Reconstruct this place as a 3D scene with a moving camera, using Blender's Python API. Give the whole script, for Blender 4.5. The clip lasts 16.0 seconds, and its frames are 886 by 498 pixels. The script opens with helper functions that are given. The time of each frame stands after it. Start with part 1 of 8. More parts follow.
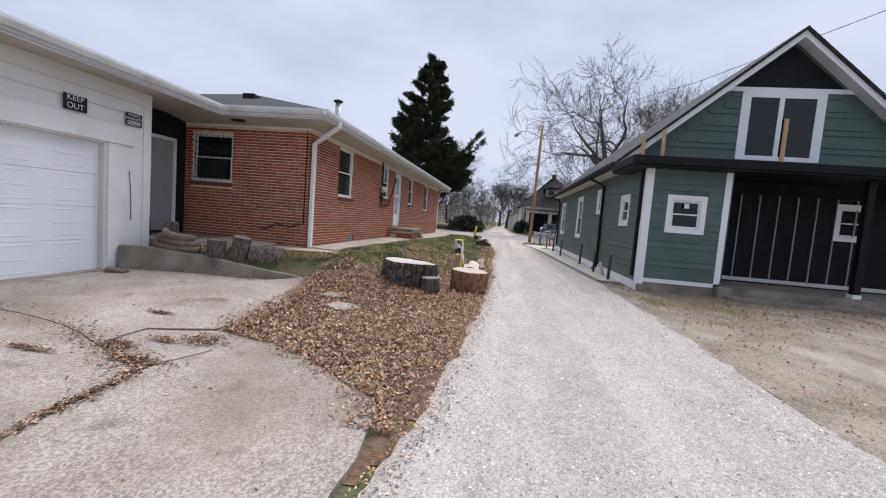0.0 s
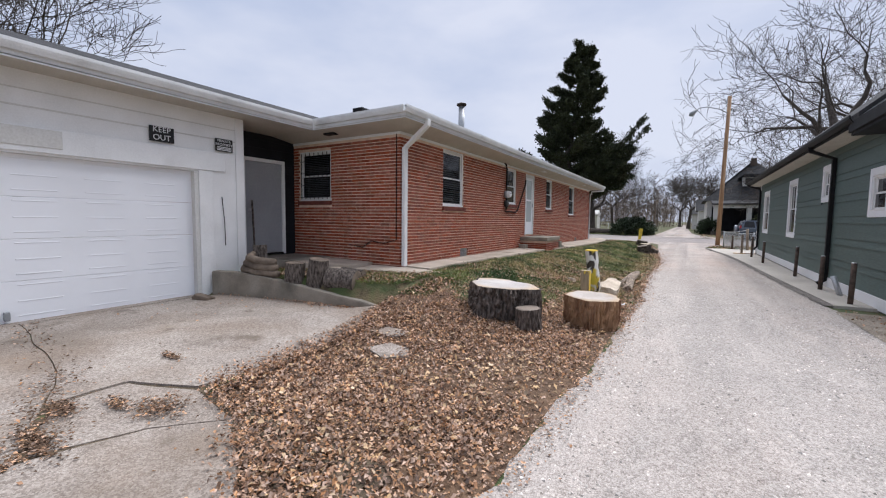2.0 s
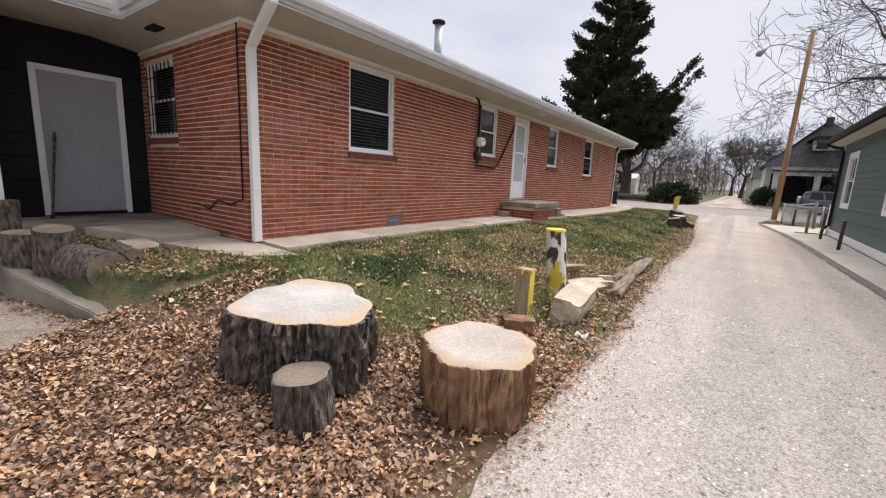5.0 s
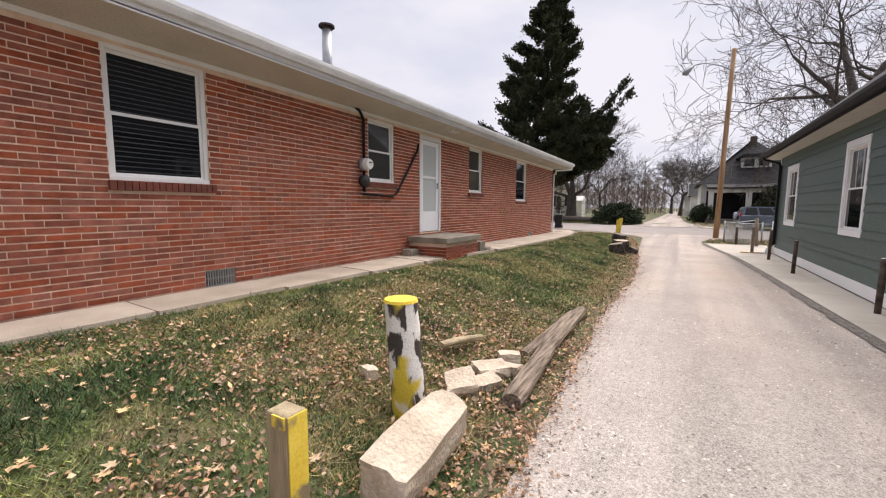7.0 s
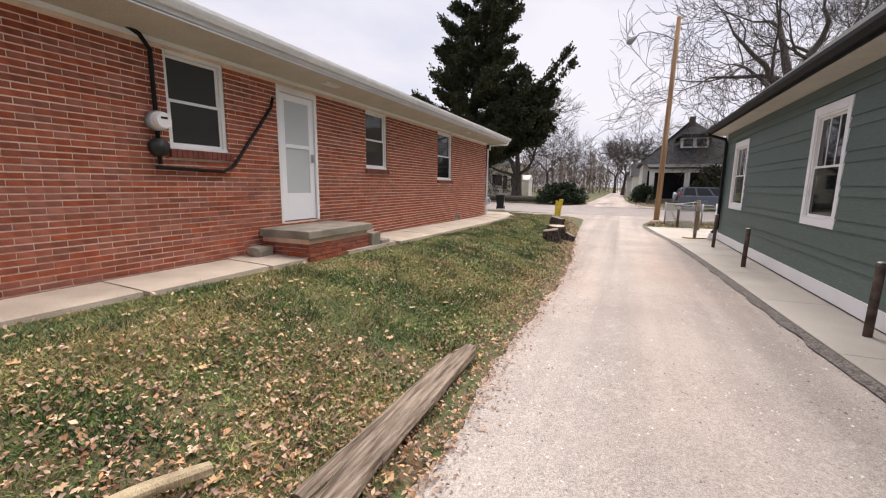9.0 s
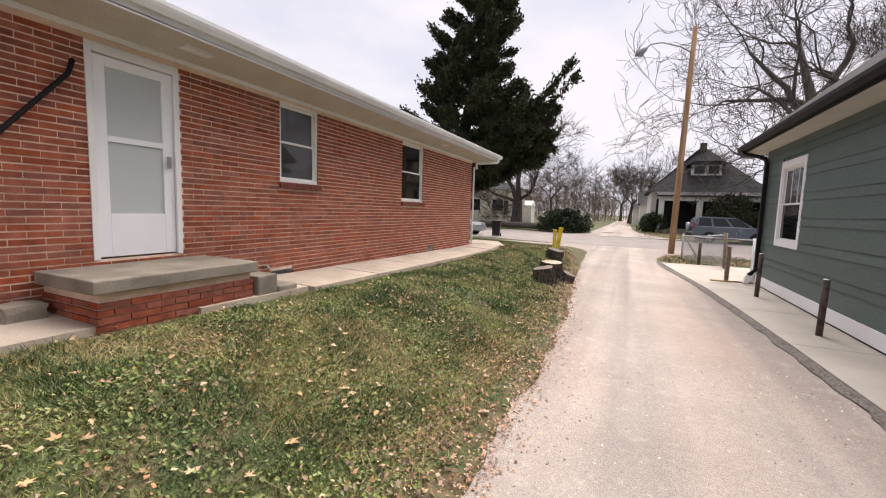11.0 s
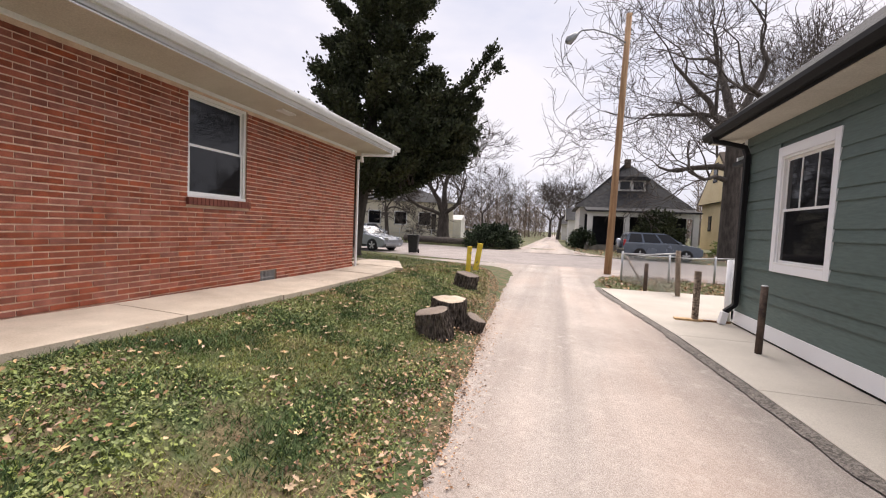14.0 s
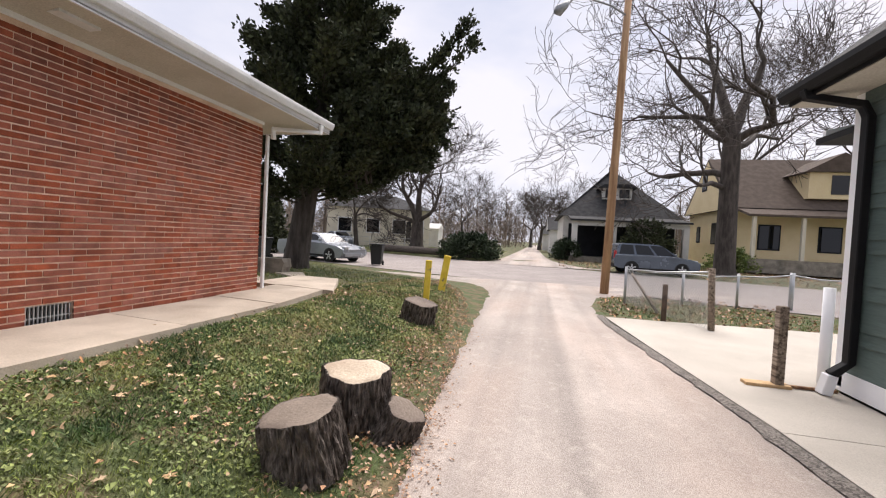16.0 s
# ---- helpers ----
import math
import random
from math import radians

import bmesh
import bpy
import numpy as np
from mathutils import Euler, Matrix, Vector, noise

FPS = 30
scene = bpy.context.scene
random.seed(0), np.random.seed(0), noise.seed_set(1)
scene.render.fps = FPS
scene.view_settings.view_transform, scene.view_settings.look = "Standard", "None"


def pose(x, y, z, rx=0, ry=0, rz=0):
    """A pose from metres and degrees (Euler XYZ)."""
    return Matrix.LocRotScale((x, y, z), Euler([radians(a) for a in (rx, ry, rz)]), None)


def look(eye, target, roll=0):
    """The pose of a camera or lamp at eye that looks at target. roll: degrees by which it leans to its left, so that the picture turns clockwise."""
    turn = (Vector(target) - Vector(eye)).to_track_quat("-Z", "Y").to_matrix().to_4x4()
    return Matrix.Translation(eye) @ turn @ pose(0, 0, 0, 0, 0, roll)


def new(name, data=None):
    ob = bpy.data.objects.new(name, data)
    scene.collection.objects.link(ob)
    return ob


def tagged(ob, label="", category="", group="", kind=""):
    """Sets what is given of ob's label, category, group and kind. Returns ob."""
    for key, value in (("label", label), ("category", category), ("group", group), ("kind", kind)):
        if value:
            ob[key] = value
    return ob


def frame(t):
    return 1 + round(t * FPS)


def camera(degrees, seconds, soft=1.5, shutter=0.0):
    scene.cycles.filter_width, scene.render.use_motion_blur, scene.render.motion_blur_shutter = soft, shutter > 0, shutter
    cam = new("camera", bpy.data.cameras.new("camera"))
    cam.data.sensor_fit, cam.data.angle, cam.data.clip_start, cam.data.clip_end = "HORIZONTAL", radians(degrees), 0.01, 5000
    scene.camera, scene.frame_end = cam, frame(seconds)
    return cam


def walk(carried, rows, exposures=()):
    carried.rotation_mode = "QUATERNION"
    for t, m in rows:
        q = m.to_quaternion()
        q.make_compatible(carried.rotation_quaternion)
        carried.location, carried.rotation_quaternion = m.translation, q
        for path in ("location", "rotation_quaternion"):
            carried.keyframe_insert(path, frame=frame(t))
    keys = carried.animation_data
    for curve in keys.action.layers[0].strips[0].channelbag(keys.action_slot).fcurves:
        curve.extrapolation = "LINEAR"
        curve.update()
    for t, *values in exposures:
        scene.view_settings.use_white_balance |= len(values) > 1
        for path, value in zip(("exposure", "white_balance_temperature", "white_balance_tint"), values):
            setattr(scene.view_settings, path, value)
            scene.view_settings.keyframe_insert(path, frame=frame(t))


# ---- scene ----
cam = camera(94.7, 16.0, 1.15)
PATH = [
    (0, (0.375, 0.302, 1.556), (0.092, 2.276, 1.402), 4.5),
    (0.5, (0.478, 0.775, 1.59), (-0.033, 2.702, 1.424), 3.7),
    (1, (0.624, 1.314, 1.607), (-0.225, 3.118, 1.443), 1.3),
    (1.5, (0.695, 1.903, 1.64), (-0.341, 3.61, 1.525), -0.2),
    (2, (0.906, 2.563, 1.601), (-0.119, 4.274, 1.452), 0.7),
    (2.5, (0.995, 3.212, 1.581), (-0.057, 4.903, 1.404), 2.1),
    (3, (1.071, 3.798, 1.579), (0.04, 5.499, 1.369), 2.0),
    (3.2, (1.12, 4.108, 1.589), (0.068, 5.793, 1.351), 1.8),
    (5.3, (1.01, 6.858, 1.568), (-0.136, 8.459, 1.217), 2.7),
    (5.5, (1.023, 7.116, 1.61), (-0.102, 8.738, 1.289), 2.4),
    (6, (0.944, 7.766, 1.631), (-0.138, 9.428, 1.373), 0.7),
    (6.5, (0.98, 8.416, 1.635), (-0.01, 10.137, 1.398), -0.1),
    (7, (0.91, 9.085, 1.654), (-0.085, 10.807, 1.444), 0.4),
    (7.5, (0.948, 9.692, 1.673), (0.013, 11.445, 1.443), 1.4),
    (8, (1.001, 10.359, 1.672), (0.125, 12.134, 1.381), 1.6),
    (8.5, (0.922, 11.038, 1.691), (0.121, 12.841, 1.362), 0.9),
    (9, (0.967, 11.707, 1.696), (0.179, 13.519, 1.385), 0.7),
    (9.5, (0.878, 12.4, 1.691), (0.095, 14.223, 1.435), 3.0),
    (10, (0.822, 13.037, 1.72), (0.101, 14.89, 1.501), 3.6),
    (10.2, (0.775, 13.353, 1.729), (0.044, 15.204, 1.526), 3.2),
    (12.3, (0.863, 16.213, 1.535), (-0.046, 17.983, 1.331), 1.8),
    (12.5, (0.817, 16.487, 1.518), (-0.077, 18.269, 1.354), 2.2),
    (13, (0.745, 17.211, 1.537), (-0.057, 19.041, 1.432), 2.9),
    (13.5, (0.7, 17.913, 1.551), (-0.008, 19.781, 1.455), 2.6),
    (14, (0.685, 18.64, 1.58), (0.153, 20.565, 1.471), 2.5),
    (14.5, (0.719, 19.393, 1.543), (0.394, 21.363, 1.439), 3.0),
    (15, (0.693, 20.148, 1.57), (0.54, 22.14, 1.476), 3.1),
    (15.5, (0.635, 20.954, 1.554), (0.388, 22.936, 1.453), 2.7),
    (15.7, (0.559, 21.22, 1.548), (0.163, 23.179, 1.47), 3.0),
    (16, (0.477, 21.69, 1.55), (0.032, 23.639, 1.492), 3.0),
]
EXPOSURES = [(0.0, 0.30, 5900, 13), (3.0, 0.34, 6050, 13), (5.5, 0.48, 6550, 15), (9.0, 0.60, 6700, 17), (12.5, 0.68, 6850, 18), (16.0, 0.66, 6600, 16)]
walk(cam, [(t, look(eye, target, roll)) for t, eye, target, roll in PATH], EXPOSURES)

# ---- world, sun, exposure ----
world = bpy.data.worlds.new("overcast_sky")
scene.world = world
world.use_nodes = True
wn, wl = world.node_tree.nodes, world.node_tree.links
wbg = wn["Background"]
wsky = wn.new("ShaderNodeTexSky")
wsky.sky_type, wsky.sun_disc = "NISHITA", False
wsky.sun_elevation, wsky.sun_rotation = radians(66.6), radians(18.4)
wsky.dust_density, wsky.air_density = 3.0, 1.0
wco, wma = wn.new("ShaderNodeTexCoord"), wn.new("ShaderNodeMapping")
wma.inputs["Scale"].default_value = (1.0, 1.0, 2.6)
wno = wn.new("ShaderNodeTexNoise")
wno.inputs["Scale"].default_value, wno.inputs["Detail"].default_value, wno.inputs["Roughness"].default_value = 1.7, 5.0, 0.55
wra = wn.new("ShaderNodeValToRGB")
wra.color_ramp.elements[0].position, wra.color_ramp.elements[0].color = 0.36, (5.7, 6.3, 7.6, 1)
wra.color_ramp.elements[1].position, wra.color_ramp.elements[1].color = 0.64, (8.3, 8.4, 8.9, 1)
wmx = wn.new("ShaderNodeMix")
wmx.data_type = "RGBA"
wmx.inputs["Factor"].default_value = 0.88
wl.new(wco.outputs["Generated"], wma.inputs["Vector"])
wl.new(wma.outputs["Vector"], wno.inputs["Vector"])
wl.new(wno.outputs["Fac"], wra.inputs["Fac"])
wl.new(wsky.outputs["Color"], wmx.inputs["A"])
wl.new(wra.outputs["Color"], wmx.inputs["B"])
wl.new(wmx.outputs["Result"], wbg.inputs["Color"])
wbg.inputs["Strength"].default_value = 0.077
sun = new("sun", bpy.data.lights.new("sun", "SUN"))
sun.data.energy, sun.data.angle, sun.data.color = 3.6, radians(60), (1.0, 0.96, 0.9)
sun.matrix_basis = look((3, 20, 21), (0, 8, 0))

# ---- materials ----


def mat(name, c1, c2, rough=0.8, scale=6.0, bump=0.2, fine=60.0, metal=0.0, isl=0.0, obj=0.0, stretch=(1, 1, 1), spec=0.35, extra=None, detail=6.0, mixpos=(0.35, 0.65)):
    """Procedural surface: two tones mixed by coarse noise, fine grain, bump, and per-piece variation (isl: by island, obj: by object)."""
    m = bpy.data.materials.new(name)
    m.use_nodes = True
    n, l = m.node_tree.nodes, m.node_tree.links
    b = n["Principled BSDF"]
    b.inputs["Metallic"].default_value = metal
    b.inputs["Specular IOR Level"].default_value = spec
    geo, mp = n.new("ShaderNodeTexCoord"), n.new("ShaderNodeMapping")
    mp.inputs["Scale"].default_value = stretch
    l.new(geo.outputs["Object"], mp.inputs["Vector"])
    t1, t2 = n.new("ShaderNodeTexNoise"), n.new("ShaderNodeTexNoise")
    t1.inputs["Scale"].default_value, t1.inputs["Detail"].default_value = scale, detail
    t2.inputs["Scale"].default_value, t2.inputs["Detail"].default_value = fine, 4.0
    l.new(mp.outputs["Vector"], t1.inputs["Vector"])
    l.new(mp.outputs["Vector"], t2.inputs["Vector"])
    r = n.new("ShaderNodeValToRGB")
    r.color_ramp.elements[0].position, r.color_ramp.elements[1].position = mixpos
    r.color_ramp.elements[0].color, r.color_ramp.elements[1].color = (*c1, 1), (*c2, 1)
    l.new(t1.outputs["Fac"], r.inputs["Fac"])
    g = n.new("ShaderNodeMix")
    g.data_type, g.blend_type = "RGBA", "OVERLAY"
    g.inputs["Factor"].default_value = 0.45
    l.new(r.outputs["Color"], g.inputs["A"])
    l.new(t2.outputs["Color"], g.inputs["B"])
    sat = n.new("ShaderNodeHueSaturation")
    l.new(g.outputs["Result"], sat.inputs["Color"])
    bw = n.new("ShaderNodeRGBToBW")
    l.new(t2.outputs["Color"], bw.inputs["Color"])
    l.new(bw.outputs["Val"], g.inputs["B"])
    if isl or obj:
        src = n.new("ShaderNodeNewGeometry").outputs["Random Per Island"] if isl else n.new("ShaderNodeObjectInfo").outputs["Random"]
        mr = n.new("ShaderNodeMapRange")
        k = isl or obj
        mr.inputs["To Min"].default_value, mr.inputs["To Max"].default_value = 1 - k, 1 + k
        l.new(src, mr.inputs["Value"])
        l.new(mr.outputs["Result"], sat.inputs["Value"])
        mh = n.new("ShaderNodeMath")
        mh.operation, mh.inputs[1].default_value = "FRACT", 0
        mu = n.new("ShaderNodeMath")
        mu.operation, mu.inputs[1].default_value = "MULTIPLY", 7.31
        l.new(src, mu.inputs[0])
        l.new(mu.outputs[0], mh.inputs[0])
        ms = n.new("ShaderNodeMapRange")
        ms.inputs["To Min"].default_value, ms.inputs["To Max"].default_value = 1 - k * 0.5, 1 + k * 0.4
        l.new(mh.outputs[0], ms.inputs["Value"])
        l.new(ms.outputs["Result"], sat.inputs["Saturation"])
    out = sat.outputs["Color"]
    if extra:
        out = extra(n, l, mp.outputs["Vector"], out)
    l.new(out, b.inputs["Base Color"])
    rr = n.new("ShaderNodeMapRange")
    rr.inputs["To Min"].default_value, rr.inputs["To Max"].default_value = max(0.02, rough - 0.12), min(1.0, rough + 0.12)
    l.new(t1.outputs["Fac"], rr.inputs["Value"])
    l.new(rr.outputs["Result"], b.inputs["Roughness"])
    if bump:
        bp = n.new("ShaderNodeBump")
        bp.inputs["Strength"].default_value, bp.inputs["Distance"].default_value = bump, 0.02
        ad = n.new("ShaderNodeMath")
        ad.operation = "ADD"
        l.new(t1.outputs["Fac"], ad.inputs[0])
        l.new(t2.outputs["Fac"], ad.inputs[1])
        l.new(ad.outputs[0], bp.inputs["Height"])
        l.new(bp.outputs["Normal"], b.inputs["Normal"])
    return m


def overlay(col, scale, lo, hi, detail=3.0, voronoi=False, stretch=None, fac=1.0):
    """A further layer for mat(): patches of col where a noise exceeds lo..hi."""
    def f(n, l, vec, src):
        if stretch:
            mp = n.new("ShaderNodeMapping")
            mp.inputs["Scale"].default_value = stretch
            l.new(vec, mp.inputs["Vector"])
            vec = mp.outputs["Vector"]
        t = n.new("ShaderNodeTexVoronoi" if voronoi else "ShaderNodeTexNoise")
        t.inputs["Scale"].default_value = scale
        if not voronoi:
            t.inputs["Detail"].default_value = detail
        l.new(vec, t.inputs["Vector"])
        r = n.new("ShaderNodeMapRange")
        r.inputs["From Min"].default_value, r.inputs["From Max"].default_value = lo, hi
        r.inputs["To Max"].default_value = fac
        l.new(t.outputs["Distance" if voronoi else "Fac"], r.inputs["Value"])
        mx = n.new("ShaderNodeMix")
        mx.data_type = "RGBA"
        l.new(r.outputs["Result"], mx.inputs["Factor"])
        l.new(src, mx.inputs["A"])
        mx.inputs["B"].default_value = (*col, 1)
        return mx.outputs["Result"]
    return f


def chain(*fs):
    def f(n, l, vec, src):
        for g in fs:
            src = g(n, l, vec, src)
        return src
    return f


def stones_layer(scale, dark, light, fac):
    """Small stones: every cell a tone of its own between dark and light."""
    def f(n, l, vec, src):
        v = n.new("ShaderNodeTexVoronoi")
        v.inputs["Scale"].default_value = scale
        l.new(vec, v.inputs["Vector"])
        bw = n.new("ShaderNodeRGBToBW")
        l.new(v.outputs["Color"], bw.inputs["Color"])
        r = n.new("ShaderNodeValToRGB")
        r.color_ramp.elements[0].position, r.color_ramp.elements[1].position = 0.2, 0.8
        r.color_ramp.elements[0].color, r.color_ramp.elements[1].color = (*dark, 1), (*light, 1)
        l.new(bw.outputs["Val"], r.inputs["Fac"])
        mx = n.new("ShaderNodeMix")
        mx.data_type = "RGBA"
        mx.inputs["Factor"].default_value = fac
        l.new(src, mx.inputs["A"])
        l.new(r.outputs["Color"], mx.inputs["B"])
        return mx.outputs["Result"]
    return f


def along_lane(y0, y1, inner):
    """The layer inner up to y0 along the lane, thinning out to nothing at y1."""
    def f(n, l, vec, src):
        res = inner(n, l, vec, src)
        sp, t, ad, mr, mx = n.new("ShaderNodeSeparateXYZ"), n.new("ShaderNodeTexNoise"), n.new("ShaderNodeMath"), n.new("ShaderNodeMapRange"), n.new("ShaderNodeMix")
        l.new(vec, sp.inputs[0])
        t.inputs["Scale"].default_value, t.inputs["Detail"].default_value = 0.8, 6.0
        l.new(vec, t.inputs["Vector"])
        ad.operation, ad.inputs[1].default_value = "MULTIPLY_ADD", 5.0
        l.new(t.outputs["Fac"], ad.inputs[0])
        l.new(sp.outputs["Y"], ad.inputs[2])
        mr.inputs["From Min"].default_value, mr.inputs["From Max"].default_value = y0 + 2.5, y1 + 2.5
        l.new(ad.outputs[0], mr.inputs["Value"])
        mx.data_type = "RGBA"
        l.new(mr.outputs["Result"], mx.inputs["Factor"])
        l.new(res, mx.inputs["A"])
        l.new(src, mx.inputs["B"])
        return mx.outputs["Result"]
    return f


def glass_mat(name, tint=(0.008, 0.009, 0.011), rough=0.04):
    m = bpy.data.materials.new(name)
    m.use_nodes = True
    b = m.node_tree.nodes["Principled BSDF"]
    b.inputs["Base Color"].default_value = (*tint, 1)
    b.inputs["Roughness"].default_value = rough
    b.inputs["Specular IOR Level"].default_value = 0.4
    return m


M_BRICK = mat("red_brick", (0.215, 0.060, 0.035), (0.355, 0.106, 0.062), 0.9, 9, 0.35, 90, isl=0.23)
M_BRICK_O = mat("red_brick_piece", (0.215, 0.060, 0.035), (0.355, 0.106, 0.062), 0.9, 9, 0.35, 90, obj=0.23)
M_MORTAR = mat("pale_mortar", (0.66, 0.48, 0.36), (0.80, 0.63, 0.50), 0.95, 5, 0.3, 80)
M_SILL = mat("brick_sill", (0.13, 0.040, 0.030), (0.19, 0.06, 0.042), 0.9, 10, 0.3, 90, isl=0.2)
M_WHITE = mat("white_paint", (0.74, 0.74, 0.73), (0.80, 0.80, 0.79), 0.55, 2.5, 0.06, 50, extra=overlay((0.5, 0.48, 0.44), 1.3, 0.6, 0.85, fac=0.35))
M_DOORWHITE = mat("white_garage_door", (0.80, 0.81, 0.83), (0.84, 0.85, 0.87), 0.42, 1.5, 0.03, 200)
# soffit cream is toned down; the darker colour stands in for eave shade
M_SOFFIT = mat("cream_soffit_shade_toned", (0.46, 0.43, 0.37), (0.53, 0.50, 0.44), 0.7, 2.0, 0.05, 60, extra=overlay((0.42, 0.38, 0.32), 1.1, 0.58, 0.8, fac=0.5))
M_GUTTER = mat("grey_white_gutter", (0.62, 0.63, 0.63), (0.72, 0.73, 0.73), 0.45, 3.0, 0.04, 60, extra=overlay((0.32, 0.31, 0.29), 2.0, 0.6, 0.8, stretch=(1, 1, 4), fac=0.5))
M_SHINGLE = mat("dark_shingles", (0.022, 0.023, 0.025), (0.05, 0.05, 0.052), 0.95, 3.0, 0.4, 120, isl=0.3)
M_GREEN = mat("green_siding", (0.080, 0.116, 0.106), (0.100, 0.140, 0.129), 0.55, 1.6, 0.12, 45, stretch=(1, 0.15, 1), obj=0.06)
M_GREEN_J = mat("green_siding_joined", (0.080, 0.116, 0.106), (0.100, 0.140, 0.129), 0.55, 1.6, 0.12, 45, isl=0.06)
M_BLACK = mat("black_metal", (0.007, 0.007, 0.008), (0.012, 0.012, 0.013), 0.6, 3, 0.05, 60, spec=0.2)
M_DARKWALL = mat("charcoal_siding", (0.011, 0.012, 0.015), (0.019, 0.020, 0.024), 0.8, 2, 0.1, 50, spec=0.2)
M_GREYDOOR = mat("grey_door", (0.30, 0.31, 0.325), (0.34, 0.35, 0.365), 0.55, 1.2, 0.03, 60)
M_CONC = mat("old_concrete", (0.225, 0.185, 0.155), (0.36, 0.31, 0.265), 0.92, 1.4, 0.6, 70, detail=9, extra=chain(stones_layer(70, (0.13, 0.105, 0.085), (0.66, 0.6, 0.53), 0.36), overlay((0.22, 0.16, 0.11), 0.9, 0.46, 0.68, 8, fac=0.6), overlay((0.11, 0.085, 0.06), 2.6, 0.6, 0.72, 8, fac=0.6), overlay((0.15, 0.125, 0.10), 0.8, 0.52, 0.78, 6, fac=0.75), overlay((0.16, 0.14, 0.12), 55, 0.62, 0.72, 2, fac=0.6)))
M_CONC2 = mat("walk_concrete", (0.44, 0.37, 0.295), (0.57, 0.49, 0.40), 0.9, 1.8, 0.25, 90, obj=0.06, extra=overlay((0.2, 0.17, 0.13), 1.2, 0.55, 0.8, 5, fac=0.6))
M_CONC3 = mat("new_concrete", (0.40, 0.365, 0.315), (0.50, 0.46, 0.40), 0.85, 0.8, 0.12, 120, obj=0.04, extra=overlay((0.34, 0.31, 0.27), 0.6, 0.56, 0.8, 5, fac=0.5))
M_CONCD = mat("mossy_concrete", (0.20, 0.175, 0.14), (0.32, 0.285, 0.235), 0.95, 2.5, 0.4, 70, extra=overlay((0.06, 0.06, 0.05), 1.5, 0.52, 0.75, 5, fac=0.7))
M_GRAVEL = mat("gravel_lane", (0.38, 0.325, 0.285), (0.52, 0.455, 0.405), 0.95, 0.7, 0.5, 150, detail=9, extra=chain(
    overlay((0.21, 0.185, 0.165), 0.9, 0.43, 0.60, 5, stretch=(1.5, 0.03, 1), fac=0.68),
    overlay((0.22, 0.195, 0.175), 0.28, 0.45, 0.70, 6, stretch=(2.4, 0.25, 1), fac=0.6),
    overlay((0.50, 0.36, 0.28), 0.5, 0.46, 0.70, 6, stretch=(1.6, 0.3, 1), fac=0.5),
    overlay((0.24, 0.205, 0.175), 16, 0.56, 0.72, 7, fac=0.3),
    overlay((0.70, 0.63, 0.56), 9, 0.56, 0.72, 7, fac=0.25),
    stones_layer(130, (0.16, 0.14, 0.12), (0.70, 0.64, 0.59), 0.2),
    along_lane(11, 19, chain(overlay((0.19, 0.17, 0.15), 2.6, 0.48, 0.66, 9, stretch=(1.5, 0.5, 1), fac=0.5), stones_layer(45, (0.20, 0.175, 0.15), (0.72, 0.66, 0.60), 0.26), stones_layer(110, (0.09, 0.08, 0.07), (0.70, 0.65, 0.60), 0.34)))))
M_ASPHALT = mat("worn_asphalt", (0.27, 0.23, 0.21), (0.36, 0.315, 0.29), 0.95, 0.8, 0.35, 150, extra=stones_layer(90, (0.12, 0.11, 0.1), (0.45, 0.42, 0.4), 0.35))
M_SOIL = mat("leafy_ground", (0.10, 0.078, 0.044), (0.18, 0.145, 0.078), 0.97, 9.0, 1.0, 45, detail=9, extra=chain(overlay((0.065, 0.10, 0.034), 2.6, 0.40, 0.56, 9, fac=0.85), overlay((0.19, 0.145, 0.075), 1.7, 0.56, 0.72, 5, fac=0.7)))
M_DIRT = mat("dry_dirt", (0.21, 0.165, 0.12), (0.33, 0.28, 0.22), 0.97, 1.0, 0.8, 60, detail=8, extra=chain(overlay((0.11, 0.08, 0.05), 1.2, 0.47, 0.66, 8, fac=0.85), overlay((0.46, 0.41, 0.34), 0.7, 0.55, 0.68, 8, fac=0.7), stones_layer(60, (0.08, 0.06, 0.04), (0.55, 0.48, 0.4), 0.3)))
M_EDGE = mat("crumbled_asphalt", (0.09, 0.08, 0.07), (0.19, 0.17, 0.15), 0.97, 9, 0.9, 60, extra=stones_layer(60, (0.05, 0.045, 0.04), (0.38, 0.34, 0.30), 0.45))
M_CRACK = mat("dirt_in_crack", (0.075, 0.056, 0.036), (0.15, 0.115, 0.075), 0.98, 9, 0.6, 60)
M_LEAF = mat("fallen_leaves", (0.185, 0.104, 0.064), (0.51, 0.32, 0.20), 0.85, 9.0, 0.1, 70, isl=0.6)
M_LEAFP = mat("pale_leaves", (0.44, 0.30, 0.17), (0.58, 0.41, 0.24), 0.85, 3.0, 0.1, 70, isl=0.35)
M_GRASS = mat("grass_blades", (0.066, 0.116, 0.035), (0.27, 0.29, 0.095), 0.8, 1.6, 0, 60, isl=0.5)
M_TUFT = mat("dark_grass_blades", (0.036, 0.072, 0.026), (0.095, 0.155, 0.052), 0.8, 2.0, 0, 60, isl=0.4)
M_STRAW = mat("dry_grass", (0.30, 0.235, 0.10), (0.48, 0.385, 0.19), 0.85, 2, 0, 60, isl=0.35)
M_CLOVER = mat("broad_weed_leaves", (0.11, 0.16, 0.045), (0.29, 0.325, 0.115), 0.75, 2, 0, 60, isl=0.35)
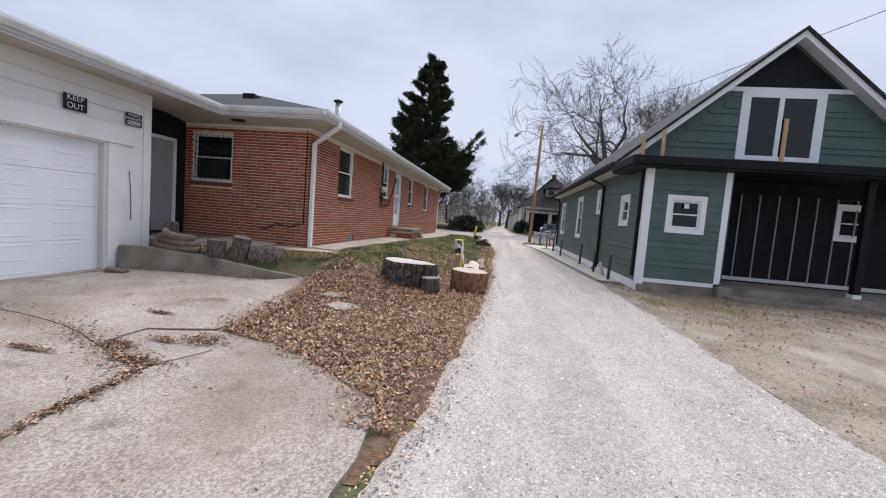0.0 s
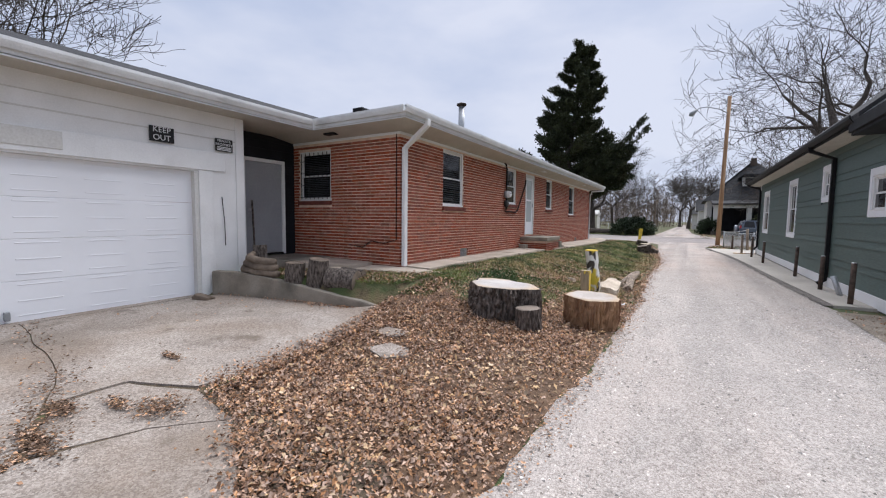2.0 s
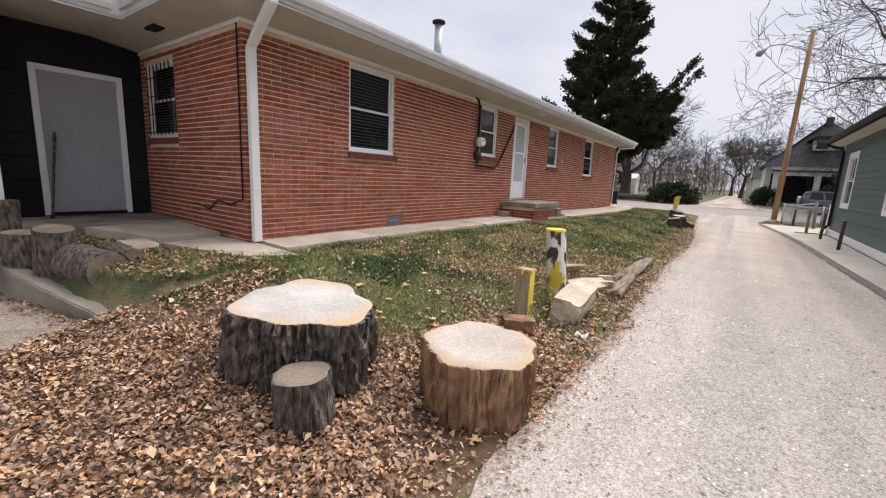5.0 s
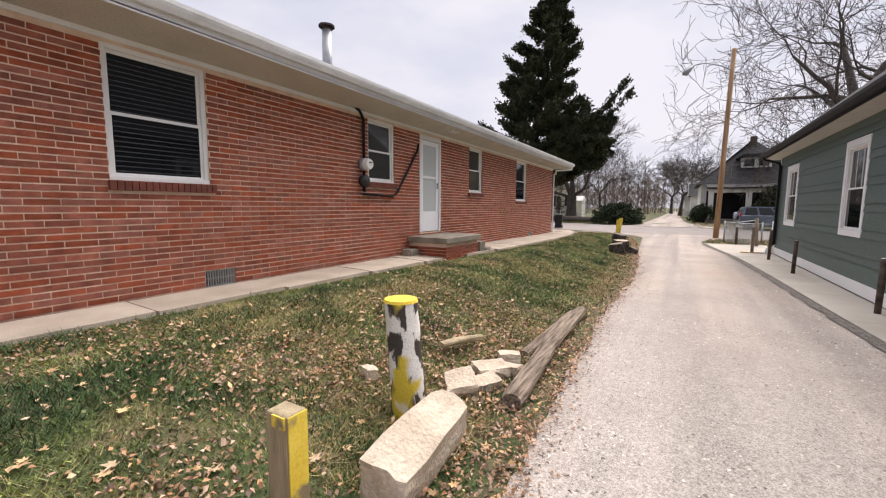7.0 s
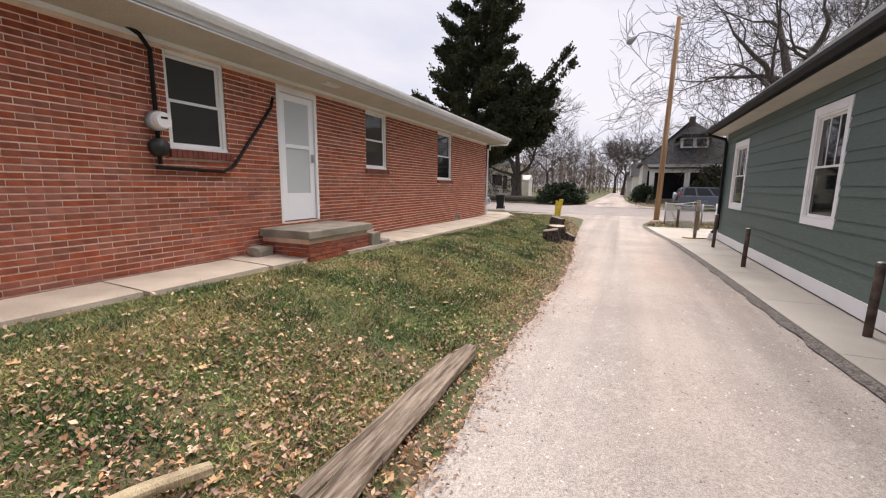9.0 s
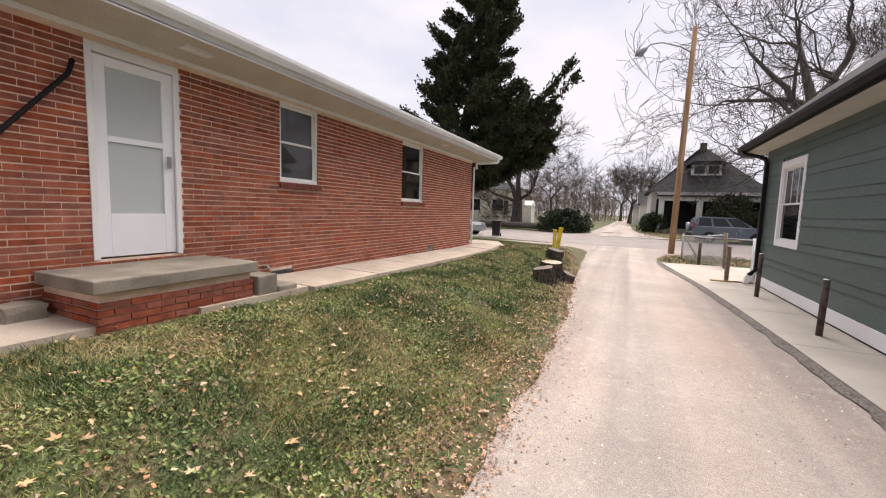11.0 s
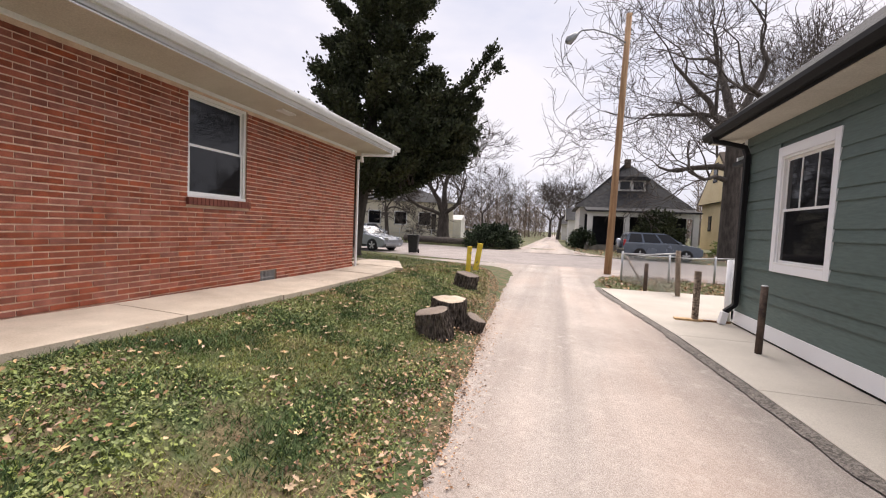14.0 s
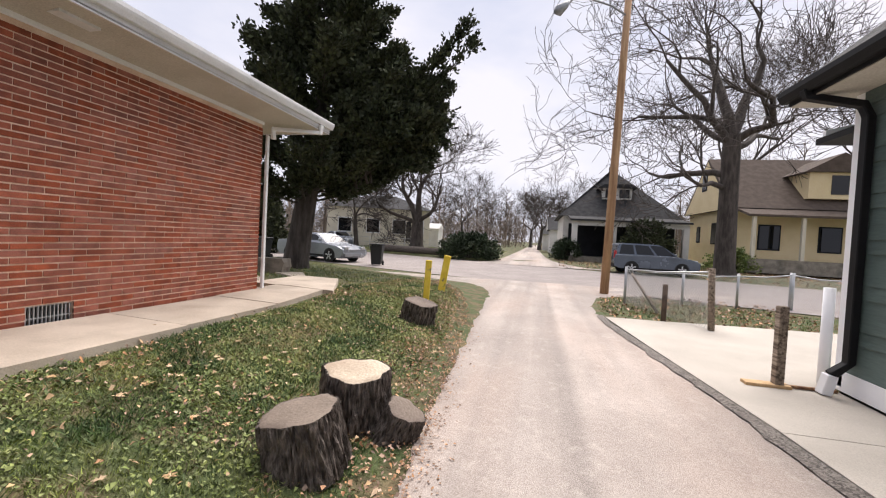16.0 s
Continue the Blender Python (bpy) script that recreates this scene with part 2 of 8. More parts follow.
M_BARK = mat("grey_bark", (0.045, 0.036, 0.030), (0.21, 0.175, 0.15), 0.97, 30, 1.0, 110, stretch=(1, 1, 0.35), mixpos=(0.36, 0.66))
M_CUT = mat("fresh_cut_wood", (0.56, 0.42, 0.25), (0.72, 0.58, 0.38), 0.8, 3, 0.15, 60, extra=overlay((0.80, 0.70, 0.54), 2.2, 0.5, 0.7))
M_CUTOLD = mat("weathered_cut_wood", (0.11, 0.085, 0.065), (0.21, 0.165, 0.125), 0.9, 6, 0.4, 60)
M_WOODRED = mat("stripped_stump_wood", (0.15, 0.075, 0.042), (0.36, 0.22, 0.12), 0.9, 9, 0.8, 60, stretch=(1, 1, 0.2))
M_GREYWOOD = mat("weathered_timber", (0.11, 0.08, 0.058), (0.46, 0.37, 0.285), 0.95, 9, 1.0, 60, stretch=(4, 0.25, 4))
M_POLE = mat("utility_pole_wood", (0.27, 0.155, 0.085), (0.47, 0.30, 0.17), 0.9, 5, 0.5, 50, stretch=(2, 2, 0.15), extra=overlay((0.20, 0.15, 0.11), 3, 0.55, 0.75, stretch=(1, 1, 0.3), fac=0.7))
M_YELLOW = mat("yellow_paint", (0.72, 0.52, 0.045), (0.82, 0.62, 0.09), 0.7, 4, 0.15, 50, extra=overlay((0.25, 0.2, 0.12), 6, 0.62, 0.7))
M_PEEL = mat("peeling_white_paint", (0.66, 0.63, 0.57), (0.76, 0.74, 0.70), 0.8, 5, 0.4, 50, extra=chain(overlay((0.055, 0.045, 0.037), 9, 0.50, 0.54, 5, stretch=(1, 1, 0.45)), overlay((0.62, 0.47, 0.05), 2.2, 0.56, 0.6, 3)))
M_PLANKY = mat("split_post_wood", (0.30, 0.24, 0.15), (0.44, 0.36, 0.23), 0.9, 7, 0.5, 60, stretch=(2, 2, 0.2))
M_LIME = mat("limestone", (0.46, 0.38, 0.29), (0.62, 0.53, 0.42), 0.95, 4, 0.7, 40, extra=overlay((0.27, 0.20, 0.14), 3, 0.56, 0.75, fac=0.7))
M_RUST = mat("rusty_steel_post", (0.045, 0.032, 0.026), (0.12, 0.085, 0.065), 0.85, 9, 0.3, 60)
M_GALV = mat("galvanised_steel", (0.42, 0.43, 0.44), (0.55, 0.56, 0.57), 0.45, 5, 0.05, 60, metal=0.6)
M_GLASS = glass_mat("dark_window_glass")
M_GLASSG = glass_mat("curtained_window_glass", (0.045, 0.045, 0.043))
M_GLASSB = glass_mat("milky_door_glass", (0.50, 0.54, 0.54), 0.12)
M_BLIND = mat("window_blind", (0.036, 0.038, 0.042), (0.055, 0.058, 0.062), 0.35, 2, 0, 50)
M_SIGN = mat("black_sign", (0.012, 0.012, 0.012), (0.018, 0.018, 0.018), 0.5, 3, 0, 50)
M_SIGNW = mat("white_lettering", (0.72, 0.72, 0.72), (0.78, 0.78, 0.78), 0.6, 3, 0, 50)
M_NEEDLE = mat("evergreen_needles", (0.026, 0.036, 0.016), (0.058, 0.066, 0.030), 0.85, 0.8, 0, 50, isl=0.45)
M_SHRUB = mat("juniper_needles", (0.02, 0.034, 0.016), (0.038, 0.056, 0.026), 0.85, 0.8, 0, 50, isl=0.4)
M_TBARK = mat("tree_bark", (0.04, 0.033, 0.028), (0.095, 0.08, 0.07), 0.95, 6, 0.6, 50, stretch=(1, 1, 0.25))
M_FARWOOD = mat("bare_far_trees", (0.12, 0.092, 0.072), (0.21, 0.165, 0.13), 0.95, 0.6, 0, 30, isl=0.35)
M_CREAM = mat("cream_siding", (0.62, 0.57, 0.45), (0.68, 0.63, 0.51), 0.75, 1, 0.05, 40)
M_YELLOWH = mat("yellow_siding", (0.70, 0.57, 0.33), (0.76, 0.63, 0.39), 0.75, 1, 0.05, 40)
M_OFFWHITE = mat("offwhite_siding", (0.56, 0.55, 0.52), (0.66, 0.65, 0.62), 0.75, 1, 0.05, 40)
M_BROWNROOF = mat("brown_shingles", (0.075, 0.055, 0.043), (0.11, 0.085, 0.068), 0.95, 3, 0.3, 60)
M_TYRE = mat("tyre_rubber", (0.012, 0.012, 0.012), (0.02, 0.02, 0.02), 0.85, 8, 0.1, 60)
M_SILVER = mat("silver_blue_car_paint", (0.11, 0.13, 0.16), (0.13, 0.15, 0.18), 0.25, 1, 0, 50, metal=0.5)
M_GREYCAR = mat("grey_car_paint", (0.30, 0.32, 0.35), (0.33, 0.35, 0.38), 0.25, 1, 0, 50, metal=0.5)
M_ALLOY = mat("alloy_rim", (0.45, 0.46, 0.47), (0.55, 0.56, 0.57), 0.35, 5, 0, 60, metal=0.8)
M_RED = mat("red_lens", (0.35, 0.02, 0.02), (0.42, 0.03, 0.03), 0.25, 5, 0, 60)
M_BIN = mat("dark_plastic_bin", (0.02, 0.021, 0.022), (0.032, 0.033, 0.034), 0.55, 3, 0.05, 60)
M_LAMPG = mat("grey_lamp_metal", (0.25, 0.26, 0.27), (0.33, 0.34, 0.35), 0.5, 4, 0.05, 60, metal=0.4)
M_PINE = mat("new_lumber", (0.50, 0.32, 0.16), (0.62, 0.42, 0.23), 0.8, 5, 0.2, 60, stretch=(2, 2, 0.2))
M_STONES = mat("gravel_stones", (0.26, 0.23, 0.20), (0.55, 0.51, 0.46), 0.95, 20, 0, 60, isl=0.6)
M_MULCH = mat("leaf_mould", (0.095, 0.058, 0.036), (0.19, 0.12, 0.072), 0.97, 14, 0.9, 70, detail=8)

# ---- building helpers ----
RNG = np.random.default_rng(7)


def mesh_from(name, verts, faces, material, smooth=False):
    me = bpy.data.meshes.new(name)
    me.from_pydata([tuple(v) for v in verts], [], [tuple(f) for f in faces])
    me.materials.append(material)
    if smooth:
        me.polygons.foreach_set("use_smooth", [True] * len(me.polygons))
    me.update()
    return me


def under(ob, parent):
    """ob as a part of parent, its mesh being in the world's coordinates."""
    ob.parent = parent
    if parent is not None:
        ob.matrix_parent_inverse = parent_world(parent).inverted()
    return ob


def parent_world(ob):
    m = ob.matrix_basis.copy()
    p = ob
    while p.parent is not None:
        m = p.parent.matrix_basis @ p.matrix_parent_inverse @ m
        p = p.parent
    return m


def thing(name, at, label, category, group="", kind=""):
    ob = new(name)
    ob.empty_display_size = 0.1
    ob.matrix_basis = pose(*at)
    return tagged(ob, label, category, group, kind)


def sub(name, at, label, parent):
    """An empty that gathers the pieces of one part under a thing."""
    ob = new(name)
    ob.empty_display_size = 0.1
    ob.matrix_basis = pose(*at)
    ob.parent = parent
    ob.matrix_parent_inverse = parent_world(parent).inverted()
    return tagged(ob, label)


def part(name, bm, material, parent, label="", smooth=False):
    """Links a bmesh (world coordinates) as one mesh under parent."""
    me = bpy.data.meshes.new(name)
    bm.to_mesh(me)
    bm.free()
    me.materials.append(material)
    if smooth:
        me.polygons.foreach_set("use_smooth", [True] * len(me.polygons))
    ob = new(name, me)
    if parent is not None:
        under(ob, parent)
    if label:
        ob["label"] = label
    return ob


def part_py(name, verts, faces, material, parent, label="", smooth=False, kind=""):
    ob = new(name, mesh_from(name, verts, faces, material, smooth))
    if parent is not None:
        under(ob, parent)
    return tagged(ob, label, "", "", kind)


def box_bm(x0, x1, y0, y1, z0, z1, bevel=0.0, bm=None, m=None):
    own = bmesh.new()
    bmesh.ops.create_cube(own, size=1.0)
    for v in own.verts:
        v.co = ((x0 + x1) / 2 + v.co.x * (x1 - x0), (y0 + y1) / 2 + v.co.y * (y1 - y0), (z0 + z1) / 2 + v.co.z * (z1 - z0))
    if bevel:
        bmesh.ops.bevel(own, geom=own.edges[:], offset=bevel, segments=2, affect="EDGES", profile=0.5)
    if m is not None:
        own.transform(m)
    if bm is None:
        return own
    tmp = bpy.data.meshes.new("tmp")
    own.to_mesh(tmp)
    bm.from_mesh(tmp)
    bpy.data.meshes.remove(tmp)
    own.free()
    return bm


def box(name, x0, x1, y0, y1, z0, z1, material, parent, bevel=0.0, label="", m=None):
    return part(name, box_bm(x0, x1, y0, y1, z0, z1, bevel, None, m), material, parent, label)


def prism(outline, d0, d1, axis="y"):
    """A bmesh of an outline (u, v) drawn out along an axis; u,v are x,z for y, y,z for x, x,y for z."""
    bm = bmesh.new()
    def put(u, v, d):
        return {"y": (u, d, v), "x": (d, u, v), "z": (u, v, d)}[axis]
    a = [bm.verts.new(put(u, v, d0)) for u, v in outline]
    b = [bm.verts.new(put(u, v, d1)) for u, v in outline]
    bm.faces.new(a)
    bm.faces.new(b[::-1])
    for i in range(len(a)):
        j = (i + 1) % len(a)
        bm.faces.new((a[i], b[i], b[j], a[j]))
    bmesh.ops.recalc_face_normals(bm, faces=bm.faces)
    return bm


def tube_bm(points, radii, sides=10, bm=None, cap=True):
    """A tapering tube along points."""
    bm = bm or bmesh.new()
    pts = [Vector(p) for p in points]
    if not hasattr(radii, "__len__"):
        radii = [radii] * len(pts)
    rings = []
    ref = None
    for i, p in enumerate(pts):
        d = (pts[min(i + 1, len(pts) - 1)] - pts[max(i - 1, 0)]).normalized()
        if ref is None:
            ref = d.orthogonal().normalized()
        ref = (ref - d * ref.dot(d)).normalized()
        u = d.cross(ref)
        rings.append([bm.verts.new(p + (ref * math.cos(2 * math.pi * k / sides) + u * math.sin(2 * math.pi * k / sides)) * radii[i]) for k in range(sides)])
    for a, b in zip(rings, rings[1:]):
        for k in range(sides):
            j = (k + 1) % sides
            bm.faces.new((a[k], a[j], b[j], b[k]))
    if cap:
        bm.faces.new(rings[0][::-1])
        bm.faces.new(rings[-1])
    return bm


def tube(name, points, radii, material, parent, sides=10, label=""):
    return part(name, tube_bm(points, radii, sides), material, parent, label, smooth=True)


def smooth01(a, b, v):
    t = min(1.0, max(0.0, (v - a) / (b - a)))
    return t * t * (3 - 2 * t)


def text_part(name, body, size, material, parent, m, label=""):
    """Letters in the built-in font as a mesh part."""
    cu = bpy.data.curves.new(name, "FONT")
    cu.body, cu.size, cu.align_x, cu.align_y, cu.extrude = body, size, "CENTER", "CENTER", 0.001
    tmp = bpy.data.objects.new(name, cu)
    scene.collection.objects.link(tmp)
    dg = bpy.context.evaluated_depsgraph_get()
    me = bpy.data.meshes.new_from_object(tmp.evaluated_get(dg))
    bpy.data.objects.remove(tmp)
    me.materials.clear()
    me.materials.append(material)
    me.transform(m)
    ob = new(name, me)
    under(ob, parent)
    if label:
        ob["label"] = label
    return ob

# ---- ground ----
LANE_L = [(-30, -0.55), (-4, -0.5), (2.1, -0.32), (3.5, -0.1), (7.6, 0.12), (10.8, 0.16), (15.7, -0.02), (18.5, 0.06), (21.6, -0.04), (23.3, -0.2), (27.5, -0.55), (30.5, -0.95), (32.5, -1.5), (34.5, -2.6), (36.2, -4.6), (38.0, -8.0)]
LANE_R = [(-30, 3.7), (3.9, 3.3), (11.6, 3.2), (15.9, 3.02), (22.4, 2.74), (26.0, 2.46), (30.2, 1.9), (32.4, 1.9), (34.2, 2.25), (35.2, 3.2), (38.0, 12.0)]


def along(tab, y):
    return float(np.interp(y, [a for a, _ in tab], [b for _, b in tab]))


def ret_line(x):
    """The retaining wall's line across the forecourt."""
    return 6.82 + (x + 6.4) * 0.262


def near_edge(x):
    return 36.4 - 0.33 * x


def far_edge(x):
    return 48.2 - 0.33 * x


def land(x, y):
    """Height of the ground."""
    z = 0.03 + 0.06 * math.exp(-((y - 11) / 5.0) ** 2)
    if x < 0.3:
        rise = (0.47 - 0.10 * smooth01(17, 25, y)) * smooth01(-0.15, -2.7, x)
        if x < -3.1:
            fy = smooth01(ret_line(x) - 0.02, ret_line(x) + 0.16, y)
        else:
            fy = smooth01(6.0, 9.3, y) if x < -3.0 else smooth01(5.6, 9.6, y)
        north = 1 - 0.75 * smooth01(28.0, 36.0, y)
        drive = 0.11 * smooth01(-1.5, -6.4, x) * (1 - fy)
        z += rise * fy * north + drive
    e = y - near_edge(x)
    if e > -4:
        z = z * (1 - smooth01(-4, 0, e)) + 0.02 * smooth01(-4, 0, e)
    if y > far_edge(x):
        z += 0.16 * smooth01(0, 4, y - far_edge(x))
    return z


def grid_sheet(name, xs, ys, hfun, material, label, category):
    verts = [(x, y, hfun(x, y)) for y in ys for x in xs]
    w = len(xs)
    faces = [(j * w + i, j * w + i + 1, (j + 1) * w + i + 1, (j + 1) * w + i) for j in range(len(ys) - 1) for i in range(w - 1)]
    ob = new(name, mesh_from(name, verts, faces, material, True))
    return tagged(ob, label, category, "", "structure")


def bumpy(x, y):
    v = 0.018 * noise.noise(Vector((x * 1.3, y * 1.3, 0))) + 0.012 * noise.noise(Vector((x * 4, y * 4, 3)))
    inside = along(LANE_L, y) < x < along(LANE_R, y) or x > 2.5
    return land(x, y) - 0.012 + (v * 0.2 if inside else v)


xs = np.concatenate([[-900, -300, -120, -60, -35, -22, -15, -11, -9, -8], np.arange(-7.2, 4.2, 0.16), [4.6, 5.4, 6.5, 8, 10, 13, 17, 24, 35, 60, 120, 300, 900]])
ys = np.concatenate([[-900, -300, -100, -50, -25, -12, -6, -3, -1], np.arange(0, 37, 0.18), [37.5, 38.5, 40, 41.5, 43, 44.5, 46, 48, 50, 52, 56, 63, 75, 100, 150, 300, 900]])
grid_sheet("ground", xs, ys, bumpy, M_SOIL, "brown soil and patchy winter lawn with leaf litter", "ground")

# the gravel lane, with ragged edges
lane_v, lane_f = [], []
ly = np.concatenate([np.arange(-30, -2, 2.0), np.arange(-2, 37.4, 0.07)])
NX = 16
for j, y in enumerate(ly):
    a = along(LANE_L, y) + 0.09 * noise.noise(Vector((0, y * 1.1, 5))) + 0.05 * noise.noise(Vector((3, y * 3.7, 5))) + 0.035 * noise.noise(Vector((3, y * 13, 5)))
    b = along(LANE_R, y) + (0.10 * noise.noise(Vector((7, y * 1.0, 5))) + 0.06 * noise.noise(Vector((9, y * 4, 5))) + 0.05 * noise.noise(Vector((9, y * 14, 5))) if y < 13 else 0.02 * noise.noise(Vector((9, y * 4, 5))))
    for i in range(NX + 1):
        u = i / NX
        x = a + (b - a) * u
        crown = 0.03 * math.sin(math.pi * u) - 0.02 * math.exp(-((u - 0.28) / 0.09) ** 2) - 0.02 * math.exp(-((u - 0.72) / 0.09) ** 2)
        edge = -0.014 if i in (0, NX) else 0.0
        lane_v.append((x, y, land(max(x, 0.3), y) + 0.008 + crown * 0.7 + edge + 0.006 * noise.noise(Vector((x * 3, y * 3, 1)))))
for j in range(len(ly) - 1):
    for i in range(NX):
        k = j * (NX + 1) + i
        lane_f.append((k, k + 1, k + NX + 2, k + NX + 1))
lane = new("road", mesh_from("road", lane_v, lane_f, M_GRAVEL, True))
tagged(lane, "pale crushed-gravel lane with worn wheel tracks", "lane", "", "structure")

# the cross street and the lane beyond it
st = []
for x in (-120, -60, -30, -15, -8, -4, 0, 4, 8, 15, 30, 60, 120):
    st.append((x, near_edge(x) + 0.25, 0.034))
    st.append((x, far_edge(x), 0.034))
stf = [(2 * i, 2 * i + 2, 2 * i + 3, 2 * i + 1) for i in range(12)]
tagged(new("road", mesh_from("road", st, stf, M_ASPHALT)), "worn pinkish-grey asphalt cross street", "street", "", "structure")
l2 = []
for y, a, b in ((47.6, -5.0, 5.0), (48.8, -3.2, 3.2), (50.5, -2.3, 2.2), (53, -2.0, 1.7), (60, -1.9, 1.3), (80, -1.8, 1.0), (120, -1.6, 0.8), (200, -1.5, 0.8)):
    l2 += [(a, y, land(a, y) + 0.02), (b, y, land(b, y) + 0.02)]
tagged(new("road", mesh_from("road", l2, [(2 * i, 2 * i + 1, 2 * i + 3, 2 * i + 2) for i in range(7)], M_GRAVEL)), "gravel lane running on beyond the cross street", "lane", "", "structure")

# bare dirt forecourt of the green house
dirt = []
for y in np.arange(-6, 12.2, 0.4):
    for i in range(22):
        a = along(LANE_R, y) - 0.1
        x = a + (14 - a) * (i / 21) ** 1.5
        dirt.append((x, y, land(1, y) + 0.006 + 0.05 * smooth01(4, 7, x) + 0.025 * noise.noise(Vector((x * 1.2, y * 1.2, 2)))))
nd = len(np.arange(-6, 12.2, 0.4))
tagged(new("ground", mesh_from("ground", dirt, [(j * 22 + i, j * 22 + i + 1, j * 22 + i + 23, j * 22 + i + 22) for j in range(nd - 1) for i in range(21)], M_DIRT, True)), "bare tan dirt with pebbles and leaf litter", "dirt", "", "structure")


def slab(name, pts, z_fun, thick, material, label, category, parent=None):
    """A concrete slab from its outline, with a thickness and slightly rounded rim."""
    bm = bmesh.new()
    vs = [bm.verts.new((x, y, z_fun(x, y))) for x, y in pts]
    f = bm.faces.new(vs)
    if f.normal.z < 0:
        f.normal_flip()
    r = bmesh.ops.extrude_face_region(bm, geom=[f])
    for v in [g for g in r["geom"] if isinstance(g, bmesh.types.BMVert)]:
        v.co.z -= thick
    bmesh.ops.recalc_face_normals(bm, faces=bm.faces)
    ob = part(name, bm, material, parent, "" if parent else label)
    if not parent:
        tagged(ob, label, category, "", "structure")
    return ob


def wob(pts, amp, step, seed):
    """An outline with wandering edges."""
    out = []
    for (x0, y0), (x1, y1) in zip(pts, pts[1:] + pts[:1]):
        n = max(1, int(math.hypot(x1 - x0, y1 - y0) / step))
        for i in range(n):
            t = i / n
            x, y = x0 + (x1 - x0) * t, y0 + (y1 - y0) * t
            out.append((x + amp * noise.noise(Vector((x * 1.9, y * 1.9, seed))), y + amp * noise.noise(Vector((x * 1.9, y * 1.9, seed + 9)))))
    return out

# ---- brick house ----
BX, BY0, BY1, BZ0, BZ1 = -4.2, 9.33, 27.85, 0.40, 3.30
# openings of the long wall: y0, y1, z0, z1
WIN_E = [(11.05, 12.10, 1.90, 3.28), (15.10, 15.92, 2.10, 3.28), (19.34, 20.20, 2.03, 3.28), (23.10, 24.20, 1.84, 3.28)]
DOOR_E = (16.85, 17.78, 1.04, 3.24)
VENTS_E = [(11.97, 12.38, 0.60, 0.82), (19.14, 19.60, 0.42, 0.64), (24.56, 24.98, 0.42, 0.68)]
WIN_S = (-7.22, -6.16, 1.98, 3.14)
SILLS_E = [(a - 0.02, b + 0.06, c - 0.11, c) for a, b, c, d in WIN_E]

brick_house = thing("house", (-8.3, 18.5, 0), "single-storey red brick house with low hip roof and white trim", "house")


def panels(u0, u1, z0, z1, holes):
    """Rectangles that fill a wall round its openings."""
    us = sorted({u0, u1, *[h[0] for h in holes], *[h[1] for h in holes]})
    zs = sorted({z0, z1, *[h[2] for h in holes], *[h[3] for h in holes]})
    for a, b in zip(us, us[1:]):
        for c, d in zip(zs, zs[1:]):
            if not any(h[0] - 1e-6 < (a + b) / 2 < h[1] + 1e-6 and h[2] - 1e-6 < (c + d) / 2 < h[3] + 1e-6 for h in holes):
                yield a, b, c, d


def wall_body(name, axis, p0, p1, u0, u1, z0, z1, holes, material, parent):
    verts, faces = [], []
    for a, b, c, d in panels(u0, u1, z0, z1, holes):
        k = len(verts)
        for p in (p0, p1):
            for u, z in ((a, c), (b, c), (b, d), (a, d)):
                verts.append((p, u, z) if axis == "x" else (u, p, z))
        faces += [(k, k + 1, k + 2, k + 3), (k + 7, k + 6, k + 5, k + 4), (k, k + 4, k + 5, k + 1), (k + 1, k + 5, k + 6, k + 2), (k + 2, k + 6, k + 7, k + 3), (k + 3, k + 7, k + 4, k)]
    return part_py(name, verts, faces, material, parent)


wall_e = wall_body("wall", "x", BX - 0.24, BX - 0.006, BY0 + 0.008, BY1 - 0.008, BZ0, BZ1 + 0.15, WIN_E + [DOOR_E] + VENTS_E, M_MORTAR, brick_house)
wall_s = wall_body("wall", "y", BY0 + 0.006, BY0 + 0.24, -7.5, BX - 0.24, BZ0, BZ1 + 0.15, [WIN_S], M_MORTAR, brick_house)
wall_body("wall", "y", BY1 - 0.24, BY1 - 0.008, -13.0, BX - 0.24, BZ0, BZ1 + 0.15, [], M_MORTAR, brick_house)
box("wall", -13.2, -13.0, 9.0, BY1, 0.3, 3.4, M_BRICK, brick_house)


def brick_cells(u0, u1, z0, z1, holes, seed):
    """Bricks in running bond: (u0, u1, z0, z1) clipped by the openings, with a soldier course on top."""
    pitch, length, joint, head = 0.0677, 0.265, 0.0155, 0.011
    rows = int((z1 - z0) / pitch)
    rnd = random.Random(seed)
    for r in range(rows):
        c, d = z0 + r * pitch, z0 + (r + 1) * pitch - joint
        u = u0 - (0.5 * length if r % 2 else 0)
        while u < u1:
            a, b = max(u, u0), min(u + length - head, u1)
            u += length
            segs = [(a, b)]
            for h in holes:
                if d > h[2] and c < h[3]:
                    cut = []
                    for s, e in segs:
                        if e <= h[0] or s >= h[1]:
                            cut.append((s, e))
                        else:
                            if s < h[0]:
                                cut.append((s, h[0]))
                            if e > h[1]:
                                cut.append((h[1], e))
                    segs = cut
            for s, e in segs:
                if e - s > 0.02:
                    yield s, e, c, d, rnd.uniform(-0.002, 0.003)


